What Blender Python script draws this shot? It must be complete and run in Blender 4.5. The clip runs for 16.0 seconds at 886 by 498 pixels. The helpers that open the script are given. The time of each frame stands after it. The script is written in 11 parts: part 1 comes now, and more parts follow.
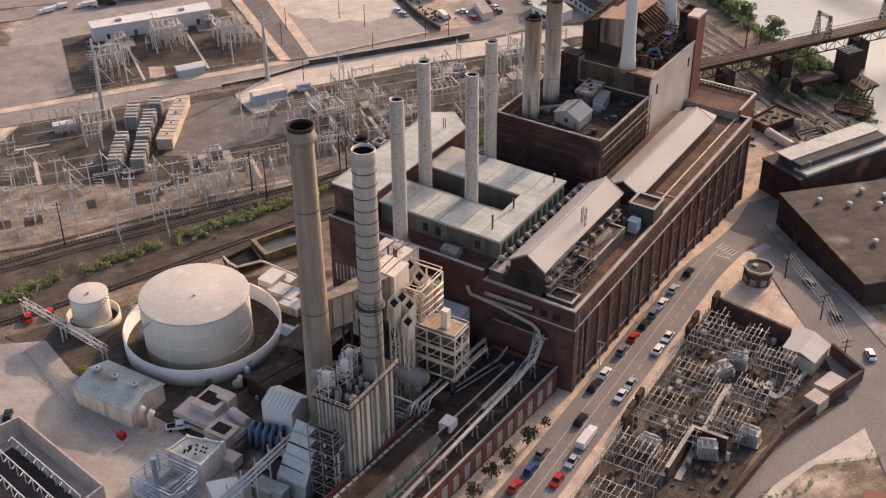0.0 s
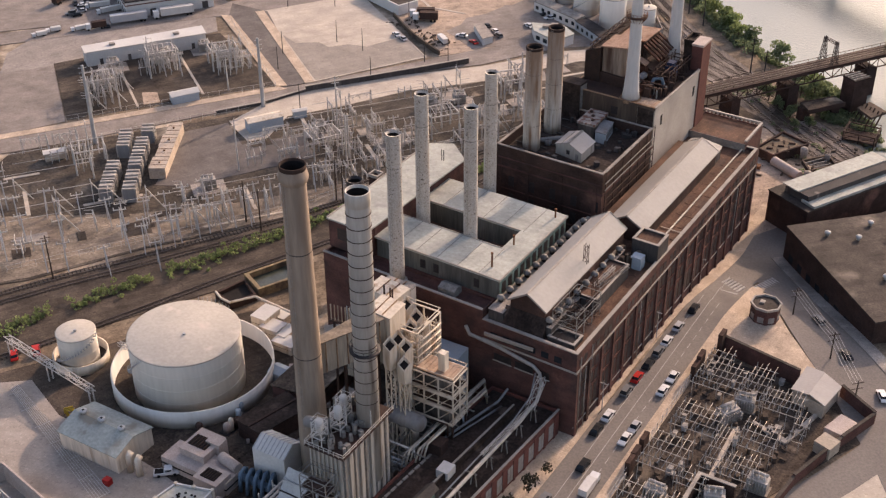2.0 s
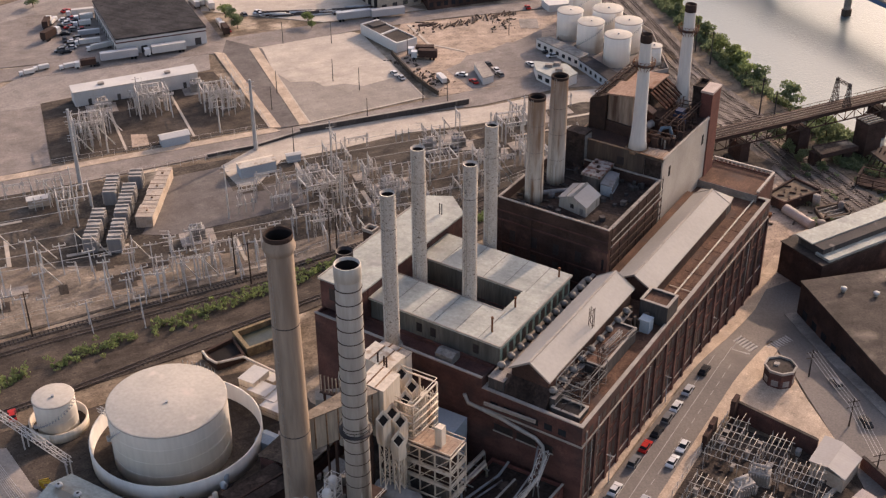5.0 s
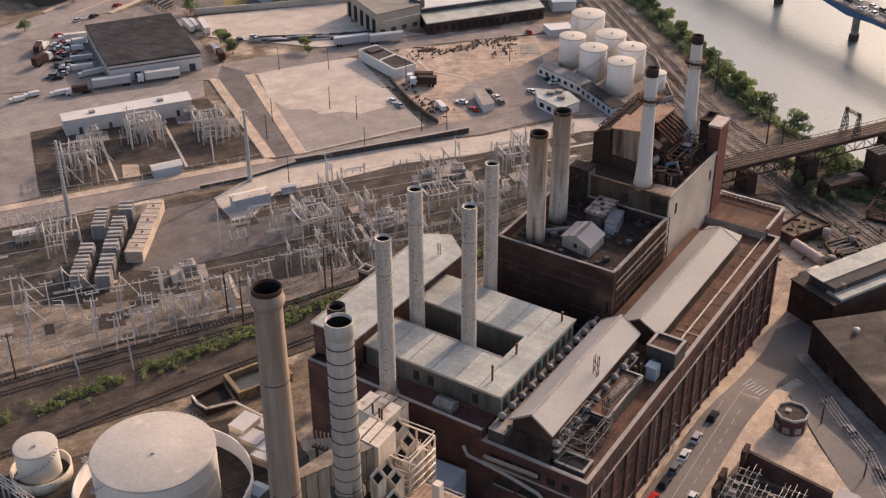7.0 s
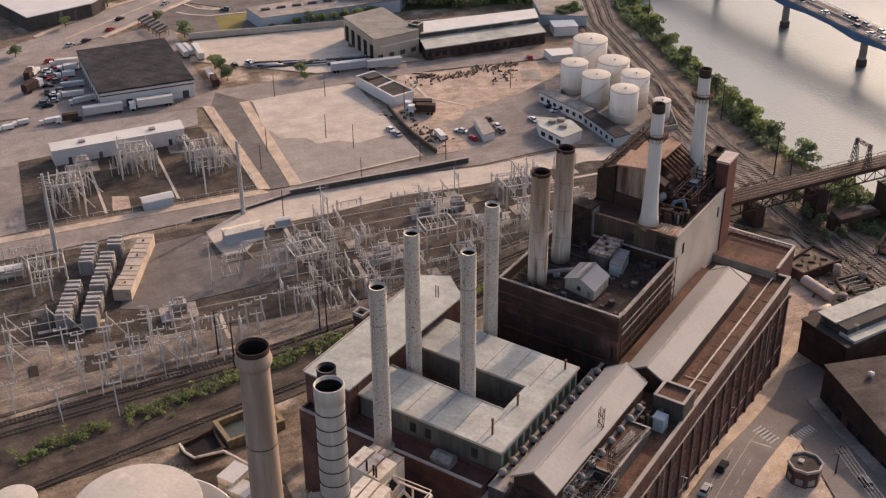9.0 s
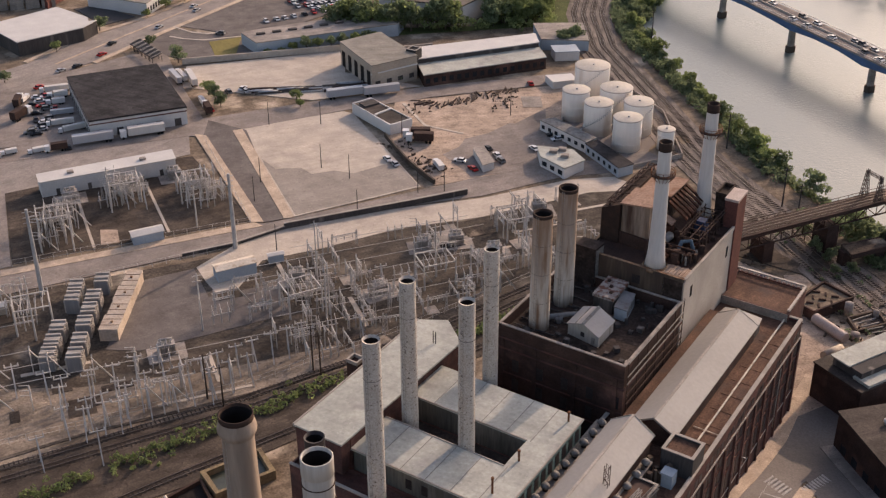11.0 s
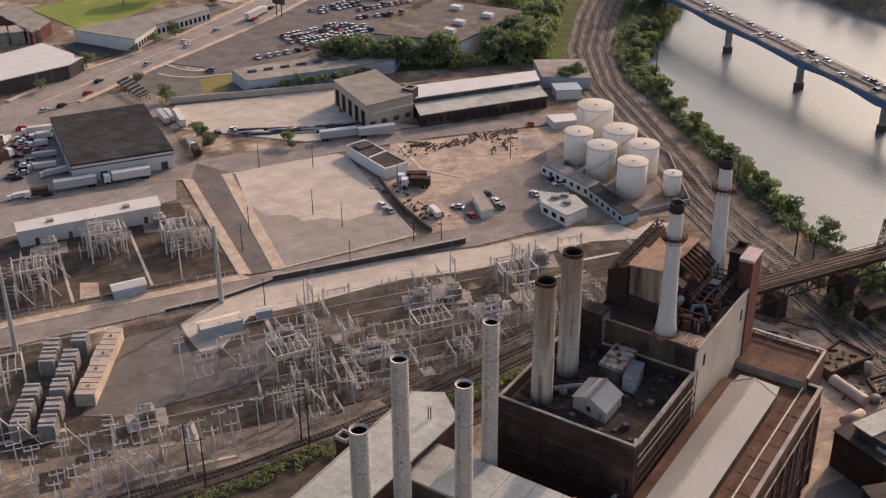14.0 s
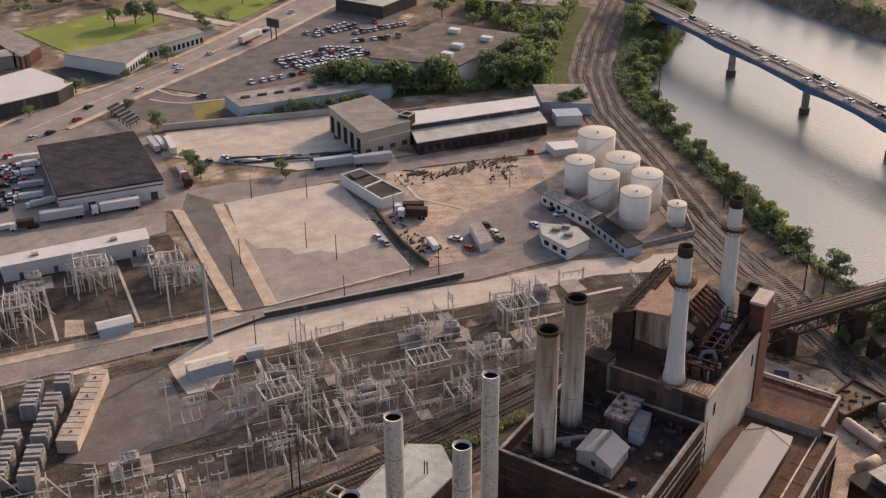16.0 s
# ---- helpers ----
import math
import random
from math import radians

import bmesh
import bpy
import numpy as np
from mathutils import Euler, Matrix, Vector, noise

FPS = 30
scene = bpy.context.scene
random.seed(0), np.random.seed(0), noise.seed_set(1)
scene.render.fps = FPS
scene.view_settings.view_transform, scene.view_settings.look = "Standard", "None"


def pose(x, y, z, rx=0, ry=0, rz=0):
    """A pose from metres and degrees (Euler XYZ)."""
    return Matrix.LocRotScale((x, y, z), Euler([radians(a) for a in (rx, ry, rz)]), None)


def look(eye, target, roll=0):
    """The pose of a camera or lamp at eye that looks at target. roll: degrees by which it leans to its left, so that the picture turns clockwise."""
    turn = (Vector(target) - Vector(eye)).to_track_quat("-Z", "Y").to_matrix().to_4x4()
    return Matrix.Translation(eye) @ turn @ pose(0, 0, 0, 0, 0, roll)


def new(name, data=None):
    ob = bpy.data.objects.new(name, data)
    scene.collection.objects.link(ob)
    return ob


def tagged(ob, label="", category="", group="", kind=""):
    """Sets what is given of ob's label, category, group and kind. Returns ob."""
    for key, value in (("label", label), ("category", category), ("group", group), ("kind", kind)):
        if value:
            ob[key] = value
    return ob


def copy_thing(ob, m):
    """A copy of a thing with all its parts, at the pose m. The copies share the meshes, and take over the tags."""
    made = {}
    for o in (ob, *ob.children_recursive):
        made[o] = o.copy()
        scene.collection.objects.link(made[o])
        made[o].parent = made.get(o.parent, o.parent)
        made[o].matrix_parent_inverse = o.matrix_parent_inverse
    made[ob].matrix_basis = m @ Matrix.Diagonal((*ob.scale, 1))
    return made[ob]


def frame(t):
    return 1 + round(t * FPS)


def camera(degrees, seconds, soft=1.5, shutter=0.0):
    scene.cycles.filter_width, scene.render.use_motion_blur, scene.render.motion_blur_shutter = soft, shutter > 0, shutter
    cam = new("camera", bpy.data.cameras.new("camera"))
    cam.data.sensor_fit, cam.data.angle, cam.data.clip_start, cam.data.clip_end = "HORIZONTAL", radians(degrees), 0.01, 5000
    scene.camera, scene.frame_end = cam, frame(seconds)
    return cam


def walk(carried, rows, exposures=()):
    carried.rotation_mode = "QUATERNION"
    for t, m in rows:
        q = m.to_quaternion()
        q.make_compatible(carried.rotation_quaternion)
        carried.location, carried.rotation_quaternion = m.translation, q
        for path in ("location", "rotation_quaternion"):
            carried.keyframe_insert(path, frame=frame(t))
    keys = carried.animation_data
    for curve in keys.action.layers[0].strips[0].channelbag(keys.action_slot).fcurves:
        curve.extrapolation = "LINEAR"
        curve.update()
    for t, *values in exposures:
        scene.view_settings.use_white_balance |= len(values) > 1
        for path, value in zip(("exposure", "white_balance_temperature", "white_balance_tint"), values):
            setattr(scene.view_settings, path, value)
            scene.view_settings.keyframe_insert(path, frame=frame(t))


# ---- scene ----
cam = camera(39.6, 16.0, soft=1.3)
# seconds, eye x y z, heading, pitch, lean
PATH = [
    (0, 0.00, -0.00, 180.76, 31.038, -32.828, -0.485),
    (1, -2.31, 4.52, 180.72, 31.055, -32.517, -0.460),
    (2, -4.79, 9.26, 180.70, 31.074, -32.206, -0.438),
    (3, -7.41, 14.19, 180.70, 31.093, -31.895, -0.419),
    (4, -10.15, 19.30, 180.71, 31.113, -31.582, -0.402),
    (5, -13.00, 24.57, 180.72, 31.132, -31.269, -0.389),
    (6, -15.94, 29.98, 180.72, 31.149, -30.954, -0.378),
    (7, -18.96, 35.52, 180.71, 31.165, -30.638, -0.371),
    (8, -22.03, 41.16, 180.68, 31.177, -30.320, -0.367),
    (9, -25.16, 46.88, 180.62, 31.186, -30.000, -0.367),
    (10, -28.32, 52.68, 180.54, 31.190, -29.678, -0.371),
    (11, -31.52, 58.52, 180.44, 31.189, -29.353, -0.378),
    (12, -34.74, 64.40, 180.31, 31.183, -29.026, -0.389),
    (13, -37.98, 70.29, 180.15, 31.169, -28.695, -0.404),
    (14, -41.23, 76.17, 179.96, 31.148, -28.362, -0.424),
    (15, -44.50, 82.02, 179.76, 31.119, -28.025, -0.448),
    (16, -47.77, 87.83, 179.54, 31.080, -27.684, -0.476),
]
walk(cam, [(t, pose(x, y, z, 90 + pitch, 0, yaw) @ pose(0, 0, 0, 0, 0, lean)) for t, x, y, z, yaw, pitch, lean in PATH], [(0.0, 0.38, 7150, 21), (6.0, 0.19, 7150, 21), (16.0, -0.07, 7050, 20)])

# ---- light ----
SUN_AZ, SUN_EL = 7.0, 24.0  # degrees from +y towards +x, and above the horizon
world = bpy.data.worlds.new("sky")
scene.world = world
world.use_nodes = True
wn = world.node_tree.nodes
sky = wn.new("ShaderNodeTexSky")
sky.sky_type, sky.sun_disc = "NISHITA", False
sky.sun_elevation, sky.sun_rotation = radians(SUN_EL), radians(SUN_AZ)
sky.air_density, sky.dust_density, sky.ozone_density = 1.0, 2.8, 1.0
wn["Background"].inputs["Strength"].default_value = 0.245
world.node_tree.links.new(sky.outputs[0], wn["Background"].inputs[0])
sun = new("sun", bpy.data.lights.new("sun", "SUN"))
sun.data.energy, sun.data.angle, sun.data.color = 3.5, radians(0.6), (1.0, 0.82, 0.655)
SUN_DIR = Vector((math.sin(radians(SUN_AZ)) * math.cos(radians(SUN_EL)), math.cos(radians(SUN_AZ)) * math.cos(radians(SUN_EL)), math.sin(radians(SUN_EL))))
sun.matrix_world = look(SUN_DIR * 400, (0, 0, 0))


# ---- materials ----
def material(name, colour, second=None, scale=0.5, rough=0.8, metal=0.0, fine=8.0, contrast=0.25, bump=0.15, vary=0.0, stain=None, stain_scale=0.05, stain_cut=0.55, streak=False, spec=0.12):
    """Two scales of mottling between two colours, a stain of its own shape, and fine relief, in world metres."""
    grit = min(0.9, contrast * 1.45)
    m = bpy.data.materials.new(name)
    m.use_nodes = True
    nt = m.node_tree
    n, l = nt.nodes, nt.links
    b = n["Principled BSDF"]
    b.inputs["Roughness"].default_value, b.inputs["Metallic"].default_value = rough, metal
    b.inputs["Specular IOR Level"].default_value = spec
    geo = n.new("ShaderNodeNewGeometry")
    pos = geo.outputs["Position"]
    if streak:
        mp = n.new("ShaderNodeMapping")
        mp.inputs["Scale"].default_value = (1, 1, 0.12)
        l.new(pos, mp.inputs["Vector"])
        pos = mp.outputs[0]
    second = second or tuple(c * (1 - contrast) for c in colour)

    def noise_tex(s, d=4.0):
        t = n.new("ShaderNodeTexNoise")
        t.inputs["Scale"].default_value, t.inputs["Detail"].default_value = s, d
        l.new(pos, t.inputs["Vector"])
        return t.outputs["Fac"]

    def mix(fac, a, c):
        x = n.new("ShaderNodeMix")
        x.data_type = "RGBA"
        l.new(fac, x.inputs["Factor"])
        for sock, v in ((x.inputs["A"], a), (x.inputs["B"], c)):
            if isinstance(v, tuple):
                sock.default_value = (*v, 1)
            else:
                l.new(v, sock)
        return x.outputs["Result"]

    def ramp(fac, lo, hi):
        r = n.new("ShaderNodeMapRange")
        r.inputs["From Min"].default_value, r.inputs["From Max"].default_value = lo, hi
        l.new(fac, r.inputs["Value"])
        return r.outputs[0]

    col = mix(ramp(noise_tex(scale), 0.3, 0.7), tuple(colour), tuple(second))
    grain = ramp(noise_tex(fine, 2.0), 0.25, 0.75)
    dark = n.new("ShaderNodeMix")
    dark.data_type, dark.blend_type = "RGBA", "MULTIPLY"
    dark.inputs["Factor"].default_value = grit
    l.new(col, dark.inputs["A"])
    l.new(grain, dark.inputs["B"])
    col = dark.outputs["Result"]
    if stain:
        col = mix(ramp(noise_tex(stain_scale, 5.0), stain_cut, stain_cut + 0.12), col, tuple(stain))
    if vary:
        info = n.new("ShaderNodeObjectInfo")
        hsv = n.new("ShaderNodeHueSaturation")
        l.new(ramp(info.outputs["Random"], -1.0 / max(vary, 1e-3) * 0.5 + 0.5, 1.0 / max(vary, 1e-3) * 0.5 + 0.5), hsv.inputs["Value"])
        mr = hsv.inputs["Value"].links[0].from_node
        mr.inputs["From Min"].default_value, mr.inputs["From Max"].default_value = 0, 1
        mr.inputs["To Min"].default_value, mr.inputs["To Max"].default_value = 1 - vary, 1 + vary
        l.new(col, hsv.inputs["Color"])
        col = hsv.outputs[0]
    l.new(col, b.inputs["Base Color"])
    if bump:
        bp = n.new("ShaderNodeBump")
        bp.inputs["Strength"].default_value, bp.inputs["Distance"].default_value = bump, 0.05
        l.new(noise_tex(fine * 1.5, 3.0), bp.inputs["Height"])
        l.new(bp.outputs[0], b.inputs["Normal"])
    return m


def ribbed(m, axis, pitch, depth=0.04):
    """Adds the fine relief of corrugated sheet across an axis to a material."""
    nt = m.node_tree
    n, l = nt.nodes, nt.links
    geo = n.new("ShaderNodeNewGeometry")
    w = n.new("ShaderNodeTexWave")
    w.wave_type, w.bands_direction = "BANDS", axis
    w.inputs["Scale"].default_value = 0.314 / pitch
    l.new(geo.outputs["Position"], w.inputs["Vector"])
    bp = n.new("ShaderNodeBump")
    bp.inputs["Strength"].default_value, bp.inputs["Distance"].default_value = 0.6, depth
    l.new(w.outputs["Fac"], bp.inputs["Height"])
    b = n["Principled BSDF"]
    if b.inputs["Normal"].links:
        l.new(b.inputs["Normal"].links[0].from_socket, bp.inputs["Normal"])
    l.new(bp.outputs[0], b.inputs["Normal"])
    return m


M = {}
M["brick"] = material("dark red brick", (0.148, 0.07, 0.058), (0.108, 0.056, 0.048), 0.25, 0.9, fine=6, contrast=0.35, stain=(0.06, 0.038, 0.034), stain_scale=0.12, stain_cut=0.52)
M["brick_red"] = material("red brick", (0.18, 0.07, 0.056), (0.125, 0.054, 0.046), 0.3, 0.9, fine=6, contrast=0.3)
M["brick_soot"] = material("sooty brown brick", (0.082, 0.047, 0.037), (0.053, 0.034, 0.029), 0.2, 0.92, fine=5, contrast=0.35, stain=(0.129, 0.068, 0.052), stain_scale=0.1, stain_cut=0.58)
M["stone"] = material("pale stone coping", (0.42, 0.37, 0.32), (0.30, 0.265, 0.23), 0.3, 0.85, fine=5)
M["render"] = material("pale rendered wall", (0.50, 0.44, 0.38), (0.40, 0.35, 0.30), 0.15, 0.9, fine=4, contrast=0.18, stain=(0.36, 0.31, 0.265), stain_scale=0.10, stain_cut=0.62)
M["concrete"] = material("weathered concrete", (0.367, 0.315, 0.272), (0.275, 0.236, 0.204), 0.12, 0.92, fine=3, stain=(0.204, 0.172, 0.146), stain_scale=0.06, stain_cut=0.58)
M["concrete_pale"] = material("pale dusty concrete", (0.475, 0.404, 0.332), (0.407, 0.344, 0.281), 0.08, 0.95, fine=2, contrast=0.07, stain=(0.306, 0.256, 0.214), stain_scale=0.045, stain_cut=0.6)
M["pavement"] = material("sandy pavement slabs", (0.56, 0.43, 0.32), (0.46, 0.355, 0.265), 0.3, 0.95, fine=3, stain=(0.324, 0.259, 0.205), stain_scale=0.2, stain_cut=0.6)
M["asphalt"] = material("worn grey asphalt", (0.173, 0.148, 0.132), (0.133, 0.113, 0.103), 0.1, 0.92, fine=3, contrast=0.2, stain=(0.092, 0.079, 0.073), stain_scale=0.12, stain_cut=0.6)
M["asphalt_street"] = material("grey street asphalt", (0.225, 0.195, 0.172), (0.18, 0.156, 0.138), 0.06, 0.93, fine=2, contrast=0.2, stain=(0.135, 0.117, 0.105), stain_scale=0.05, stain_cut=0.57)
M["asphalt_old"] = material("sun-bleached asphalt", (0.282, 0.236, 0.205), (0.215, 0.180, 0.156), 0.05, 0.93, fine=2, contrast=0.2, stain=(0.146, 0.124, 0.112), stain_scale=0.04, stain_cut=0.56)
M["asphalt_dark"] = material("dark asphalt", (0.085, 0.078, 0.075), (0.062, 0.058, 0.056), 0.1, 0.9, fine=3, contrast=0.2)
M["dirt"] = material("dry brown dirt and gravel", (0.238, 0.177, 0.124), (0.163, 0.123, 0.088), 0.07, 0.97, fine=1.6, contrast=0.3, stain=(0.398, 0.314, 0.234), stain_scale=0.05, stain_cut=0.55)
# Second tone is deepened to carry the dark shadows between the gear.
M["gravel"] = material("grey-brown yard gravel", (0.131, 0.104, 0.081), (0.059, 0.047, 0.038), 0.05, 0.97, fine=1.4, contrast=0.4, stain=(0.215, 0.18, 0.145), stain_scale=0.05, stain_cut=0.59)
M["gravel_dark"] = material("dark brown ballast", (0.100, 0.077, 0.060), (0.064, 0.050, 0.040), 0.12, 0.97, fine=2.5, contrast=0.3)
M["sand"] = material("pale sandy ground", (0.471, 0.352, 0.266), (0.354, 0.269, 0.204), 0.07, 0.97, fine=1.8, contrast=0.25, stain=(0.235, 0.175, 0.132), stain_scale=0.06, stain_cut=0.58)
M["grass_dry"] = material("dry yellow grass", (0.26, 0.21, 0.07), (0.19, 0.16, 0.06), 0.1, 0.95, fine=2)
# Leaf colours are raised to put the distance haze into the foliage.
M["leaf"] = material("green leaves", (0.235, 0.285, 0.115), (0.16, 0.205, 0.085), 0.25, 0.75, fine=2, vary=0.25, bump=0)
M["leaf_dark"] = material("dark green leaves", (0.225, 0.275, 0.15), (0.15, 0.19, 0.105), 0.2, 0.8, fine=2, vary=0.2, bump=0)
for key in ("leaf", "leaf_dark"):
    nt = M[key].node_tree
    tl, mx = nt.nodes.new("ShaderNodeBsdfTranslucent"), nt.nodes.new("ShaderNodeMixShader")
    pb = nt.nodes["Principled BSDF"]
    pb.inputs["Specular IOR Level"].default_value = 0.15
    nt.links.new(pb.inputs["Base Color"].links[0].from_socket, tl.inputs["Color"])
    mx.inputs[0].default_value = 0.55
    nt.links.new(pb.outputs[0], mx.inputs[1])
    nt.links.new(tl.outputs[0], mx.inputs[2])
    nt.links.new(mx.outputs[0], nt.nodes["Material Output"].inputs["Surface"])
M["bark"] = material("grey bark", (0.12, 0.095, 0.075), None, 1.0, 0.95)
M["roof_pale"] = material("pale grey roof membrane", (0.43, 0.42, 0.365), (0.335, 0.335, 0.295), 0.1, 0.75, fine=1.2, contrast=0.15, stain=(0.25, 0.24, 0.22), stain_scale=0.12, stain_cut=0.58)
M["roof_sheet"] = ribbed(material("pale sheet-metal roof", (0.40, 0.365, 0.335), (0.34, 0.31, 0.285), 0.1, 0.85, 0.0, fine=1.5, contrast=0.06, bump=0.0, spec=0.1, stain=(0.28, 0.25, 0.225), stain_scale=0.07, stain_cut=0.6), "Y", 0.8, 0.015)
M["roof_brown"] = material("rust-brown roof covering", (0.16, 0.088, 0.06), (0.115, 0.064, 0.045), 0.12, 0.9, fine=2.5, contrast=0.35, stain=(0.075, 0.05, 0.042), stain_scale=0.12, stain_cut=0.58)
M["roof_tar"] = material("dark tar roof", (0.078, 0.061, 0.052), (0.052, 0.042, 0.036), 0.1, 0.85, fine=2, contrast=0.3, stain=(0.153, 0.123, 0.099), stain_scale=0.07, stain_cut=0.62)
M["roof_grey"] = material("mid-grey flat roof", (0.265, 0.241, 0.203), (0.219, 0.197, 0.167), 0.06, 0.8, fine=1.5, contrast=0.18, stain=(0.173, 0.153, 0.126), stain_scale=0.06, stain_cut=0.6)
M["roof_store"] = material("brown-grey flat roof", (0.153, 0.128, 0.106), (0.122, 0.102, 0.086), 0.05, 0.85, fine=1.2, contrast=0.2, stain=(0.204, 0.177, 0.149), stain_scale=0.08, stain_cut=0.6)
M["asphalt_pale"] = material("pale worn boulevard asphalt", (0.316, 0.271, 0.239), (0.255, 0.217, 0.190), 0.08, 0.93, fine=1.5, contrast=0.2, stain=(0.204, 0.172, 0.151), stain_scale=0.08, stain_cut=0.57)
M["field"] = material("mown green playing field", (0.21, 0.26, 0.055), (0.17, 0.20, 0.05), 0.04, 0.95, fine=1.5, contrast=0.2, stain=(0.28, 0.25, 0.08), stain_scale=0.05, stain_cut=0.6)
M["undergrowth"] = material("leafy undergrowth", (0.119, 0.140, 0.049), (0.077, 0.091, 0.035), 0.15, 0.97, fine=1.5, contrast=0.35)
M["yard_brown"] = material("dark brown oily yard dirt", (0.102, 0.077, 0.060), (0.065, 0.049, 0.04), 0.12, 0.97, fine=1.8, contrast=0.4, stain=(0.204, 0.158, 0.117), stain_scale=0.12, stain_cut=0.57)
M["roof_char"] = material("charcoal flat roof", (0.048, 0.044, 0.045), (0.037, 0.034, 0.035), 0.05, 0.8, fine=1.5, contrast=0.2, spec=0.05)
M["white"] = material("white painted steel", (0.552, 0.520, 0.478), (0.478, 0.446, 0.414), 0.15, 0.5, 0.0, fine=1.5, contrast=0.08, stain=(0.48, 0.43, 0.38), stain_scale=0.15, stain_cut=0.66, streak=True)
M["white_warm"] = material("cream painted steel", (0.69, 0.60, 0.49), (0.58, 0.49, 0.39), 0.15, 0.6, fine=1.5, contrast=0.2, stain=(0.34, 0.25, 0.18), stain_scale=0.4, stain_cut=0.56, streak=True)
M["chimney_white"] = material("white painted chimney with flaking patches", (0.552, 0.501, 0.442), (0.469, 0.414, 0.354), 0.3, 0.8, fine=3, contrast=0.25, stain=(0.10, 0.07, 0.055), stain_scale=1.9, stain_cut=0.585)
M["chimney_clean"] = material("white painted chimney steel", (0.570, 0.534, 0.497), (0.506, 0.469, 0.432), 0.2, 0.6, fine=2, contrast=0.1, streak=True)
M["steel_bright"] = material("bright galvanised stack steel", (0.49, 0.465, 0.43), (0.37, 0.35, 0.325), 0.5, 0.5, 0.2, fine=2, contrast=0.2, stain=(0.17, 0.145, 0.125), stain_scale=0.4, stain_cut=0.58, streak=True)
M["chimney_tan"] = material("tan concrete chimney", (0.37, 0.29, 0.228), (0.25, 0.19, 0.145), 0.5, 0.9, fine=2, contrast=0.2, stain=(0.22, 0.165, 0.13), stain_scale=0.25, stain_cut=0.56, streak=True)
M["chimney_rust"] = material("cream chimney with rust runs", (0.607, 0.552, 0.488), (0.478, 0.396, 0.313), 0.5, 0.85, fine=2, contrast=0.25, stain=(0.20, 0.12, 0.075), stain_scale=0.45, stain_cut=0.6, streak=True)
M["steel"] = material("galvanised steel", (0.46, 0.46, 0.455), (0.36, 0.355, 0.35), 0.5, 0.5, 0.25, fine=3, contrast=0.15, bump=0.05)
M["lattice"] = material("weathered grey lattice steel", (0.570, 0.529, 0.483), (0.442, 0.405, 0.368), 0.15, 0.6, 0.0, fine=1.5, contrast=0.15, bump=0)
M["green_grey"] = material("greenish grey weathered cladding", (0.16, 0.155, 0.135), (0.095, 0.093, 0.082), 0.2, 0.85, fine=2, contrast=0.3, stain=(0.06, 0.055, 0.05), stain_scale=0.18, stain_cut=0.58, streak=True)
M["steel_stained"] = material("galvanised steel with soot runs", (0.478, 0.437, 0.386), (0.368, 0.336, 0.294), 0.5, 0.55, 0.15, fine=2, contrast=0.2, stain=(0.15, 0.12, 0.10), stain_scale=0.35, stain_cut=0.58, streak=True)
M["peach"] = material("sun-bleached rusty deck boards", (0.52, 0.38, 0.28), (0.36, 0.24, 0.17), 0.5, 0.9, fine=2, contrast=0.3)
M["blue_dull"] = material("dull blue painted pipe steel", (0.13, 0.19, 0.25), (0.08, 0.12, 0.16), 0.4, 0.6, fine=2, contrast=0.25)
# Lowered to put the shade on the workshop and block roofs into the colour.
M["roof_soot_shade"] = material("sooty dark brown roof, darkened for shade", (0.058, 0.04, 0.033), (0.04, 0.029, 0.025), 0.15, 0.92, fine=1.6, contrast=0.4, stain=(0.12, 0.085, 0.068), stain_scale=0.2, stain_cut=0.6)
M["casing_streak"] = material("pale plate with rust and soot runs", (0.34, 0.27, 0.215), (0.22, 0.165, 0.125), 0.5, 0.9, fine=2, contrast=0.35, stain=(0.075, 0.045, 0.033), stain_scale=0.35, stain_cut=0.5, streak=True)
M["casing_pink"] = material("pinkish rust-washed plate", (0.40, 0.26, 0.19), (0.30, 0.18, 0.125), 0.3, 0.9, fine=2, contrast=0.3, stain=(0.20, 0.10, 0.06), stain_scale=0.3, stain_cut=0.56)
M["dirt_pale"] = material("pale sandy dirt", (0.30, 0.238, 0.182), (0.205, 0.16, 0.121), 0.07, 0.97, fine=1.6, contrast=0.3, stain=(0.17, 0.13, 0.10), stain_scale=0.07, stain_cut=0.55)
M["concrete_yard"] = material("dusty grey yard concrete", (0.365, 0.31, 0.265), (0.30, 0.255, 0.218), 0.08, 0.95, fine=2, contrast=0.12, stain=(0.24, 0.205, 0.18), stain_scale=0.05, stain_cut=0.57)
M["concrete_worn"] = material("worn lot concrete", (0.302, 0.259, 0.220), (0.259, 0.220, 0.187), 0.08, 0.95, fine=2, contrast=0.1, stain=(0.29, 0.245, 0.21), stain_scale=0.06, stain_cut=0.58)
M["hopper_blue"] = material("dull dark blue paint", (0.025, 0.045, 0.105), (0.02, 0.03, 0.06), 0.5, 0.7)
M["bridge_blue"] = material("faded blue bridge paint", (0.085, 0.145, 0.26), (0.07, 0.115, 0.20), 0.2, 0.6, fine=2, contrast=0.15)
M["lead_roof"] = material("smooth grey lead-coated roof sheet", (0.36, 0.335, 0.305), (0.31, 0.288, 0.262), 0.06, 0.7, fine=1.2, contrast=0.08, stain=(0.27, 0.25, 0.225), stain_scale=0.05, stain_cut=0.6)
M["rust_deep"] = material("deep brown rust", (0.105, 0.045, 0.03), (0.065, 0.032, 0.024), 0.4, 0.92, fine=2, contrast=0.35, stain=(0.17, 0.075, 0.045), stain_scale=0.3, stain_cut=0.58)
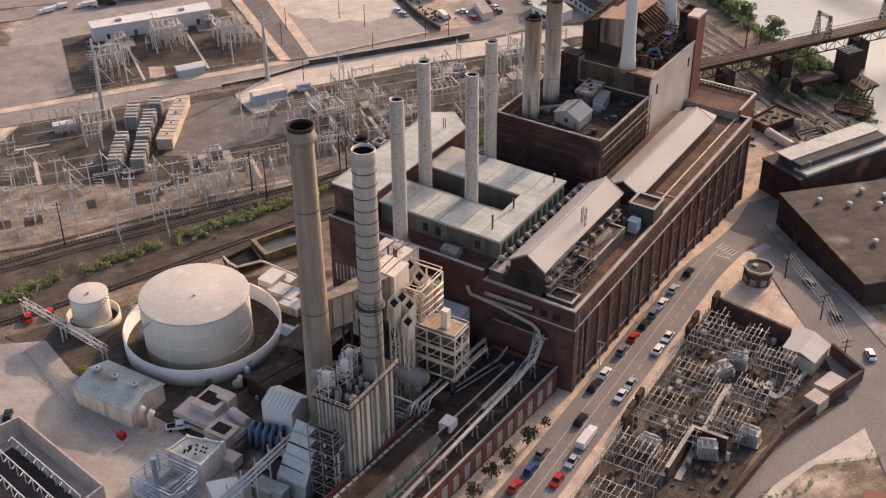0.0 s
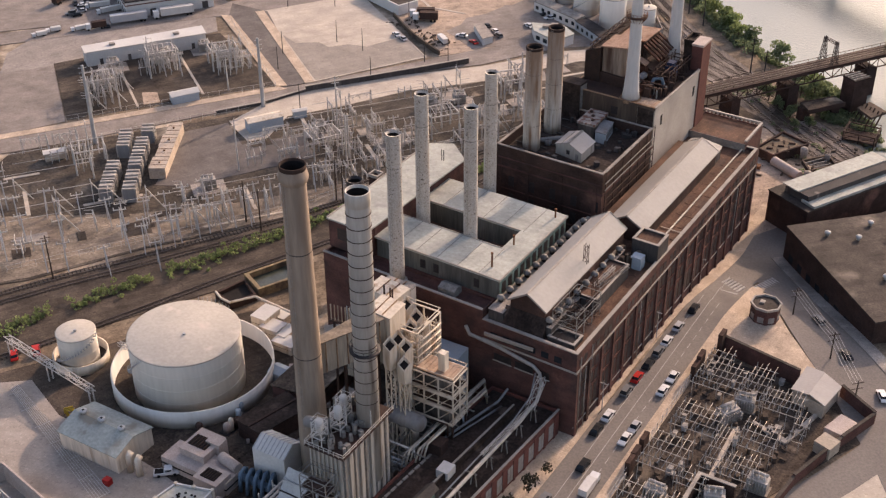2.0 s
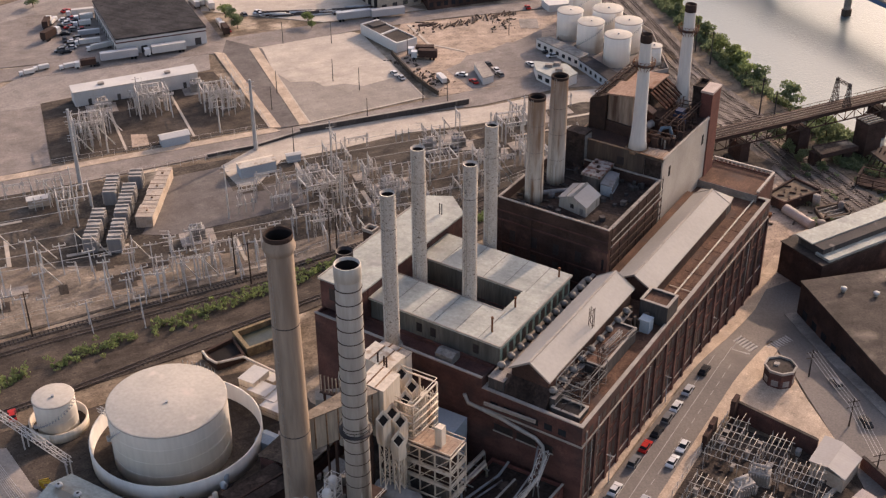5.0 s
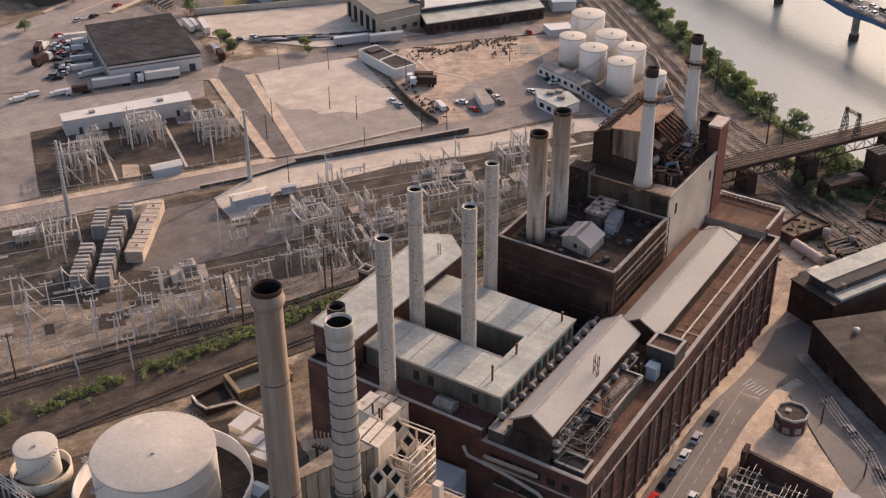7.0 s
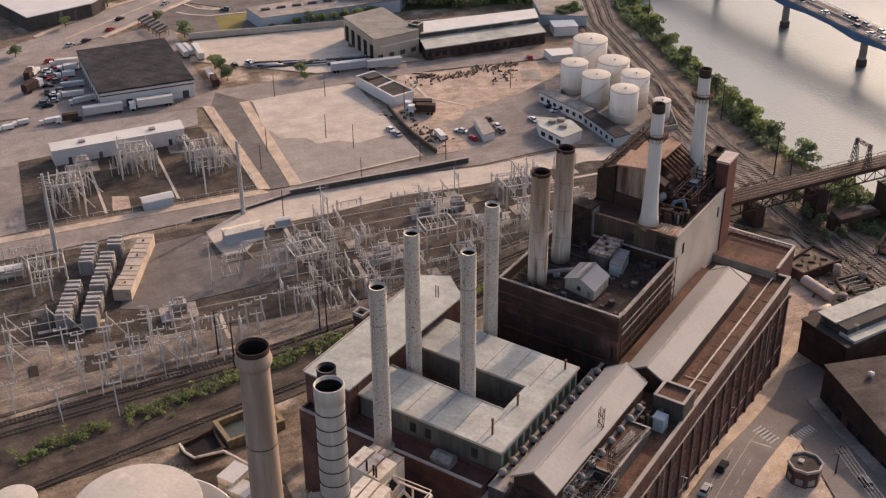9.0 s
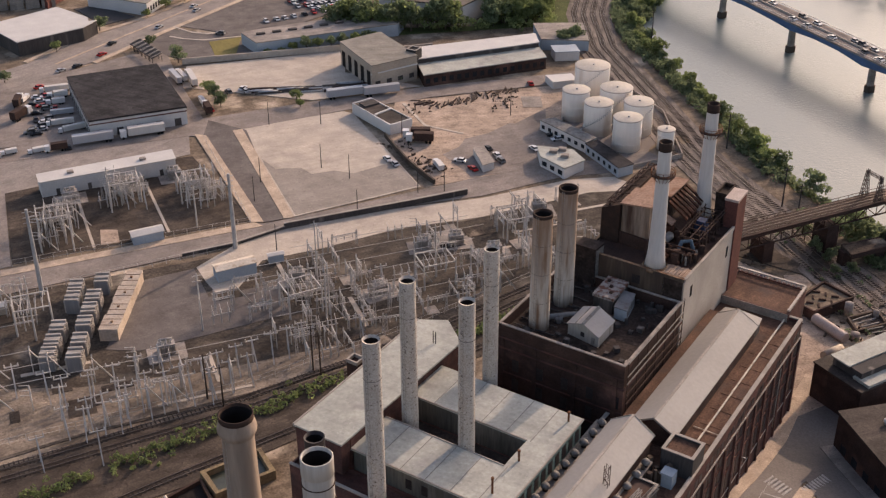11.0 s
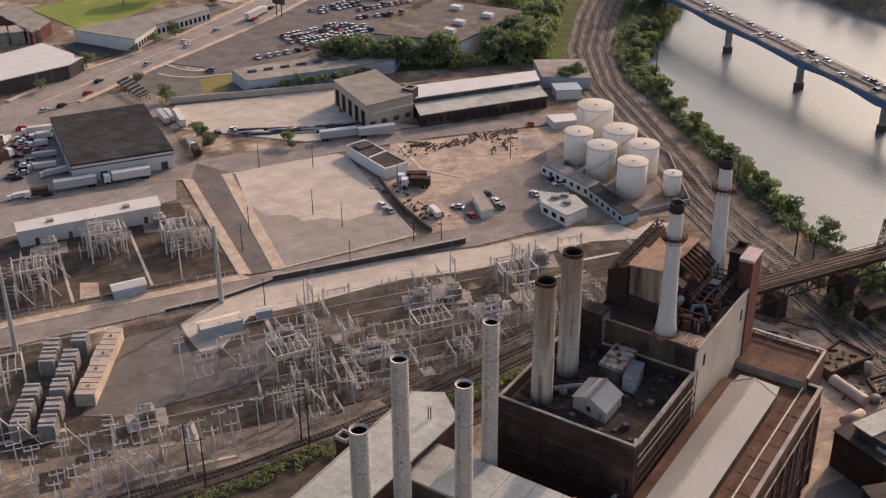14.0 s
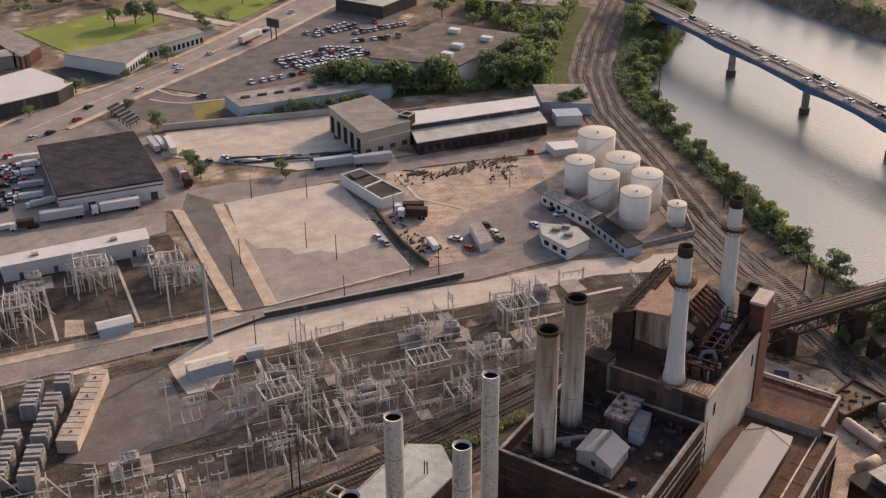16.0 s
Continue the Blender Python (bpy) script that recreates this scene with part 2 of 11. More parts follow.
M["leaf_brown"] = material("dusty brown-green leaves", (0.085, 0.07, 0.04), (0.055, 0.045, 0.03), 0.4, 0.85, fine=2, vary=0.2, bump=0)
M["cream_grimy"] = material("grimy cream sheet metal", (0.43, 0.36, 0.285), (0.30, 0.25, 0.195), 0.25, 0.75, fine=1.5, contrast=0.3, stain=(0.17, 0.125, 0.09), stain_scale=0.3, stain_cut=0.54, streak=True)
M["zinc"] = material("dull weathered zinc", (0.30, 0.28, 0.255), (0.17, 0.155, 0.14), 0.8, 0.7, fine=3, contrast=0.3)
# Duller copy of the tank white, lowered for roofs in the sun.
M["tank_white"] = material("grimy white tank paint, dulled for sunlit roofs", (0.488, 0.437, 0.373), (0.414, 0.373, 0.317), 0.1, 0.6, fine=1.2, contrast=0.12, stain=(0.50, 0.43, 0.37), stain_scale=0.22, stain_cut=0.62, streak=True)
M["steel_dark"] = material("dark painted steel", (0.065, 0.058, 0.058), (0.046, 0.039, 0.039), 0.5, 0.6, 0.3, fine=3, bump=0.05)
M["rust"] = material("rusty steel", (0.22, 0.10, 0.05), (0.14, 0.06, 0.035), 0.5, 0.9, 0.0, fine=3, contrast=0.3, stain=(0.32, 0.18, 0.09), stain_scale=0.3, stain_cut=0.58)
M["rust_dark"] = material("dark rusted ironwork", (0.075, 0.045, 0.035), (0.05, 0.032, 0.028), 0.4, 0.9, 0.0, fine=3, contrast=0.3)
M["soot"] = material("black soot", (0.029, 0.024, 0.022), None, 0.5, 0.95)
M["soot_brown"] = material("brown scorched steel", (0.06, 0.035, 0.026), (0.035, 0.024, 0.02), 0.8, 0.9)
M["green"] = material("faded green sheet metal", (0.20, 0.29, 0.26), (0.12, 0.18, 0.155), 0.3, 0.7, fine=2)
M["wall_dark"] = material("dark stained wall", (0.094, 0.081, 0.075), (0.062, 0.056, 0.053), 0.15, 0.9, fine=3, stain=(0.175, 0.150, 0.131), stain_scale=0.2, stain_cut=0.6, streak=True)
M["wall_beige"] = material("beige wall cladding", (0.45, 0.375, 0.30), (0.37, 0.305, 0.24), 0.15, 0.8, fine=2, contrast=0.2)
M["wall_white"] = material("white wall cladding", (0.596, 0.567, 0.536), (0.517, 0.492, 0.462), 0.1, 0.7, fine=2, contrast=0.1)
M["drum_grey"] = material("dull grey insulated sheet", (0.24, 0.235, 0.235), (0.18, 0.175, 0.175), 0.3, 0.6, fine=2, contrast=0.15, stain=(0.12, 0.10, 0.09), stain_scale=0.3, stain_cut=0.58, streak=True)
# Raised white puts the fill light on shaded tank shells into the colour.
M["tank_bright"] = material("bright white tank paint, raised for shaded shells", (0.86, 0.82, 0.76), (0.79, 0.74, 0.68), 0.12, 0.6, fine=1.2, contrast=0.06, stain=(0.55, 0.44, 0.34), stain_scale=0.12, stain_cut=0.62, streak=True)
# Lighter copy of the tank white that brightens walls in shade.
M["white_raised"] = material("white steel paint, raised for shaded walls", (0.718, 0.672, 0.607), (0.644, 0.598, 0.534), 0.12, 0.6, fine=1.2, contrast=0.08, stain=(0.55, 0.49, 0.42), stain_scale=0.2, stain_cut=0.63, streak=True)
M["ballast"] = material("grey-brown rail ballast", (0.21, 0.172, 0.146), (0.155, 0.127, 0.108), 0.15, 0.96, fine=2.5, contrast=0.25, stain=(0.12, 0.098, 0.082), stain_scale=0.08, stain_cut=0.58)
M["bus_steel"] = material("dull galvanised bus steel", (0.44, 0.40, 0.36), (0.30, 0.27, 0.24), 0.3, 0.6, 0.0, fine=1.5, contrast=0.2, bump=0)
M["wall_blue"] = material("pale blue-grey cladding", (0.36, 0.40, 0.43), (0.30, 0.34, 0.37), 0.1, 0.7, fine=2, contrast=0.1)
M["red"] = material("red paint", (0.42, 0.03, 0.025), (0.33, 0.025, 0.02), 0.3, 0.45, bump=0)
M["yellow"] = material("yellow paint", (0.55, 0.36, 0.05), None, 0.5, 0.5)
M["line"] = material("worn white road paint", (0.506, 0.478, 0.442), (0.350, 0.322, 0.294), 1.5, 0.8)
M["glass_soot"] = material("sooty small-paned window glass", (0.05, 0.04, 0.037), (0.03, 0.026, 0.026), 1.2, 0.35, fine=2, bump=0.05)
M["brown_wall"] = material("soot-stained brown rendered wall", (0.133, 0.099, 0.075), (0.087, 0.065, 0.050), 0.12, 0.93, fine=2, contrast=0.3, stain=(0.056, 0.039, 0.032), stain_scale=0.15, stain_cut=0.54, streak=True)
M["rust_pale"] = material("pale rusted plate", (0.36, 0.235, 0.15), (0.24, 0.145, 0.09), 0.35, 0.9, fine=2, contrast=0.35, stain=(0.13, 0.065, 0.04), stain_scale=0.35, stain_cut=0.54)
M["glass"] = material("dark window glass", (0.030, 0.033, 0.038), None, 0.5, 0.12, fine=1, bump=0)
M["window_pale"] = material("pale blind panels", (0.34, 0.31, 0.28), (0.24, 0.22, 0.20), 0.8, 0.6)
M["rubber"] = material("black rubber", (0.015, 0.015, 0.015), None, 1, 0.9, bump=0)
M["wood"] = material("dark creosoted timber", (0.07, 0.05, 0.038), (0.045, 0.033, 0.027), 0.8, 0.95)
M["rail"] = material("worn rail steel", (0.20, 0.16, 0.135), None, 1, 0.4, 0.6, bump=0)
M["pinkish"] = material("pinkish grey casing", (0.50, 0.405, 0.355), (0.41, 0.335, 0.295), 0.4, 0.8, fine=3, contrast=0.2)
M["terracotta"] = material("red-brown bare earth", (0.26, 0.12, 0.08), (0.20, 0.10, 0.07), 0.1, 0.97)
for key, c in (("car_white", (0.62, 0.61, 0.60)), ("car_black", (0.02, 0.02, 0.022)), ("car_grey", (0.16, 0.16, 0.165)), ("car_silver", (0.38, 0.38, 0.39)), ("car_red", (0.40, 0.025, 0.02)), ("car_blue", (0.03, 0.06, 0.16))):
    M[key] = material(key.replace("_", " ") + " paint", c, None, 0.5, 0.3, 0.1, bump=0, contrast=0.08)


def weathered(m, patch=0.3, streak=0.18, speck=0.4, turn=52.0, size=1.0):
    """Adds patches, wheel-worn streaks and scattered dark and pale specks to a ground material."""
    nt = m.node_tree
    n, l = nt.nodes, nt.links
    b = n["Principled BSDF"]
    col = b.inputs["Base Color"].links[0].from_socket
    geo = n.new("ShaderNodeNewGeometry")

    def layer(scale, detail, lo, hi, dark, pale, stretch=None):
        vec = geo.outputs["Position"]
        if stretch:
            mp = n.new("ShaderNodeMapping")
            mp.vector_type = "TEXTURE"
            mp.inputs["Rotation"].default_value = (0, 0, radians(turn))
            mp.inputs["Scale"].default_value = stretch
            l.new(vec, mp.inputs["Vector"])
            vec = mp.outputs[0]
        t = n.new("ShaderNodeTexNoise")
        t.inputs["Scale"].default_value, t.inputs["Detail"].default_value = scale / size, detail
        t.inputs["Roughness"].default_value = 0.6
        l.new(vec, t.inputs["Vector"])
        r = n.new("ShaderNodeMapRange")
        r.inputs["From Min"].default_value, r.inputs["From Max"].default_value = lo, hi
        r.inputs["To Min"].default_value, r.inputs["To Max"].default_value = dark, pale
        l.new(t.outputs["Fac"], r.inputs["Value"])
        return r.outputs[0]

    for fac in (layer(0.16, 8.0, 0.36, 0.64, 1 - patch, 1 + patch), layer(0.5, 4.0, 0.38, 0.62, 1 - streak, 1 + streak, (6.0, 1.1, 1.0)), layer(0.9, 3.0, 0.30, 0.42, 1 - speck, 1.0), layer(1.3, 2.0, 0.60, 0.70, 1.0, 1 + speck)):
        x = n.new("ShaderNodeMix")
        x.data_type, x.blend_type = "RGBA", "MULTIPLY"
        x.inputs["Factor"].default_value = 1.0
        l.new(col, x.inputs["A"])
        l.new(fac, x.inputs["B"])
        col = x.outputs["Result"]
    l.new(col, b.inputs["Base Color"])
    return m


for key, patch, streak, speck, turn in (("dirt", 0.3, 0.16, 0.42, 52), ("dirt_pale", 0.28, 0.16, 0.42, 52), ("concrete_yard", 0.16, 0.06, 0.25, 20), ("concrete_worn", 0.14, 0.05, 0.22, 52), ("gravel", 0.3, 0.22, 0.5, 52), ("gravel_dark", 0.3, 0.2, 0.45, 60), ("sand", 0.22, 0.14, 0.35, 40), ("yard_brown", 0.3, 0.2, 0.5, 85), ("asphalt_old", 0.17, 0.07, 0.22, 52), ("asphalt_pale", 0.17, 0.07, 0.22, 85), ("asphalt", 0.15, 0.06, 0.2, 60), ("concrete_pale", 0.13, 0.05, 0.2, 52), ("pavement", 0.14, 0.06, 0.25, 88), ("ballast", 0.2, 0.3, 0.35, 120), ("roof_tar", 0.25, 0.12, 0.3, 45), ("roof_char", 0.3, 0.2, 0.5, 5), ("roof_pale", 0.12, 0.05, 0.14, 3), ("roof_brown", 0.2, 0.16, 0.25, 90), ("roof_store", 0.2, 0.1, 0.25, 40), ("roof_grey", 0.15, 0.1, 0.2, 40), ("roof_soot_shade", 0.3, 0.2, 0.35, 88), ("concrete", 0.18, 0.12, 0.25, 45), ("brick_soot", 0.2, 0.12, 0.2, 0), ("brick", 0.2, 0.12, 0.2, 0)):
    weathered(M[key], patch, streak, speck, turn)


def scorched(m, z0, z1, colour):
    """Soot and rust that run down from a chimney's mouth, ragged at their lower end."""
    n, l = m.node_tree.nodes, m.node_tree.links
    base = n["Principled BSDF"].inputs["Base Color"]
    old = base.links[0].from_socket
    geo, cut_ = n.new("ShaderNodeNewGeometry"), n.new("ShaderNodeSeparateXYZ")
    l.new(geo.outputs["Position"], cut_.inputs[0])
    squash = n.new("ShaderNodeMapping")
    squash.inputs["Scale"].default_value = (1, 1, 0.14)
    l.new(geo.outputs["Position"], squash.inputs["Vector"])
    rag = n.new("ShaderNodeTexNoise")
    rag.inputs["Scale"].default_value, rag.inputs["Detail"].default_value = 0.7, 5.0
    l.new(squash.outputs[0], rag.inputs["Vector"])
    add = n.new("ShaderNodeMath")
    add.operation = "MULTIPLY_ADD"
    add.inputs[1].default_value = 26.0
    l.new(rag.outputs["Fac"], add.inputs[0])
    l.new(cut_.outputs["Z"], add.inputs[2])
    r = n.new("ShaderNodeMapRange")
    r.inputs["From Min"].default_value, r.inputs["From Max"].default_value = z0 + 13, z1 + 13
    r.inputs["To Max"].default_value = 0.9
    l.new(add.outputs[0], r.inputs["Value"])
    x = n.new("ShaderNodeMix")
    x.data_type = "RGBA"
    l.new(r.outputs[0], x.inputs["Factor"])
    l.new(old, x.inputs["A"])
    x.inputs["B"].default_value = (*colour, 1)
    l.new(x.outputs["Result"], base)
    return m


scorched(M["chimney_rust"], 41, 60, (0.21, 0.125, 0.078))
M["water_basin"] = material("greenish settling water", (0.075, 0.08, 0.058), (0.05, 0.055, 0.042), 0.3, 0.25, fine=1.5, contrast=0.15, bump=0.05, spec=0.4)
M["basin_rim"] = material("ochre stained concrete", (0.34, 0.25, 0.14), (0.20, 0.145, 0.09), 0.4, 0.9, fine=2, contrast=0.3, stain=(0.10, 0.07, 0.05), stain_scale=0.3)
M["cabin_cream"] = material("weathered cream sheet cabin", (0.515, 0.423, 0.340), (0.414, 0.331, 0.258), 0.25, 0.8, fine=2, contrast=0.25, stain=(0.28, 0.20, 0.14), stain_scale=0.3, stain_cut=0.58)
M["roof_green_grey"] = material("greenish grey sheet roof", (0.37, 0.385, 0.35), (0.29, 0.305, 0.28), 0.2, 0.75, fine=1.5, contrast=0.2, stain=(0.2, 0.18, 0.15), stain_scale=0.2)


def water_material():
    m = bpy.data.materials.new("river water")
    m.use_nodes = True
    n, l = m.node_tree.nodes, m.node_tree.links
    b = n["Principled BSDF"]
    b.inputs["Base Color"].default_value = (0.088, 0.12, 0.13, 1)
    b.inputs["Roughness"].default_value, b.inputs["IOR"].default_value = 0.3, 1.33
    b.inputs["Specular IOR Level"].default_value = 0.6
    geo = n.new("ShaderNodeNewGeometry")
    big, small = n.new("ShaderNodeTexNoise"), n.new("ShaderNodeTexNoise")
    big.inputs["Scale"].default_value, small.inputs["Scale"].default_value = 0.05, 0.9
    big.inputs["Detail"].default_value, small.inputs["Detail"].default_value = 6.0, 4.0
    for t in (big, small):
        l.new(geo.outputs["Position"], t.inputs["Vector"])
    mr = n.new("ShaderNodeMapRange")
    mr.inputs["From Min"].default_value, mr.inputs["From Max"].default_value = 0.4, 0.65
    mr.inputs["To Min"].default_value, mr.inputs["To Max"].default_value = 0.2, 0.6
    l.new(big.outputs["Fac"], mr.inputs["Value"])
    bp = n.new("ShaderNodeBump")
    bp.inputs["Distance"].default_value = 0.25
    l.new(mr.outputs[0], bp.inputs["Strength"])
    l.new(small.outputs["Fac"], bp.inputs["Height"])
    l.new(bp.outputs[0], b.inputs["Normal"])
    return m


M["water"] = water_material()


# ---- mesh helpers ----
def smooth(a, b, v):
    u = min(max((v - a) / (b - a), 0.0), 1.0)
    return u * u * (3 - 2 * u)


BANK = [(-262, 700), (-245, 633), (-233, 563), (-210, 527), (-179, 497), (-157, 473), (-130, 447), (-115, 432), (-98, 428), (-78, 405), (-60, 380), (-30, 340), (40, 250)]


def bank_x(y):
    """How far east the shore lies at y."""
    for (xa, ya), (xb, yb) in zip(BANK, BANK[1:]):
        if yb <= y <= ya:
            return xa + (xb - xa) * (ya - y) / (ya - yb)
    return -262.0 if y > 700 else 40.0


def ground_z(x, y):
    """Level yard that falls a little towards the river and then down its bank."""
    z = -4.0 * smooth(262, 302, y) * smooth(-128, -96, x)
    z += -1.5 * smooth(360, 420, y) * smooth(-170, -140, x)
    return z - 8.0 * smooth(-9.0, 3.0, x - bank_x(y))


def box(bm, x0, x1, y0, y1, z0, z1, turn=0.0):
    """A box between its corners; turn rotates it about its own upright middle."""
    cx, cy = (x0 + x1) / 2, (y0 + y1) / 2
    c, s = math.cos(radians(turn)), math.sin(radians(turn))
    v = []
    for z in (z0, z1):
        for x, y in ((x0, y0), (x1, y0), (x1, y1), (x0, y1)):
            v.append(bm.verts.new((cx + (x - cx) * c - (y - cy) * s, cy + (x - cx) * s + (y - cy) * c, z)))
    for f in ((3, 2, 1, 0), (4, 5, 6, 7), (0, 1, 5, 4), (1, 2, 6, 5), (2, 3, 7, 6), (3, 0, 4, 7)):
        bm.faces.new([v[i] for i in f])
    return bm


def prism(bm, pts, z0, z1):
    """An upright prism over a polygon; z0 and z1 may be functions of x and y."""
    a = sum(p[0] * q[1] - q[0] * p[1] for p, q in zip(pts, pts[1:] + pts[:1]))
    pts = pts if a > 0 else pts[::-1]
    lo = [bm.verts.new((x, y, z0(x, y) if callable(z0) else z0)) for x, y in pts]
    hi = [bm.verts.new((x, y, z1(x, y) if callable(z1) else z1)) for x, y in pts]
    bm.faces.new(lo[::-1])
    bm.faces.new(hi)
    for i in range(len(pts)):
        j = (i + 1) % len(pts)
        bm.faces.new((lo[i], lo[j], hi[j], hi[i]))
    return bm


def ring(bm, x, y, levels, n=24, cap=True, floor=True):
    """A turned shape: (z, radius) up its axis."""
    rows = [[bm.verts.new((x + r * math.cos(2 * math.pi * i / n), y + r * math.sin(2 * math.pi * i / n), z)) for i in range(n)] for z, r in levels]
    for a, b in zip(rows, rows[1:]):
        for i in range(n):
            f = bm.faces.new((a[i], a[(i + 1) % n], b[(i + 1) % n], b[i]))
            f.smooth = n >= 12
    if floor:
        bm.faces.new(rows[0][::-1])
    if cap:
        bm.faces.new(rows[-1])
    return bm


def beam(bm, p, q, w, h=None):
    """A straight bar of square section from p to q."""
    p, q = Vector(p), Vector(q)
    d = q - p
    if d.length < 1e-6:
        return bm
    m = d.to_track_quat("Z", "Y").to_matrix()
    a, b = m @ Vector((w / 2, 0, 0)), m @ Vector((0, (h or w) / 2, 0))
    v = [bm.verts.new(o + sa * a + sb * b) for o in (p, q) for sa, sb in ((-1, -1), (1, -1), (1, 1), (-1, 1))]
    for f in ((3, 2, 1, 0), (4, 5, 6, 7), (0, 1, 5, 4), (1, 2, 6, 5), (2, 3, 7, 6), (3, 0, 4, 7)):
        bm.faces.new([v[i] for i in f])
    return bm


def tube(bm, pts, r, n=8):
    """A round pipe along points."""
    pts = [Vector(p) for p in pts]
    rows = []
    for i, p in enumerate(pts):
        d = (pts[min(i + 1, len(pts) - 1)] - pts[max(i - 1, 0)]).normalized()
        m = d.to_track_quat("Z", "Y").to_matrix()
        rows.append([bm.verts.new(p + m @ Vector((r * math.cos(2 * math.pi * k / n), r * math.sin(2 * math.pi * k / n), 0))) for k in range(n)])
    for a, b in zip(rows, rows[1:]):
        for k in range(n):
            bm.faces.new((a[k], a[(k + 1) % n], b[(k + 1) % n], b[k])).smooth = True
    bm.faces.new(rows[0][::-1])
    bm.faces.new(rows[-1])
    return bm


def lattice(bm, p, q, side, step, w):
    """A four-legged trussed mast or girder from p to q."""
    p, q = Vector(p), Vector(q)
    d = q - p
    m = d.to_track_quat("Z", "Y").to_matrix()
    corner = [m @ Vector((sx * side / 2, sy * side / 2, 0)) for sx, sy in ((-1, -1), (1, -1), (1, 1), (-1, 1))]
    k = max(1, round(d.length / step))
    for c in corner:
        beam(bm, p + c, q + c, w)
    for i in range(k):
        a, b = p + d * (i / k), p + d * ((i + 1) / k)
        for j in range(4):
            c, e = corner[j], corner[(j + 1) % 4]
            beam(bm, a + (c if i % 2 else e), b + (e if i % 2 else c), w * 0.7)
    return bm


def gable(bm, x0, x1, y0, y1, z0, eave, ridge, along="y", over=0.0):
    """A solid house shape with its ridge along y or x."""
    if along == "y":
        mid = (x0 + x1) / 2
        sec = [(x0, z0), (x1, z0), (x1, eave), (mid, ridge), (x0, eave)]
        a = [bm.verts.new((x, y0, z)) for x, z in sec]
        b = [bm.verts.new((x, y1, z)) for x, z in sec]
    else:
        mid = (y0 + y1) / 2
        sec = [(y0, z0), (y1, z0), (y1, eave), (mid, ridge), (y0, eave)]
        a = [bm.verts.new((x1, y, z)) for y, z in sec]
        b = [bm.verts.new((x0, y, z)) for y, z in sec]
    bm.faces.new(a)
    bm.faces.new(b[::-1])
    for i in range(5):
        j = (i + 1) % 5
        bm.faces.new((a[j], a[i], b[i], b[j]))
    return bm


def gable_roof(bm, x0, x1, y0, y1, eave, ridge, thick=0.25, over=0.4, along="y"):
    """Two roof slabs that overhang the walls."""
    lo = over * (ridge - eave) / ((x1 - x0) / 2 if along == "y" else (y1 - y0) / 2)
    if along == "y":
        mid = (x0 + x1) / 2
        sec = [(x0 - over, eave - lo + 0.02), (mid, ridge + 0.02), (x1 + over, eave - lo + 0.02), (x1 + over, eave - lo + thick), (mid, ridge + thick), (x0 - over, eave - lo + thick)]
        a = [bm.verts.new((x, y0 - over, z)) for x, z in sec]
        b = [bm.verts.new((x, y1 + over, z)) for x, z in sec]
    else:
        mid = (y0 + y1) / 2
        sec = [(y0 - over, eave - lo + 0.02), (mid, ridge + 0.02), (y1 + over, eave - lo + 0.02), (y1 + over, eave - lo + thick), (mid, ridge + thick), (y0 - over, eave - lo + thick)]
        a = [bm.verts.new((x1 + over, y, z)) for y, z in sec]
        b = [bm.verts.new((x0 - over, y, z)) for y, z in sec]
    for f in ((0, 1, 4, 5), (1, 2, 3, 4)):
        bm.faces.new([a[i] for i in f])
        bm.faces.new([b[i] for i in f[::-1]])
    for i in range(6):
        j = (i + 1) % 6
        bm.faces.new((a[j], a[i], b[i], b[j]))
    return bm


def parapet(bm, x0, x1, y0, y1, z0, z1, t=0.5):
    """A wall ring round a flat roof, butted at its corners."""
    box(bm, x0, x1, y0, y0 + t, z0, z1)
    box(bm, x0, x1, y1 - t, y1, z0, z1)
    box(bm, x0, x0 + t, y0 + t, y1 - t, z0, z1)
    box(bm, x1 - t, x1, y0 + t, y1 - t, z0, z1)
    return bm


ROOT = {}
SQUARE = Matrix.Identity(4)
LAY = [SQUARE]


def skew(a, b, c, d, e, f):
    """A plan that stands a little askew: x' = a x + b y + c, y' = d x + e y + f."""
    return Matrix(((a, b, 0, c), (d, e, 0, f), (0, 0, 1, 0), (0, 0, 0, 1)))


HALL_PLAN = skew(1.0114, 0.02006, -3.582, -0.0498, 0.9776, 0.55)
SHOP_PLAN = skew(0.816, 0.08, -33.89, 0.0, 1.0, 0.0)


def thing(name, at, label, category, group="", kind=""):
    """An Empty at the base of a thing, under which its parts hang."""
    ob = new(name)
    ob.empty_display_size = 0.5
    ob.location = LAY[0] @ Vector(at)
    ROOT[ob] = Matrix.Translation(ob.location)
    return tagged(ob, label, category, group, kind)


def part(name, bm, mat, parent, label=""):
    """Links a bmesh, built in world places, as one mesh under a thing or a part."""
    me = bpy.data.meshes.new(name)
    bmesh.ops.recalc_face_normals(bm, faces=bm.faces)
    bm.to_mesh(me)
    bm.free()
    me.transform(ROOT[parent].inverted() @ LAY[0])
    me.materials.append(mat if not isinstance(mat, str) else M[mat])
    ob = new(name, me)
    ob.parent = parent
    ROOT[ob] = ROOT[parent]
    return tagged(ob, label)


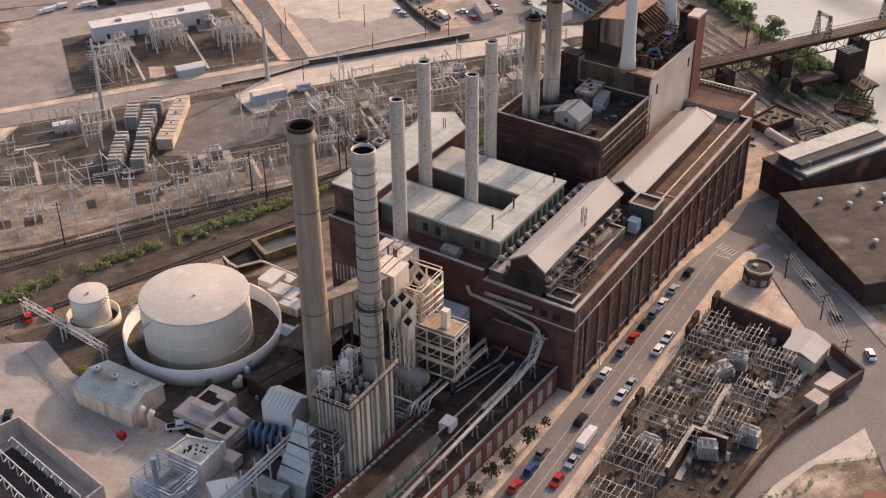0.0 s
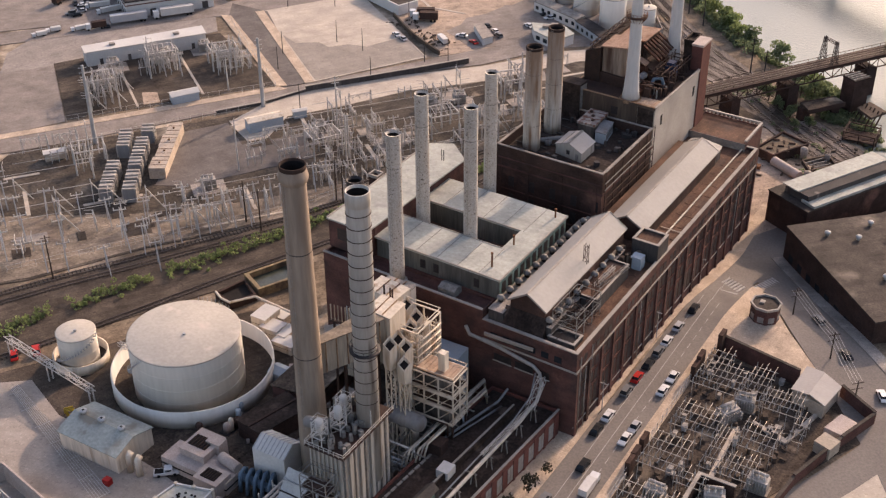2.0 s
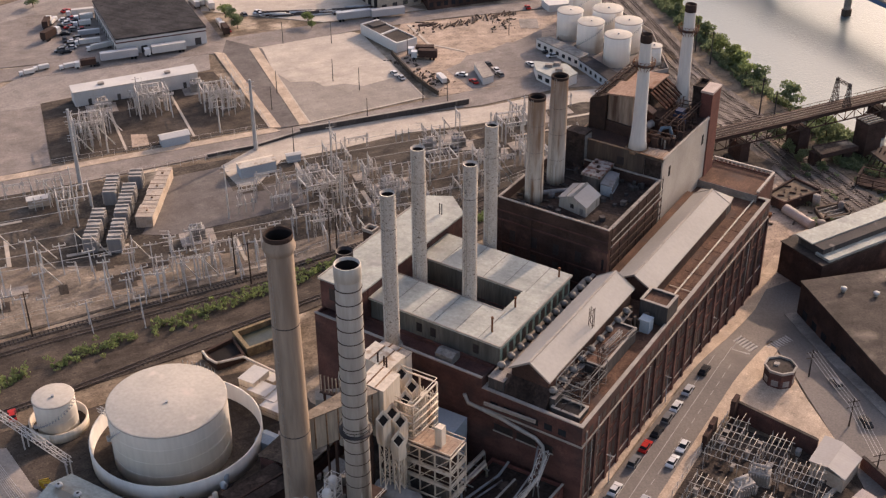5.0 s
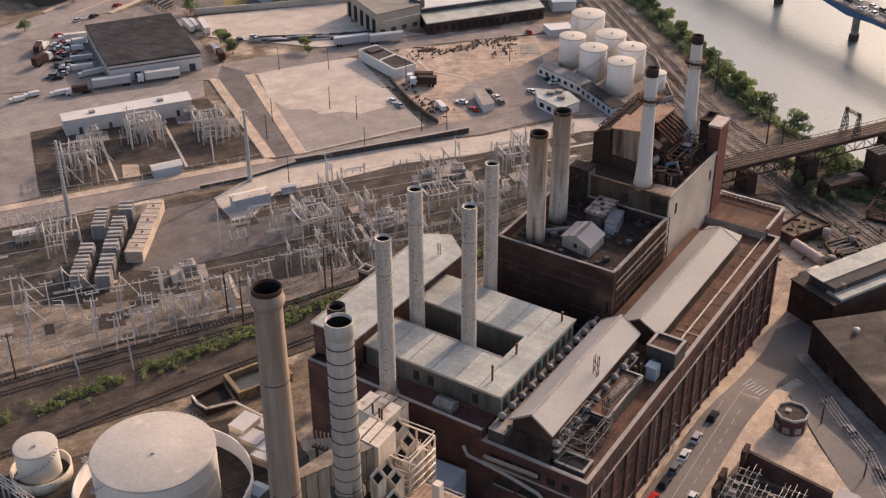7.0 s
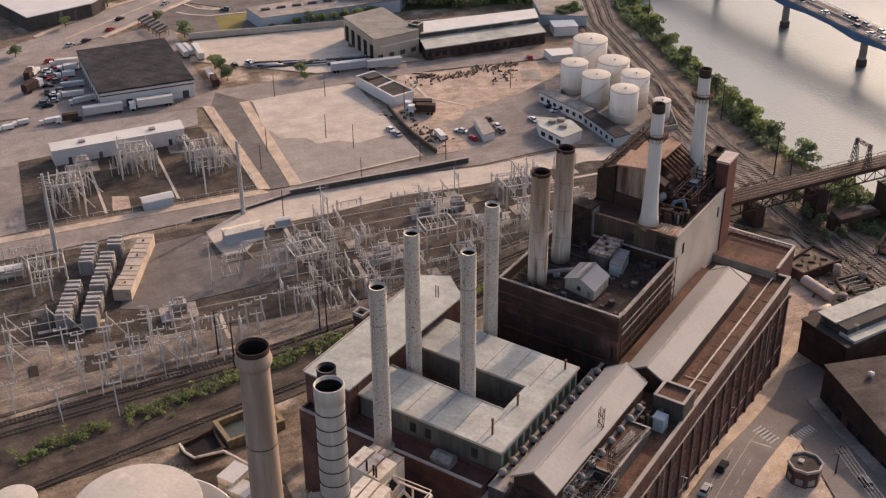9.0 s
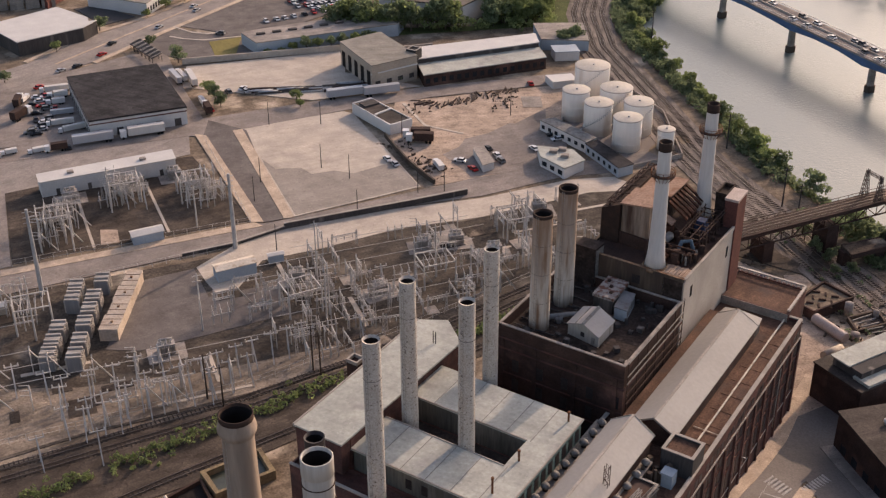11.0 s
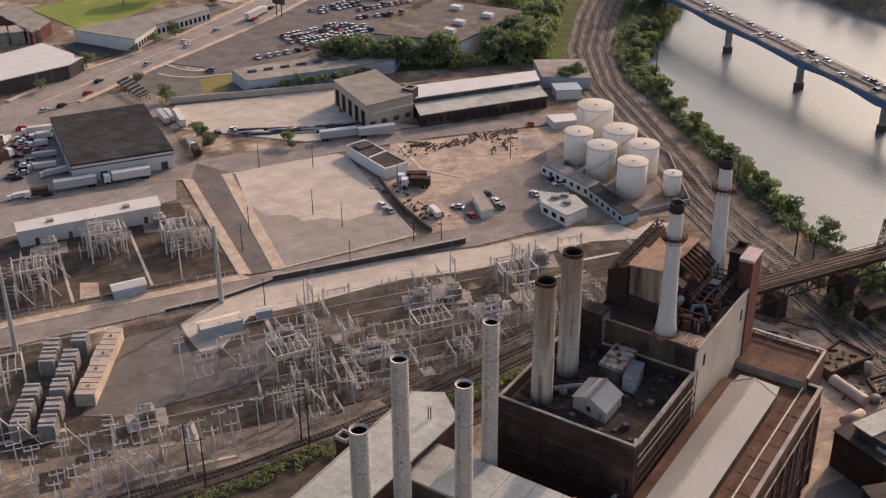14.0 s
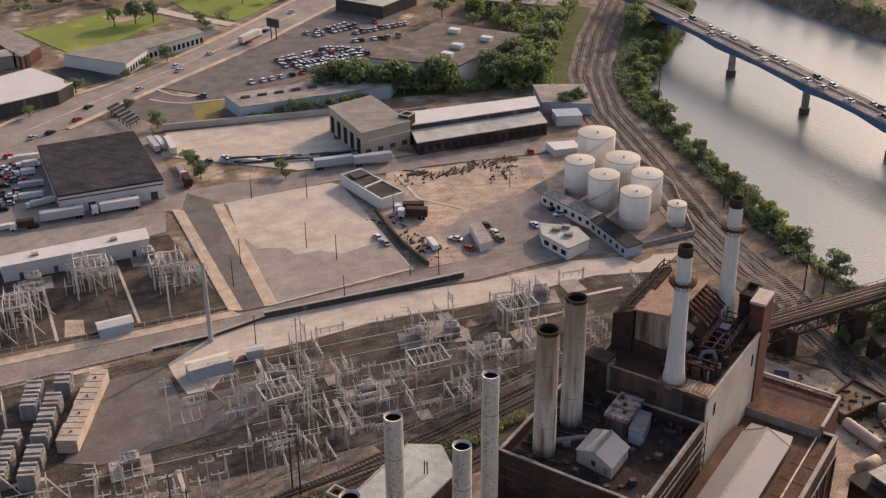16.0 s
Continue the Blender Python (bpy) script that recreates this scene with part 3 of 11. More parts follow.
def solid(name, bm, mat, label, category, kind="", group="", at=None):
    """One mesh that is a thing by itself, with its origin at its base."""
    me = bpy.data.meshes.new(name)
    bmesh.ops.recalc_face_normals(bm, faces=bm.faces)
    bm.to_mesh(me)
    bm.free()
    me.transform(LAY[0])
    if at is None:
        co = np.empty(len(me.vertices) * 3)
        me.vertices.foreach_get("co", co)
        co = co.reshape(-1, 3)
        mid = (co.min(0) + co.max(0)) / 2
        at = (mid[0], mid[1], co[:, 2].min())
    me.transform(Matrix.Translation(at).inverted())
    me.materials.append(mat if not isinstance(mat, str) else M[mat])
    ob = new(name, me)
    ob.location = at
    ROOT[ob] = Matrix.Translation(at)
    return tagged(ob, label, category, group, kind)


def B():
    return bmesh.new()


SLABS = []


def slab(name, pts, mat, lift, label, category, cut=4.0):
    """A thin ground covering over a polygon that follows the ground's fall."""
    bm = B()
    bm.faces.new([bm.verts.new((x, y, 0)) for x, y in pts])
    xs, ys = [p[0] for p in pts], [p[1] for p in pts]
    bm.normal_update()
    bmesh.ops.triangulate(bm, faces=bm.faces[:])
    if max(xs) > -128 and max(ys) > 262:
        for y in np.arange(262, min(max(ys), 460), cut):
            bmesh.ops.bisect_plane(bm, geom=bm.verts[:] + bm.edges[:] + bm.faces[:], plane_co=(0, float(y), 0), plane_no=(0, 1, 0))
        for x in np.arange(-128, min(max(xs), 0), cut * 2):
            bmesh.ops.bisect_plane(bm, geom=bm.verts[:] + bm.edges[:] + bm.faces[:], plane_co=(float(x), 0, 0), plane_no=(1, 0, 0))
    SLABS.append(name)
    lift += 0.0013 * len(SLABS)
    for v in bm.verts:
        v.co.z = ground_z(v.co.x, v.co.y) + lift
    ext = bmesh.ops.extrude_face_region(bm, geom=bm.faces[:])
    for v in ext["geom"]:
        if isinstance(v, bmesh.types.BMVert):
            v.co.z -= lift + 0.02 + 0.0007 * len(SLABS)
    return solid(name, bm, mat, label, category, "structure", at=(0, 0, 0))


# ---- ground, water and coverings ----
def ground():
    xs = [-3000, -1400, -800] + [float(v) for v in np.arange(-600, 61, 4)] + [200, 700, 3000]
    ys = [-3000, -800, -100] + [float(v) for v in np.arange(60, 761, 4)] + [900, 1500, 3000]
    bm = B()
    rows = [[bm.verts.new((x, y, ground_z(x, y) + (0.12 * noise.noise((x * 0.07, y * 0.07, 0)) - 0.1 if x > -600 else 0) + 11.0 * smooth(0, 14, far_shore(x, y)))) for x in xs] for y in ys]
    for a, b in zip(rows, rows[1:]):
        for i in range(len(xs) - 1):
            bm.faces.new((a[i], a[i + 1], b[i + 1], b[i])).smooth = True
    bmesh.ops.reverse_faces(bm, faces=[f for f in bm.faces if f.normal.z < 0])
    return solid("ground", bm, "dirt", "dry brown dirt and gravel ground of an industrial riverside", "ground", "structure", at=(0, 0, 0))


def far_shore(x, y):
    """Metres beyond the river's far shore, below zero on the near side."""
    return (x + 236) * 0.50 + (y - 716) * 0.866


ground()
bm = B()
prism(bm, [(-330, 860), (-250, 480), (-140, 400), (-60, 330), (120, 120), (1500, 120), (1500, 1500), (-330, 1500)], -7.5, -6.0)
solid("water", bm, "water", "broad calm brownish river with sun glare", "river", "structure", at=(0, 0, -6))

# street beside the hall
slab("road", [(-89.5, 60), (-76.0, 60), (-75.2, 262), (-74.2, 285), (-72.0, 296), (-72.5, 330), (-84.8, 330), (-85.2, 262)], "asphalt_street", 0.10, "sun-bleached grey two-lane street with worn paint", "road")
slab("road", [(-74.6, 288), (-58.5, 265.5), (-43.5, 247), (-28, 226), (-12, 200), (2, 214), (-22, 247), (-40, 270), (-56, 292), (-66, 308), (-72.2, 312)], "asphalt_street", 0.12, "dark side street in the shade of a warehouse", "road")
slab("road", [(-48, 165), (-38.6, 196.3), (-34.4, 207.1), (-29.8, 217.2), (-25.3, 228.2), (-18, 236), (-30, 240), (-33.5, 229), (-41.2, 211), (-45, 190)], "asphalt_street", 0.11, "dusty grey lane beside a walled yard", "road")
slab("pavement", [(-100, 100), (-88.6, 100), (-86.4, 200), (-86.3, 240), (-85.3, 262), (-83.4, 280), (-82.4, 300), (-84.0, 330), (-86.6, 330), (-88.8, 202.4), (-91.6, 202.4)], "pavement", 0.22, "sandy pavement along the brick hall", "pavement")
slab("pavement", [(-76.0, 60), (-72.9, 60), (-72.6, 246), (-70.5, 262), (-70.8, 284), (-74.2, 283), (-75.2, 262)], "pavement", 0.22, "sandy pavement with a worn kerb", "pavement")
slab("pavement", [(-72.6, 251), (-52, 247), (-44, 248), (-58.5, 264.5), (-70.6, 281.5), (-70.5, 262)], "pavement", 0.20, "pale paved corner round an octagonal kiosk", "pavement")
slab("pavement", [(-87, 304), (-72.5, 330), (-80, 345), (-100, 372), (-128, 372), (-128, 333), (-108, 331), (-90.5, 329)], "sand", 0.10, "pale dusty yard behind the hall", "yard")
slab("pavement", [(-45, 205), (-36, 226), (-28, 240), (-40, 246), (-73, 246), (-73, 60), (-50, 60)], "yard_brown", 0.05, "dark brown dirt floor of a walled switchyard", "yard")
slab("pavement", [(-38.6, 196.3), (-34.4, 207.1), (-29.8, 217.2), (-25.3, 228.2), (-4, 232), (40, 215), (40, 110), (-44, 130)], "concrete_pale", 0.06, "pale bare ground with red-brown patches", "yard")
slab("pavement", [(-22, 205), (-8, 208), (-2, 190), (-18, 184)], "terracotta", 0.09, "red-brown bare earth patch", "yard")

slab("pavement", [(-75, 302), (-72.4, 304.3), (-40.3, 271.3), (-26, 256.6), (-28.4, 254.2)], "concrete", 0.27, "grey pavement below a warehouse wall", "pavement")

# yards of the plant
slab("pavement", [(-382, 264), (-351, 278), (-340, 292), (-301.5, 260), (-311, 244), (-328, 220)], "asphalt_old", 0.045, "worn asphalt lot beside a fenced transformer yard", "yard")
slab("pavement", [(-240, 130), (-207, 156), (-192, 150), (-160, 148), (-126, 141), (-110, 100), (-240, 60)], "concrete_yard", 0.06, "pale dusty concrete yard below the tanks", "yard")
slab("pavement", [(-217, 152), (-192, 190), (-172, 214), (-158, 204), (-128, 200), (-106, 200), (-106, 140), (-126, 141), (-160, 148), (-195, 150)], "gravel_dark", 0.05, "dark stained ground among the boiler plant", "yard")
# Shade of the chimneys and tank is partly put into this dark colour.
slab("pavement", [(-190, 150.5), (-160, 147.5), (-126, 140.5), (-121, 143), (-128, 152), (-142, 162), (-165, 161), (-184, 157)], "yard_brown", 0.09, "dark brown ground between the plant houses, shade partly in its colour", "yard")

# railway and the strip beside it
slab("pavement", [(-252, 160), (-238, 183), (-222, 212), (-200, 243), (-180, 280), (-166, 318), (-152, 356), (-142, 356), (-156, 300), (-172, 258), (-190, 214), (-214, 170), (-232, 140)], "gravel_dark", 0.06, "dark ballast of a freight railway", "railway")

# switchyard beyond the railway
slab("pavement", [(-300, 235), (-286, 253), (-252, 296), (-246, 300), (-229, 314), (-216, 336), (-198, 355), (-176, 390), (-158, 404), (-150, 360), (-164, 322), (-180, 282), (-200, 246), (-224, 214), (-240, 186), (-275, 150)], "gravel", 0.07, "grey-brown gravel of an electrical switchyard", "yard")
slab("pavement", [(-254, 287), (-246, 282), (-238, 278), (-236, 284), (-240, 300), (-229, 315), (-216, 337), (-198, 356), (-176, 389), (-160, 402), (-160, 416), (-186, 394), (-204, 368), (-221, 351), (-235, 335), (-246, 319), (-253, 303)], "concrete_pale", 0.10, "pale concrete service strip", "yard")
slab("pavement", [(-275, 148), (-241, 187), (-225, 214), (-201, 247), (-181, 283), (-187, 285), (-213, 252), (-240, 226), (-262, 212), (-296, 190)], "dirt_pale", 0.09, "pale sandy strip of the switchyard beside the railway", "yard")
slab("road", [(-345, 177), (-289, 250), (-254, 302), (-247, 318), (-222, 351), (-205, 369), (-188, 396), (-160, 420), (-158, 428), (-192, 408), (-215, 377), (-249, 325), (-254, 318), (-297, 257), (-351, 184)], "asphalt_old", 0.12, "sun-bleached asphalt road past the switchyard", "road")
slab("pavement", [(-351, 184), (-297, 257), (-253, 317), (-257, 317.5), (-300, 259), (-354, 186)], "pavement", 0.24, "sandy pavement beside the road", "pavement")
slab("road", [(-250.5, 324), (-254.5, 319), (-314, 360), (-322, 372), (-304, 372)], "asphalt", 0.14, "grey asphalt side road between two yards", "road")
slab("pavement", [(-258, 317), (-254.5, 319.2), (-313.6, 361), (-317.6, 359.5)], "pavement", 0.24, "pale pavement strip of the side road", "pavement")
slab("pavement", [(-248, 326.5), (-250.5, 324.2), (-308, 369), (-306, 372)], "pavement", 0.24, "pale kerb strip along a parking lot", "pavement")
slab("road", [(-420, 235), (-358, 309), (-319, 357), (-313, 361), (-284, 405), (-262, 433), (-232, 464), (-221, 478), (-226, 486), (-240, 470), (-270, 440), (-300, 405), (-330, 365), (-366, 318), (-428, 243)], "asphalt_old", 0.13, "long sun-bleached service road", "road")
slab("pavement", [(-307, 371.5), (-284, 404), (-279, 404), (-225.5, 365), (-248.5, 327)], "concrete_pale", 0.12, "empty pale concrete lot with patched corner", "parking lot")
slab("pavement", [(-284, 355.4), (-275, 351.5), (-268, 356.5), (-262, 354.5), (-257, 360.5), (-250, 362), (-243, 377.4), (-226.5, 365.2), (-248.8, 328)], "concrete_worn", 0.16, "greyer patched corner of an empty lot", "parking lot")
slab("pavement", [(-273, 423), (-262, 431), (-232, 462), (-222, 474), (-196, 404), (-186, 397), (-214, 378), (-222, 368), (-251, 387), (-258, 396)], "sand", 0.09, "sandy junk-strewn yard", "yard")
slab("pavement", [(-225, 425), (-205, 436), (-192, 402), (-215, 380), (-232, 390)], "asphalt_old", 0.13, "patched asphalt corner of a yard", "yard")
slab("pavement", [(-352, 392), (-300, 407), (-272, 440), (-306, 437), (-312, 445), (-322, 456), (-366, 410)], "concrete_pale", 0.11, "bright dusty truck yard", "yard")
slab("pavement", [(-424, 330), (-410, 362), (-395, 410), (-384, 418), (-352, 392), (-316, 366), (-366, 319), (-420, 262)], "asphalt_old", 0.08, "worn asphalt round a warehouse crowded with parked trucks", "yard")
slab("pavement", [(-362, 290), (-366, 312), (-319, 358), (-308, 346), (-338, 292), (-350, 276)], "asphalt_pale", 0.055, "pale worn asphalt behind a control building", "yard")
slab("pavement", [(-340, 292), (-312, 339), (-306, 345), (-259, 318), (-302, 261)], "gravel_dark", 0.09, "dark brown gravel of a fenced transformer yard", "yard")
slab("road", [(-446, 300), (-432, 340), (-425, 380), (-427, 415), (-422, 441), (-421, 480), (-424, 524), (-432, 600), (-448, 690), (-424, 690), (-411, 600), (-403, 509), (-404, 441), (-403, 394), (-405, 377), (-412, 345), (-424, 300)], "asphalt_pale", 0.10, "wide pale boulevard with passing cars", "road")
EDGE_L = [(-425.3, 380), (-427.3, 415), (-422.3, 441), (-421.3, 480), (-424.3, 524), (-432.3, 600)]
EDGE_R = [(-402.7, 394), (-403.7, 430), (-403.7, 446), (-402.7, 509), (-410.7, 600)]
for line, d in ((EDGE_L, -2.6), (EDGE_R, 2.6)):
    slab("pavement", line + [(x + d, y) for x, y in line[::-1]], "pavement", 0.24, "pale pavement along a boulevard", "pavement")
slab("pavement", [(-414.6, 385), (-413.9, 500), (-416.5, 560), (-415.5, 560), (-412.9, 500), (-413.6, 385)], "pavement", 0.2, "narrow pale median of a boulevard", "pavement")
for line in ([(-403, 443.5), (-391, 442), (-384, 444), (-379, 449)], [(-396, 433), (-388, 434), (-380, 437), (-368, 450)]):
    slab("pavement", line + [(x - 0.5, y + 1.1) for x, y in line[::-1]], "concrete_pale", 0.26, "curved pale kerb of a car park entry", "kerb")
slab("road", [(-403.5, 432), (-380, 438.6), (-367, 451), (-370, 455), (-380, 447), (-403.5, 441)], "asphalt", 0.12, "grey car park entry road", "road")
slab("pavement", [(-404, 446), (-402, 512), (-413, 588), (-372, 590), (-348, 528), (-362, 452)], "asphalt", 0.09, "large asphalt car park", "parking lot")
slab("pavement", [(-399, 418), (-402, 440), (-362, 446), (-352, 436), (-366, 414)], "asphalt", 0.09, "asphalt forecourt beside a boulevard", "yard")
slab("pavement", [(-377, 437), (-369, 449), (-356, 429), (-360, 422)], "grass_dry", 0.16, "patch of dry yellow-green grass", "lawn")
slab("pavement", [(-512, 470), (-506, 492), (-498, 523), (-465, 521), (-462, 477), (-470, 460)], "field", 0.10, "mown green playing field", "lawn")
slab("pavement", [(-497, 508), (-490, 520), (-478, 517), (-482, 505)], "sand", 0.13, "worn sandy infield of a ball field", "yard")
slab("pavement", [(-484, 545), (-463, 535), (-434, 536), (-437, 570), (-446, 610), (-500, 610)], "field", 0.10, "wide green sports lawn", "lawn")
slab("pavement", [(-500, 528), (-464, 526), (-432, 527), (-432, 533), (-464, 532), (-500, 536)], "concrete_pale", 0.11, "pale footpath between two lawns", "pavement")
slab("pavement", [(-437, 475), (-426, 476), (-430, 520), (-446, 519)], "asphalt", 0.09, "dark asphalt strip beside a school", "yard")
slab("pavement", [(-460, 440), (-432, 430), (-428, 446), (-456, 450)], "asphalt_dark", 0.09, "dark asphalt school yard", "yard")
slab("pavement", [(-338, 468), (-311, 486), (-264, 526), (-247, 540), (-247, 560), (-264, 640), (-300, 640), (-298, 572), (-288, 512), (-312, 496), (-340, 480)], "undergrowth", 0.05, "dark green undergrowth", "lawn")


# ---- the generating hall and its blocks ----
def windows(parent, face, rows, cols, fixed, mat="glass", frame_mat="stone", sill=True):
    """Recessed-looking window units on a wall: face 'x' (wall looks +x) or 'y' (looks -y)."""
    base = None
    for z0, z1 in rows:
        for a0, a1 in cols:
            bm = B()
            if face == "x":
                box(bm, fixed - 0.12, fixed + 0.03, a0, a1, z0, z1)
            else:
                box(bm, a0, a1, fixed - 0.03, fixed + 0.12, z0, z1)
            w = part("window", bm, mat, parent)
            if sill:
                bm = B()
                if face == "x":
                    box(bm, fixed + 0.003, fixed + 0.22, a0 - 0.15, a1 + 0.15, z0 - 0.25, z0 - 0.01)
                else:
                    box(bm, a0 - 0.15, a1 + 0.15, fixed - 0.22, fixed - 0.003, z0 - 0.25, z0 - 0.01)
                part("sill", bm, frame_mat, w)


LAY[0] = HALL_PLAN


def hall():
    t = thing("generating_hall", (-99, 260, -4), "long dark red brick generating hall with pale coping", "power station")
    bm = B()
    prism(bm, [(-111, 202), (-87.6, 202), (-87.6, 314.5), (-111, 314.5)], -5, 21.6)
    part("wall", bm, "brick", t)
    bm = B()
    box(bm, -110.4, -88.2, 202.6, 313.9, 21.604, 21.75)
    part("roof", bm, "roof_brown", t, "rust-brown flat roof covering")
    bm = B()
    parapet(bm, -111, -87.6, 202, 314.5, 21.6, 22.6, 0.6)
    part("parapet", bm, "brick", t)
    bm = B()
    parapet(bm, -111.1, -87.5, 201.9, 314.6, 22.604, 22.85, 0.85)
    part("coping", bm, "stone", t, "pale stone coping")
    bm = B()
    box(bm, -87.59, -87.38, 201.8, 314.6, 17.4, 17.8)
    box(bm, -111, -87.38, 201.78, 201.99, 17.4, 17.8)
    part("cornice", bm, "stone", t)
    bm = B()
    box(bm, -87.59, -87.4, 201.8, 314.6, 2.5, 2.8)
    part("string_course", bm, "stone", t)
    # pilasters and windows of the street face
    n = 18
    pitch = 112.0 / n
    for i in range(n + 1):
        bm = B()
        y = 202.4 + i * pitch
        box(bm, -87.59, -87.2, y - 0.5, y + 0.5, -5, 17.38)
        part("pilaster", bm, "brick", t)
    rows = [(3.4, 8.4), (9.6, 12.4), (13.6, 16.2)]
    cols = [(202.4 + i * pitch + 1.0 + k * 2.2, 202.4 + i * pitch + 2.6 + k * 2.2) for i in range(n) for k in (0, 1)]
    windows(t, "x", rows, cols, -87.6, "glass_soot", "brick")
    windows(t, "x", [(18.6, 20.4)], [(202.4 + i * pitch + 1.0 + k * 2.2, 202.4 + i * pitch + 2.6 + k * 2.2) for i in range(n) for k in (0, 1)], -87.6, "glass_soot", sill=False)
    # downpipes near the corner
    for y, z1 in ((203.6, 21), (206.4, 17), (209.2, 21), (236.0, 17), (270.6, 17), (300.2, 17)):
        bm = B()
        tube(bm, [(-87.3, y, 0.2), (-87.3, y, z1)], 0.11, 6)
        part("downpipe", bm, "stone", t)
    # south face
    windows(t, "y", [(13.0, 14.8)], [(-108, -103.5), (-102.5, -98), (-97, -94)], 202.0, "glass_soot")
    windows(t, "y", [(18.6, 20.2)], [(-109 + 3.2 * i, -107.2 + 3.2 * i) for i in range(6)], 202.0, sill=False)
    # roof walk and pipe that run the length of the east bay
    bm = B()
    for x in (-91.4,):
        beam(bm, (x, 253, 22.3), (x, 313, 22.3), 0.3)
        for y in np.arange(253, 313, 4.0):
            beam(bm, (x, y, 21.75), (x, y, 22.6), 0.16)
    beam(bm, (-94, 262, 22.0), (-88.5, 262, 22.0), 0.14)
    part("pipe_run", bm, "white_warm", t)
    bm = B()
    for x in (-92.6, -90.2):
        box(bm, x, x + 0.12, 252, 313, 21.752, 21.83)
    part("roof_seam", bm, "roof_brown", t)
    # north wing
    bm = B()
    prism(bm, [(-108, 312.8), (-90.6, 312.8), (-90.6, 326.6), (-108, 326.6)], -5, 23.3)
    part("wall", bm, "brick", t)
    bm = B()
    box(bm, -107.4, -91.2, 313.4, 326.0, 23.304, 23.45)
    part("roof", bm, "roof_brown", t)
    bm = B()
    parapet(bm, -108.1, -90.5, 312.7, 326.7, 23.46, 23.9, 0.5)
    part("parapet", bm, "brick", t)
    bm = B()
    beam(bm, (-108, 326.4, 24.8), (-90.8, 326.4, 24.8), 0.6, 0.35)
    beam(bm, (-90.8, 326.4, 24.8), (-90.8, 313.0, 24.8), 0.6, 0.35)
    part("balustrade_rail", bm, "render", t, "pale stone balustrade rail")
    for i in range(15):
        bm = B()
        beam(bm, (-107.5 + 1.2 * i, 326.4, 23.9), (-107.5 + 1.2 * i, 326.4, 24.65), 0.35)
        part("baluster", bm, "render", t)
    for i in range(8):
        bm = B()
        beam(bm, (-90.8, 325.2 - 1.5 * i, 23.9), (-90.8, 325.2 - 1.5 * i, 24.65), 0.35)
        part("baluster", bm, "render", t)
    bm = B()
    box(bm, -107.9, -90.7, 312.55, 312.69, 21.7, 23.88)
    part("well_wall", bm, "concrete", t, "grey rendered wall above the roof well")
    return t


hall()


def long_gable(name, x0, x1, y0, y1, z0, eave, ridge, label):
    t = thing(name, ((x0 + x1) / 2, (y0 + y1) / 2, z0), label, "roof house")
    bm = B()
    gable(bm, x0, x1, y0, y1, z0, eave, ridge)
    part("wall", bm, "brick_soot", t)
    bm = B()
    gable_roof(bm, x0, x1, y0, y1, eave, ridge, 0.3, 0.5)
    part("roof", bm, "lead_roof", t, "pale sheet-metal gable roof")
    bm = B()
    beam(bm, ((x0 + x1) / 2, y0 - 0.5, ridge + 0.33), ((x0 + x1) / 2, y1 + 0.5, ridge + 0.33), 0.5, 0.15)
    part("ridge_cap", bm, "stone", t)
    mid = (x0 + x1) / 2
    for y in (y0 - 0.55, y1 + 0.55):
        for xe in (x0 - 0.5, x1 + 0.5):
            bm = B()
            beam(bm, (xe, y, eave - 0.1), (mid, y, ridge + 0.2), 0.12, 0.4)
            part("bargeboard", bm, "stone", t)
    return t


long_gable("turbine_monitor", -106.0, -97.4, 205.6, 246.5, 21.8, 28.0, 30.9, "pale sheet-metal gable roof over dark monitor walls on the hall")
t = long_gable("turbine_monitor", -103.6, -94.6, 252.0, 300.5, 21.8, 25.8, 28.3, "long pale sheet-metal gable roof with a bright ridge and hipped end")
bm = B()
v = [bm.verts.new(c) for c in ((-104.1, 301.0, 25.5), (-94.1, 301.0, 25.5), (-99.1, 301.0, 28.6), (-103.6, 305.2, 25.5), (-94.6, 305.2, 25.5))]
for f in ((0, 1, 4, 3), (0, 3, 2), (1, 2, 4), (2, 3, 4), (0, 2, 1)):
    bm.faces.new([v[i] for i in f])
part("hip", bm, "lead_roof", t)
bm = B()
box(bm, -103.4, -94.8, 300.6, 304.8, 21.8, 25.45)
part("end_wall", bm, "wall_dark", t)
bm = B()
box(bm, -106.8, -104.2, 253, 304, 21.76, 24.4)
part("side_deck", bm, "roof_brown", t, "brown side deck")


bm = B()
prism(bm, [(-107.0, 202.9), (-96.6, 202.9), (-96.6, 205.5), (-107.0, 205.5)], 21.76, lambda x, y: 22.6 + 1.35 * (y - 202.9))
solid("lean_to_roof", bm, "roof_soot_shade", "dark sloping lean-to roof before the monitor gable", "lean-to")
for k in range(8):
    bm = B()
    y = 258 + 6.2 * k
    box(bm, -93.6, -88.3, y, y + 0.14, 21.752, 21.84)
    solid("roof_joint", bm, "roof_brown", "dark joint across the brown roof", "roof joint", "structure")


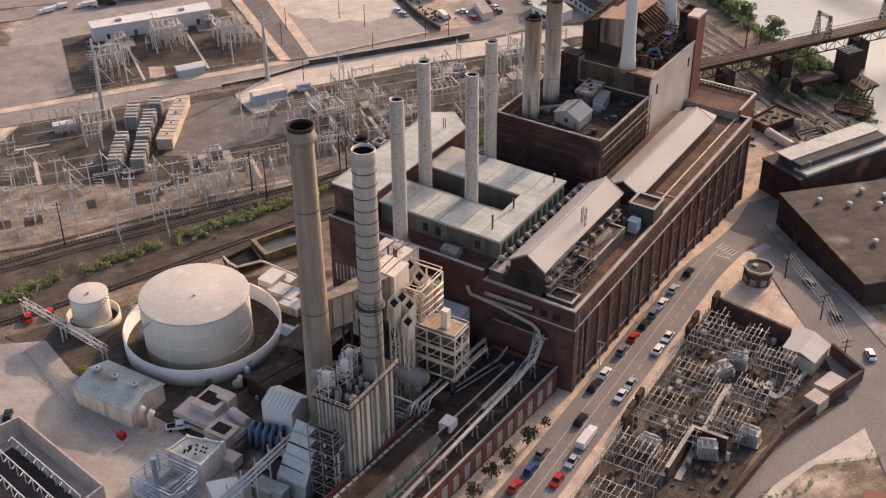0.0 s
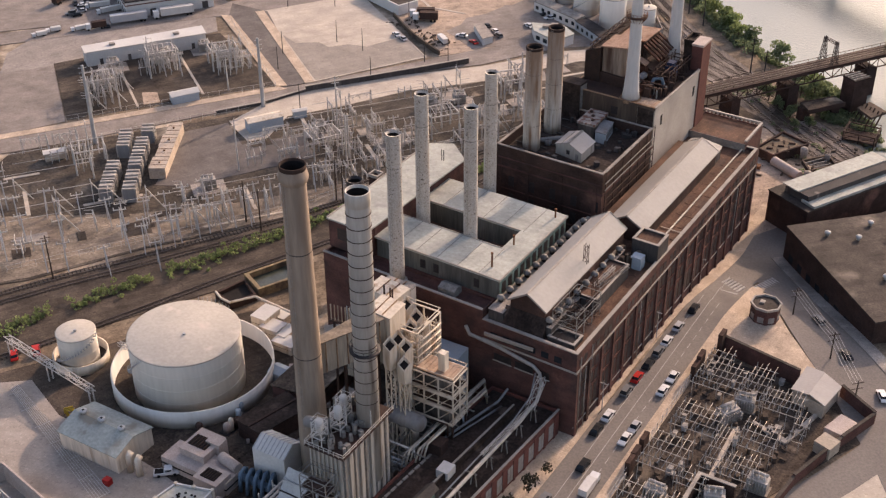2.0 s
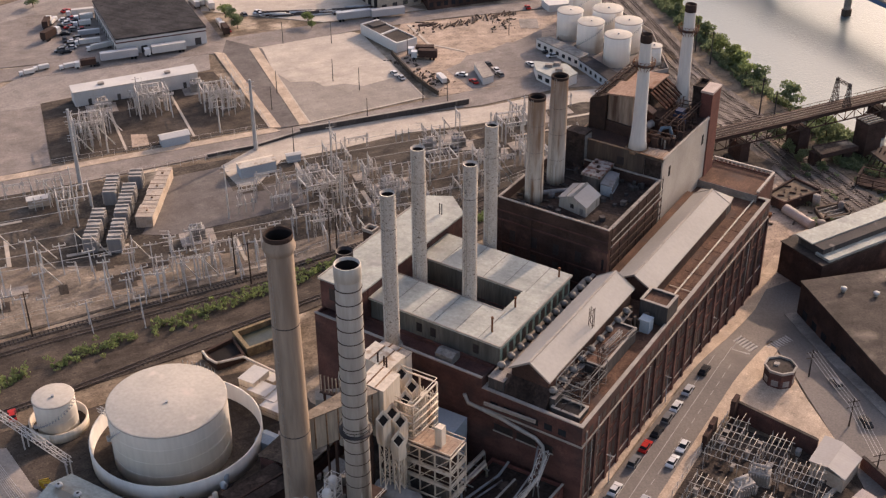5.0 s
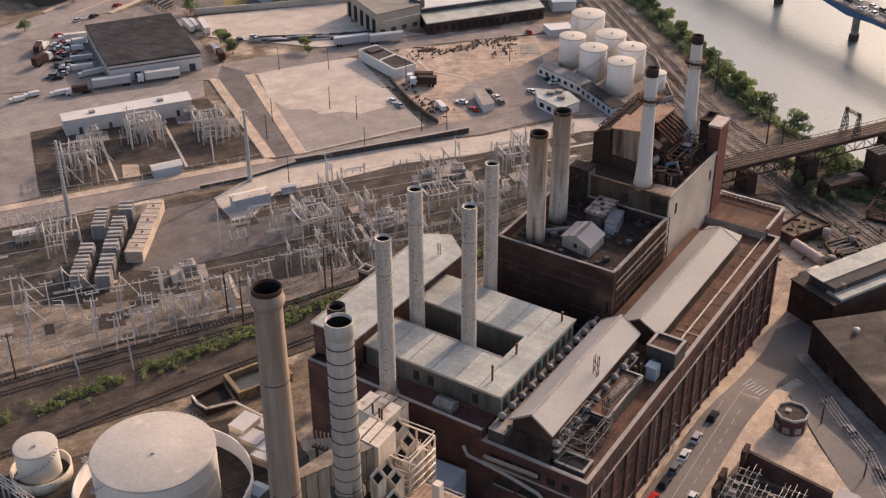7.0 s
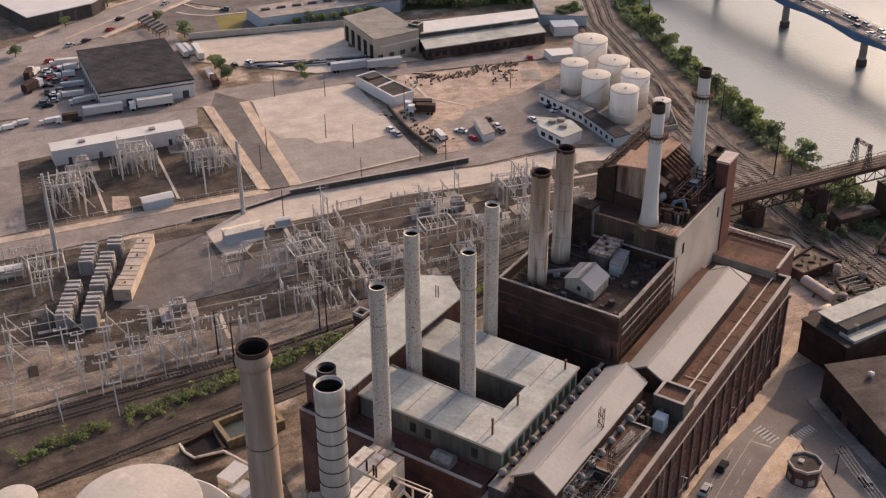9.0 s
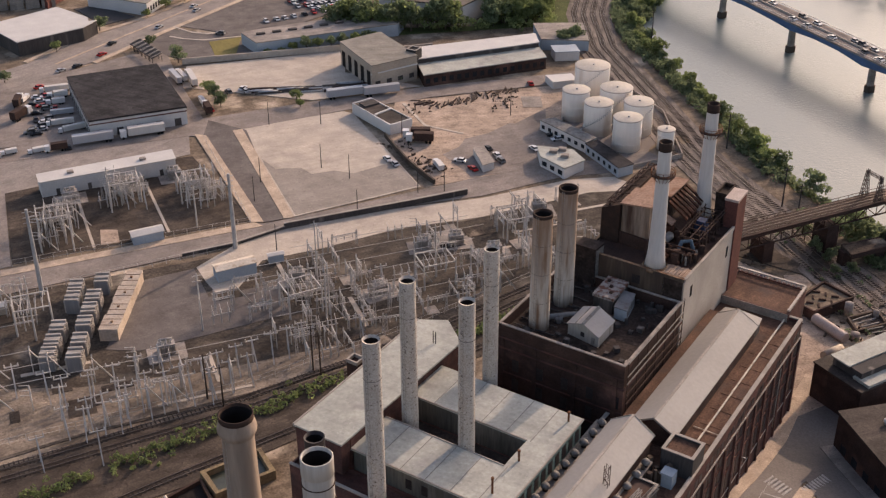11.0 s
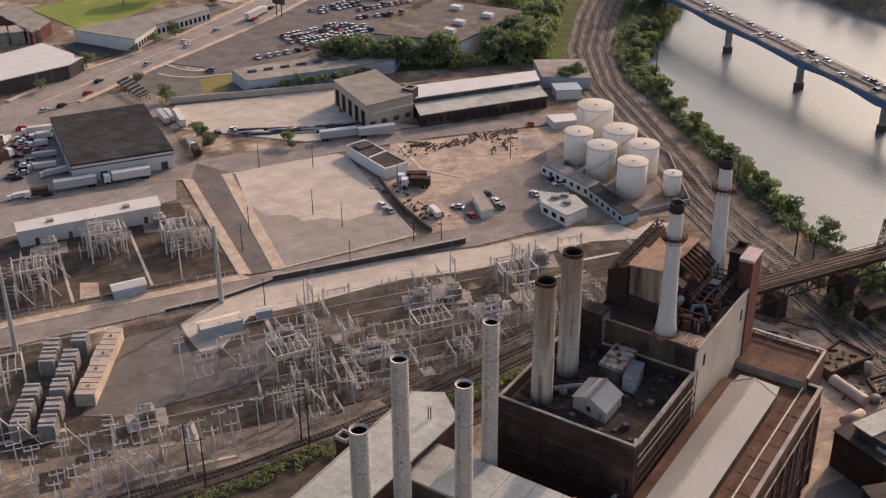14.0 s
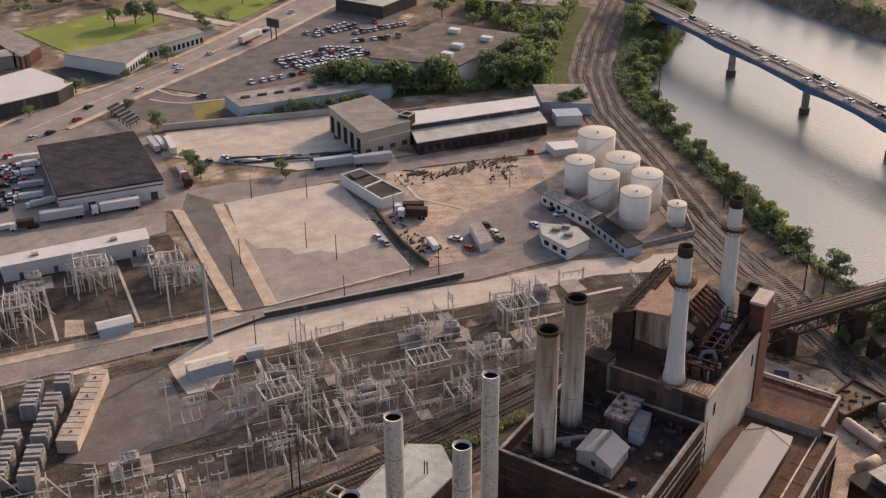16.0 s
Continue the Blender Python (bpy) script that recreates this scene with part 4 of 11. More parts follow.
def flat_block(name, x0, x1, y0, y1, z0, z1, wall, roof, label, category="building", rim=0.9, coping="stone", t_rim=0.5):
    t = thing(name, ((x0 + x1) / 2, (y0 + y1) / 2, z0), label, category)
    bm = B()
    box(bm, x0, x1, y0, y1, z0, z1)
    part("wall", bm, wall, t)
    bm = B()
    box(bm, x0 + t_rim, x1 - t_rim, y0 + t_rim, y1 - t_rim, z1 + 0.004, z1 + 0.12)
    part("roof", bm, roof, t)
    if rim:
        bm = B()
        parapet(bm, x0, x1, y0, y1, z1 + 0.002, z1 + rim, t_rim)
        part("parapet", bm, wall, t)
        bm = B()
        parapet(bm, x0 - 0.08, x1 + 0.08, y0 - 0.08, y1 + 0.08, z1 + rim + 0.003, z1 + rim + 0.18, t_rim + 0.16)
        part("coping", bm, coping, t)
    return t


flat_block("roof_penthouse", -94.6, -87.9, 245.2, 251.4, 21.8, 26.4, "wall_dark", "roof_brown", "dark penthouse with brown roof and pale rim", "penthouse", 0.6)
flat_block("roof_platform", -96.7, -91.5, 219.2, 236.5, 21.8, 25.0, "wall_dark", "roof_brown", "low brown-roofed platform with pale edge on the hall", "platform", 0.35, t_rim=0.3)
bm = B()
box(bm, -92.8, -90.2, 240.6, 243.2, 21.75, 25.0)
solid("plant_box", bm, "wall_blue", "pale blue-grey sheet-metal plant box on the roof", "plant box")

# boiler house with pale roofs round a court of chimneys
t = thing("boiler_house", (-127, 222, 0), "boiler house with pale flat roofs round a chimney court", "boiler house")
bm = B()
box(bm, -155, -111.004, 202, 241, 0, 24.2)
part("lower_wall", bm, "brick", t, "dark red brick lower walls")
bm = B()
parapet(bm, -155, -111.004, 202, 207.8, 24.204, 25.0, 0.5)
part("parapet", bm, "brick", t)
bm = B()
box(bm, -155.1, -111.2, 201.9, 202.6, 25.004, 25.25)
part("coping", bm, "stone", t)
bm = B()
box(bm, -143.4, -110.3, 208, 219.6, 24.204, 29.7)
box(bm, -143.4, -110.3, 229.2, 241, 24.204, 29.7)
box(bm, -116, -110.3, 219.6, 229.2, 24.204, 29.7)
part("upper_wall", bm, "green_grey", t, "greenish grey stained upper walls")
bm = B()
box(bm, -110.29, -110.22, 208.2, 240.8, 24.4, 29.6)
part("green_cladding", bm, "green", t, "faded green sheet cladding")
for k in range(11):
    bm = B()
    box(bm, -110.215, -110.16, 209.2 + 2.9 * k, 210.9 + 2.9 * k, 25.8, 28.6)
    part("window", bm, "glass_soot", t)
bm = B()
box(bm, -143.8, -109.9, 207.6, 219.9, 29.704, 30.1)
box(bm, -143.8, -109.9, 228.9, 241.4, 29.704, 30.1)
box(bm, -116.3, -109.9, 219.9, 228.9, 29.704, 30.1)
part("roof", bm, "roof_pale", t, "pale grey flat roofs")
for i in (1, 3, 4, 7):
    bm = B()
    box(bm, -142 + i * 3.6, -140.6 + i * 3.6, 207.9, 207.99, 26.0, 28.2)
    part("window", bm, "glass_soot", t)
bm = B()
box(bm, -142.8, -116.6, 220.1, 228.7, 24.206, 24.35)
part("court_floor", bm, "roof_tar", t)
bm = B()
for a, b in (((-143.7, 207.7), (-110, 207.7)), ((-110, 207.7), (-110, 241.3)), ((-116.2, 219.8), (-143.7, 219.8)), ((-143.7, 229), (-116.2, 229))):
    beam(bm, (*a, 30.15), (*b, 30.15), 0.25, 0.18)
part("roof_edge", bm, "stone", t)

for x, y, h in ((-114.2, 211.6, 3.4), (-114.6, 222.6, 2.2), (-112.2, 239.0, 2.0)):
    bm = B()
    ring(bm, x, y, [(30.1, 0.22), (30.1 + h, 0.22), (30.12 + h, 0.32), (30.5 + h, 0.3)], 10)
    part("vent_pipe", bm, "rust", t, "rusty roof vent pipe")
for k in range(5):
    bm = B()
    x = -138 + 5.6 * k
    box(bm, x, x + 0.12, 207.7, 219.8, 30.102, 30.16)
    part("roof_seam", bm, "zinc", t)
for k in range(5):
    bm = B()
    x = -138 + 5.6 * k
    box(bm, x, x + 0.12, 229.0, 241.3, 30.102, 30.16)
    part("roof_seam", bm, "zinc", t)
bm = B()
gable(bm, -123.6, -119.2, 203.4, 206.6, 24.3, 25.9, 26.5, "x")
part("roof_hut", bm, "zinc", t, "low pale hut on the lower roof")
t = thing("coal_bunker_wing", (-149, 228, 0), "long narrow brick wing with a pale roof beside the railway", "building")
bm = B()
box(bm, -155, -143.9, 207.9, 250, 0.0, 32.6)
part("wall", bm, "brick", t)
bm = B()
prism(bm, [(-155.4, 204.5), (-143.6, 204.5), (-142.6, 247.5), (-149.5, 253.5), (-155.4, 250)], 32.604, 33.0)
part("roof", bm, "roof_pale", t, "pale grey flat roof")
bm = B()
box(bm, -155, -143.9, 204.8, 207.6, 25.3, 32.58)
part("end_wall", bm, "brick", t)
bm = B()
box(bm, -152.5, -149.5, 204.68, 204.79, 28, 31)
part("window", bm, "glass_soot", t)
bm = B()
beam(bm, (-155.3, 204.5, 33.1), (-155.3, 250, 33.1), 0.3, 0.25)
part("gutter", bm, "stone", t)
for x, y in ((-147.5, 244), (-146.9, 244)):
    bm = B()
    ring(bm, x, y, [(33.0, 0.12), (36.0, 0.12)], 8)
    part("vent_pipe", bm, "steel_dark", t)

bm = B()
parapet(bm, -162.2, -159.2, 231.6, 234.6, 29.5, 30.3, 0.4)
part("flue_rim", bm, "stone", t, "pale rim of a square brick flue")
bm = B()
box(bm, -162.1, -159.3, 231.7, 234.5, 0, 29.5)
part("flue", bm, "brick_soot", t, "square sooty brick flue")

# block B with its cluttered roof well
t = thing("brick_block", (-122.5, 271, 0), "sooty brown brick block with a parapet round a cluttered roof", "building")
bm = B()
box(bm, -137.6, -107.6, 255.2, 285.38, -2, 33.0)
part("wall", bm, "brick_soot", t)
bm = B()
for box_ in ((-137.6, -107.6, 255.2, 255.8), (-137.6, -107.6, 284.78, 285.38), (-137.6, -137.0, 255.8, 284.78), (-108.2, -107.6, 255.8, 284.78)):
    bm = B()
    box(bm, *box_, 33.004, 35.6)
    part("parapet", bm, "brick_soot", t)
bm = B()
parapet(bm, -137.7, -107.5, 255.1, 285.37, 35.604, 35.85, 0.6)
part("coping", bm, "concrete", t)
bm = B()
box(bm, -137, -108.2, 255.8, 284.7, 33.004, 33.15)
# Dark colour partly stands for shade in the roof well.
part("roof", bm, "roof_soot_shade", t)
bm = B()
box(bm, -137.75, -107.45, 254.95, 255.19, 29.6, 30.0)
box(bm, -107.59, -107.35, 255, 286.5, 29.6, 30.0)
part("string_course", bm, "brick", t)
windows(t, "y", [(24.5, 27.5), (14.0, 18.0), (19.5, 22.5)], [(-134 + 6 * i, -132.4 + 6 * i) for i in range(5)], 255.2, "glass_soot", sill=False)
for z in (18.6, 23.4, 32.2):
    bm = B()
    box(bm, -137.7, -107.5, 255.02, 255.19, z, z + 0.3)
    part("string_course", bm, "brick", t)
for x in (-136.6, -128.5, -119.0, -109.5):
    bm = B()
    box(bm, x - 0.5, x + 0.5, 254.98, 255.19, -2, 32.1)
    part("pilaster", bm, "brick_soot", t)
# rows of pipes on brackets along the east wall
for z in (24.0, 26.2, 28.4, 31.2, 33.0, 36.3):
    bm = B()
    beam(bm, (-107.0, 255.6, z), (-107.0, 286, z), 0.2)
    part("wall_pipe", bm, "zinc" if z > 30 else "rust_dark", t)
for y in np.arange(256, 287, 5.0):
    bm = B()
    beam(bm, (-107.1, y, 22), (-107.1, y, 36.4), 0.16)
    part("bracket", bm, "rust_dark", t)

bm = B()
prism(bm, [(-111.2, 257.4), (-108.6, 257.2), (-108.6, 260), (-109.8, 261.2), (-110.4, 259.2)], 33.154, 33.17)
solid("roof_patch", bm, "concrete", "pale dusty patch of roof felt", "roof patch")
bm = B()
for i in range(46):
    x, y = random.uniform(-136, -109), random.uniform(257, 284)
    if -133.6 < x < -128.4 and 261 < y < 278 or -124.2 < x < -116 and (260 < y < 268.2 or 274 < y < 282):
        continue
    w = random.uniform(0.15, 0.7)
    box(bm, x - w, x + w, y - w, y + w, 33.15, 33.15 + random.uniform(0.3, 1.6), random.choice((0, 0, 45)))
for k in range(9):
    y = 257 + 3 * k
    beam(bm, (-136.4, y, 33.5), (-125.5 - (k % 3), y + random.uniform(-2, 2), 33.5), 0.25)
solid("roof_clutter", bm, "wall_dark", "dark pipes and small boxes on the block's roof", "clutter", "stuff")
LAY[0] = skew(1.0, 0.02, -124.5, -0.23, 1.0, 264.2)
t = thing("roof_house", (4, 4, 33), "pale grey sheet-metal gabled house on the roof", "roof house")
bm = B()
gable(bm, 0, 8.0, 0, 7.6, 33.15, 35.8, 37.4)
part("wall", bm, "steel_stained", t)
bm = B()
gable_roof(bm, 0, 8.0, 0, 7.6, 35.8, 37.4, 0.2, 0.25)
part("roof", bm, "roof_sheet", t)
for x, h in ((4.0, 37.62), (2.0, 36.86)):
    bm = B()
    beam(bm, (x, -0.2, h), (x, 7.8, h), 0.7 if x > 3 else 0.2, 0.14)
    part("ridge_vent" if x > 3 else "roof_seam", bm, "zinc", t)
bm = B()
box(bm, 3.4, 4.4, -0.07, -0.01, 34.2, 35.3)
part("louvre", bm, "glass_soot", t)
bm = B()
box(bm, 6.2, 7.1, -0.07, -0.01, 33.2, 35.1)
part("door", bm, "zinc", t)
LAY[0] = skew(1.0, -0.01, -124.3, -0.05, 1.0, 276.0)
t = thing("roof_house", (2.6, 4, 33), "weathered roof house with a rust-blotched flat top", "roof house")
bm = B()
box(bm, 0.2, 5.0, 0.2, 8.6, 33.15, 36.6)
part("wall", bm, "wall_dark", t)
bm = B()
box(bm, 0, 5.2, 0, 8.8, 36.604, 37.3)
part("roof", bm, material("rust-blotched white roof", (0.46, 0.41, 0.37), (0.30, 0.25, 0.22), 0.5, 0.85, fine=2, contrast=0.35, stain=(0.15, 0.07, 0.05), stain_scale=0.75, stain_cut=0.47), t, "white roof blotched with rust")
for x, y in ((1.2, 6.6), (3.6, 2.2), (2.6, 4.6)):
    bm = B()
    box(bm, x - 0.35, x + 0.35, y - 0.35, y + 0.35, 37.304, 37.7)
    part("roof_vent", bm, "rust_dark", t)
LAY[0] = skew(1.0, -0.16, -118.4, -0.05, 1.0, 274.8)
t = thing("ventilation_unit", (1.6, 4, 33), "tall blue-grey ventilation casing on the roof", "ventilation unit")
bm = B()
box(bm, 0, 3.0, 0, 7.4, 33.15, 36.0)
part("casing", bm, "wall_blue", t)
bm = B()
box(bm, -0.1, 3.1, -0.1, 7.5, 36.004, 36.25)
part("cover", bm, "drum_grey", t)
for k in range(5):
    bm = B()
    box(bm, 3.0, 3.08, 0.5 + 1.4 * k, 1.5 + 1.4 * k, 33.8, 35.6)
    part("louvre", bm, "drum_grey", t)
LAY[0] = HALL_PLAN
bm = B()
box(bm, -110.6, -108.6, 256.1, 257.6, 33.16, 34.2)
solid("roof_stack_base", bm, "concrete", "pale rendered box at the parapet corner", "roof box")
bm = B()
ring(bm, -128.6, 266.5, [(33.15, 0.9), (34.6, 0.9)], 16)
tube(bm, [(-131, 264.3, 34.6), (-127, 268.5, 34.6), (-124.5, 270.5, 34.6)], 0.55)
solid("duct", bm, "drum_grey", "grey round duct lying on the roof", "duct")
bm = B()
parapet(bm, -134.4, -130.6, 256.4, 258.4, 33.16, 33.7, 0.25)
solid("roof_hatch", bm, "stone", "pale rimmed roof hatch", "hatch")

# light trusses leaning and lying on the hall's south roofs
LAY[0] = SQUARE
trnd = random.Random(23)
for k, (a, b, w_, mt) in enumerate((((-100.8, 208.6, 22.0), (-97.4, 214.0, 26.8), 0.7, "zinc"), ((-98.6, 207.8, 22.0), (-96.0, 216.2, 26.0), 0.7, "zinc"), ((-100.2, 214.6, 22.4), (-93.6, 212.0, 26.4), 0.6, "rust_dark"), ((-96.6, 207.4, 22.0), (-92.8, 215.4, 25.2), 0.6, "zinc"), ((-93.4, 224.0, 24.9), (-91.2, 235.6, 25.6), 0.8, "zinc"), ((-94.8, 224.6, 24.9), (-92.8, 231.0, 27.4), 0.7, "white_warm"), ((-101.0, 218.6, 23.0), (-95.6, 219.4, 26.4), 0.6, "rust_dark"))):
    t = thing("roof_truss", a, "light steel truss leaning on the hall roof", "truss", "trusses on the hall roof")
    bm = B()
    lattice(bm, a, b, w_, 1.0, 0.11)
    part("girder", bm, mt, t)
    bm = B()
    beam(bm, (b[0], b[1], 21.9 if k not in (4, 5) else 24.8), b, 0.14)
    part("prop", bm, mt, t)
bm = B()
for k in range(40):
    x, y = trnd.uniform(-101, -93), trnd.uniform(207.5, 219)
    d_ = Vector((trnd.uniform(-1, 1), trnd.uniform(-1, 1), trnd.uniform(-0.1, 0.7))).normalized() * trnd.uniform(1.0, 3.2)
    beam(bm, (x, y, 22.2), (x + d_.x, y + d_.y, 22.3 + abs(d_.z)), 0.14)
solid("roof_pipework", bm, "zinc", "tangle of thin pipes and rods on the roof", "pipework", "stuff")

# block C: pale wall, rusted boiler tops
LAY[0] = SQUARE
t = thing("tall_block", (-119, 303, 0), "tall block with pale rendered walls and rusted open boiler tops", "building")
bm = B()
prism(bm, [(-131.4, 287.0), (-106.6, 285.4), (-105.6, 316.0), (-131.0, 318.5)], -3, 40.4)
part("wall", bm, "render", t)
bm = B()
prism(bm, [(-131.3, 286.78), (-111.6, 285.5), (-111.6, 285.65), (-131.3, 286.93)], 31, 40.4)
part("stained_face", bm, "brown_wall", t, "soot-stained brown south face")
bm = B()
prism(bm, [(-111.5, 285.5), (-106.9, 285.2), (-106.9, 285.35), (-111.5, 285.65)], 31, 40.4)
part("scorched_corner", bm, "roof_soot_shade", t, "dark scorched patch at the corner")
bm = B()
prism(bm, [(-133.2, 285.2), (-128.0, 284.9), (-127.7, 288.9), (-133.0, 289.2)], 31, 42.8)
part("annex", bm, "roof_soot_shade", t, "dark stained annex beside the chimneys")
bm = B()
prism(bm, [(-133.3, 285.1), (-127.9, 284.8), (-127.6, 289.0), (-133.1, 289.3)], 42.804, 43.0)
part("annex_roof", bm, "roof_soot_shade", t)
# Pale strip paints the sunlight on the annex's east side.
bm = B()
prism(bm, [(-127.98, 285.3), (-127.9, 285.3), (-127.62, 288.6), (-127.7, 288.6)], 34, 42.4)
part("annex_door", bm, "zinc", t, "pale strip painted as the sunlit side of the annex")
for a, b in (((-131.4, 287.0), (-106.6, 285.4)), ((-106.6, 285.4), (-105.6, 316.0)), ((-131.0, 318.5), (-131.4, 287.0))):
    bm = B()
    beam(bm, (*a, 40.8), (*b, 40.8), 0.45, 0.75)
    part("parapet", bm, "brown_wall" if a[0] < -120 else "render", t)
    bm = B()
    beam(bm, (*a, 41.26), (*b, 41.26), 0.6, 0.14)
    part("coping", bm, "rust_pale" if a[0] < -120 else "stone", t)
bm = B()
prism(bm, [(-131.0, 287.3), (-107.0, 285.8), (-106.0, 315.6), (-130.6, 318.1)], 40.404, 40.6)
part("roof", bm, "rust_dark", t, "dark rusted roof deck")
for k in range(7):
    bm = B()
    prism(bm, [(-112.6 + 0.8 * k, 286.6), (-111.95 + 0.8 * k, 286.55), (-111.8 + 0.8 * k, 290.6 + 0.25 * (k % 3)), (-112.5 + 0.8 * k, 290.6 + 0.25 * (k % 2))], 40.7, 40.95)
    part("roof_board", bm, "peach", t, "sun-bleached rusty board")
for y, z in ((289.5, 34.6), (311.0, 34.4)):
    bm = B()
    xw = -106.6 + (y - 285.4) * 0.0327
    box(bm, xw - 0.2, xw + 0.04, y, y + 1.3, z, z + 2.8)
    part("window", bm, "glass", t)
bm = B()
prism(bm, [(-119.2, 285.96), (-117.2, 285.83), (-117.2, 286.1), (-119.2, 286.2)], 36.6, 38.8)
part("window", bm, "glass_soot", t)
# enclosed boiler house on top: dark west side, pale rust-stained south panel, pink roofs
# Dark brown west side, in the same colour as the chimney mouths.
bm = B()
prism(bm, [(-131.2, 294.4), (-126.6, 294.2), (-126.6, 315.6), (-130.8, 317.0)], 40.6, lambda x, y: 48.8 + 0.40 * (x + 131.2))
part("boiler_casing", bm, "soot_brown", t, "dark brown boiler house side")
bm = B()
prism(bm, [(-126.58, 294.6), (-119.0, 293.4), (-118.4, 315.0), (-126.58, 315.6)], 40.6, 43.6)
part("boiler_base", bm, "rust_dark", t)
bm = B()
prism(bm, [(-126.4, 295.2), (-119.3, 294.2), (-119.0, 302.8), (-126.4, 303.6)], 43.6, lambda x, y: 50.6 + 0.16 * (x + 126.5))
part("boiler_casing", bm, "casing_streak", t, "pale boiler casing with rust runs")
bm = B()
prism(bm, [(-126.9, 294.7), (-118.8, 293.6), (-118.5, 303.0), (-126.9, 303.9)], lambda x, y: 50.62 + 0.16 * (x + 126.5), lambda x, y: 51.0 + 0.16 * (x + 126.5))
part("casing_roof", bm, "casing_pink", t, "pinkish rust-washed casing roof")
bm = B()
prism(bm, [(-126.5, 305.4), (-118.6, 304.6), (-118.2, 314.6), (-126.5, 315.4)], 43.6, lambda x, y: 49.4 + 0.1 * (x + 126.5))
part("boiler_casing", bm, "roof_soot_shade", t)
bm = B()
prism(bm, [(-126.8, 305.0), (-118.2, 304.2), (-117.8, 314.9), (-126.8, 315.8)], lambda x, y: 49.42 + 0.1 * (x + 126.5), lambda x, y: 49.75 + 0.1 * (x + 126.5))
part("casing_roof", bm, "casing_pink", t, "pinkish rust-washed casing roof")
bm = B()
lattice(bm, (-129.4, 294.5, 50.2), (-128.9, 318.6, 50.2), 1.3, 1.5, 0.2)
for y in (295, 300, 305, 310, 315, 318):
    beam(bm, (-129.4, y, 48.6), (-129.4, y, 50.2), 0.25)
    beam(bm, (-128.8, y, 50.4), (-126.6, y, 51.2), 0.2)
part("gutter_truss", bm, "rust_dark", t, "rusted lattice along the eaves")
# sloping ribbed roof east of the casings
for i in range(7):
    y = 303.6 + i * 1.75
    bm = B()
    v = [bm.verts.new(c) for c in ((-118.4, y, 49.6), (-113.6, y, 46.2), (-113.6, y + 0.8, 46.2), (-118.4, y + 0.8, 49.6), (-118.4, y, 49.1), (-113.6, y, 45.7), (-113.6, y + 0.8, 45.7), (-118.4, y + 0.8, 49.1))]
    for f in ((0, 1, 2, 3), (7, 6, 5, 4), (0, 4, 5, 1), (1, 5, 6, 2), (2, 6, 7, 3), (3, 7, 4, 0)):
        bm.faces.new([v[q] for q in f])
    part("rusted_girder", bm, "rust_deep", t)
bm = B()
prism(bm, [(-118.3, 303.2), (-113.4, 303.2), (-113.2, 315.6), (-118.0, 315.6)], 40.6, lambda x, y: 44.6 - 0.5 * (x + 118.3))
part("stepped_flue", bm, "rust_dark", t, "dark rusted flue casing")
for x, y, z in ((-117.3, 302.0, 45.6), (-115.4, 311.6, 45.4)):
    bm = B()
    prism(bm, [(x - 1.2, y - 1.3), (x + 1.2, y - 1.3), (x + 1.2, y + 1.3), (x - 1.2, y + 1.3)], lambda a, b: z - 0.5 * (a - x), lambda a, b: z + 0.25 - 0.5 * (a - x))
    part("hood_plate", bm, "casing_pink", t, "pinkish sloping hood plate")
    bm = B()
    box(bm, x - 1.0, x + 1.0, y - 1.1, y + 1.1, 40.6, z - 0.9)
    part("hood_box", bm, "rust_deep", t)
# open steel walks over the machines
bm = B()
for x in (-113.0, -110.6, -108.4):
    beam(bm, (x, 298, 44.6), (x + 0.4, 314.2, 44.6), 0.22)
for y in np.arange(298, 315, 2.3):
    beam(bm, (-113.2, y, 44.6), (-108.2, y, 44.6), 0.2)
    beam(bm, (-113.0, y, 40.6), (-113.0, y, 45.7), 0.18)
    beam(bm, (-108.3, y, 40.6), (-108.3, y, 45.7), 0.18)
beam(bm, (-113.0, 298, 45.7), (-112.6, 314.2, 45.7), 0.1)
beam(bm, (-108.4, 298, 45.7), (-108.0, 314.2, 45.7), 0.1)
for y in (293.0, 295.5):
    beam(bm, (-119, y, 43.4), (-108.0, y - 0.6, 43.4), 0.25)
    for x in (-117, -112.5, -108.2):
        beam(bm, (x, y - 0.3, 40.6), (x, y - 0.3, 43.4), 0.2)
part("steel_walk", bm, "rust_dark", t, "rusted open steel walkways")
bm = B()
for i in range(60):
    x, y = random.uniform(-118.5, -107.6), random.uniform(291.5, 314)
    if y > 302.5 and x < -112.8:
        continue
    s = random.uniform(0.2, 0.8)
    box(bm, x - s, x + s, y - s * 0.7, y + s * 0.7, 40.6, 40.6 + random.uniform(0.5, 3.0), random.choice((0, 0, 0, 30)))
tagged(part("plant_clutter", bm, "rust_dark", t), kind="stuff")
bm = B()
for i in range(26):
    x, y = random.uniform(-118.5, -107.6), random.uniform(291, 303)
    s = random.uniform(0.2, 0.7)
    z = random.uniform(40.7, 42.4)
    box(bm, x - s, x + s, y - s * 1.4, y + s * 1.4, 40.6, z, random.choice((0, 0, 15)))
tagged(part("rust_plate", bm, "rust_deep", t), kind="stuff")
for pts, r in (([(-112.6, 296.0, 41.6), (-112.4, 298.0, 43.2), (-110.6, 299.0, 43.4), (-109.6, 298.6, 41.2)], 0.5), ([(-116.8, 297.6, 42.4), (-116.2, 300.6, 42.6)], 1.0)):
    bm = B()
    tube(bm, pts, r, 12)
    part("vessel", bm, "blue_dull" if r < 0.8 else "drum_grey", t, "dull painted pipe bend")
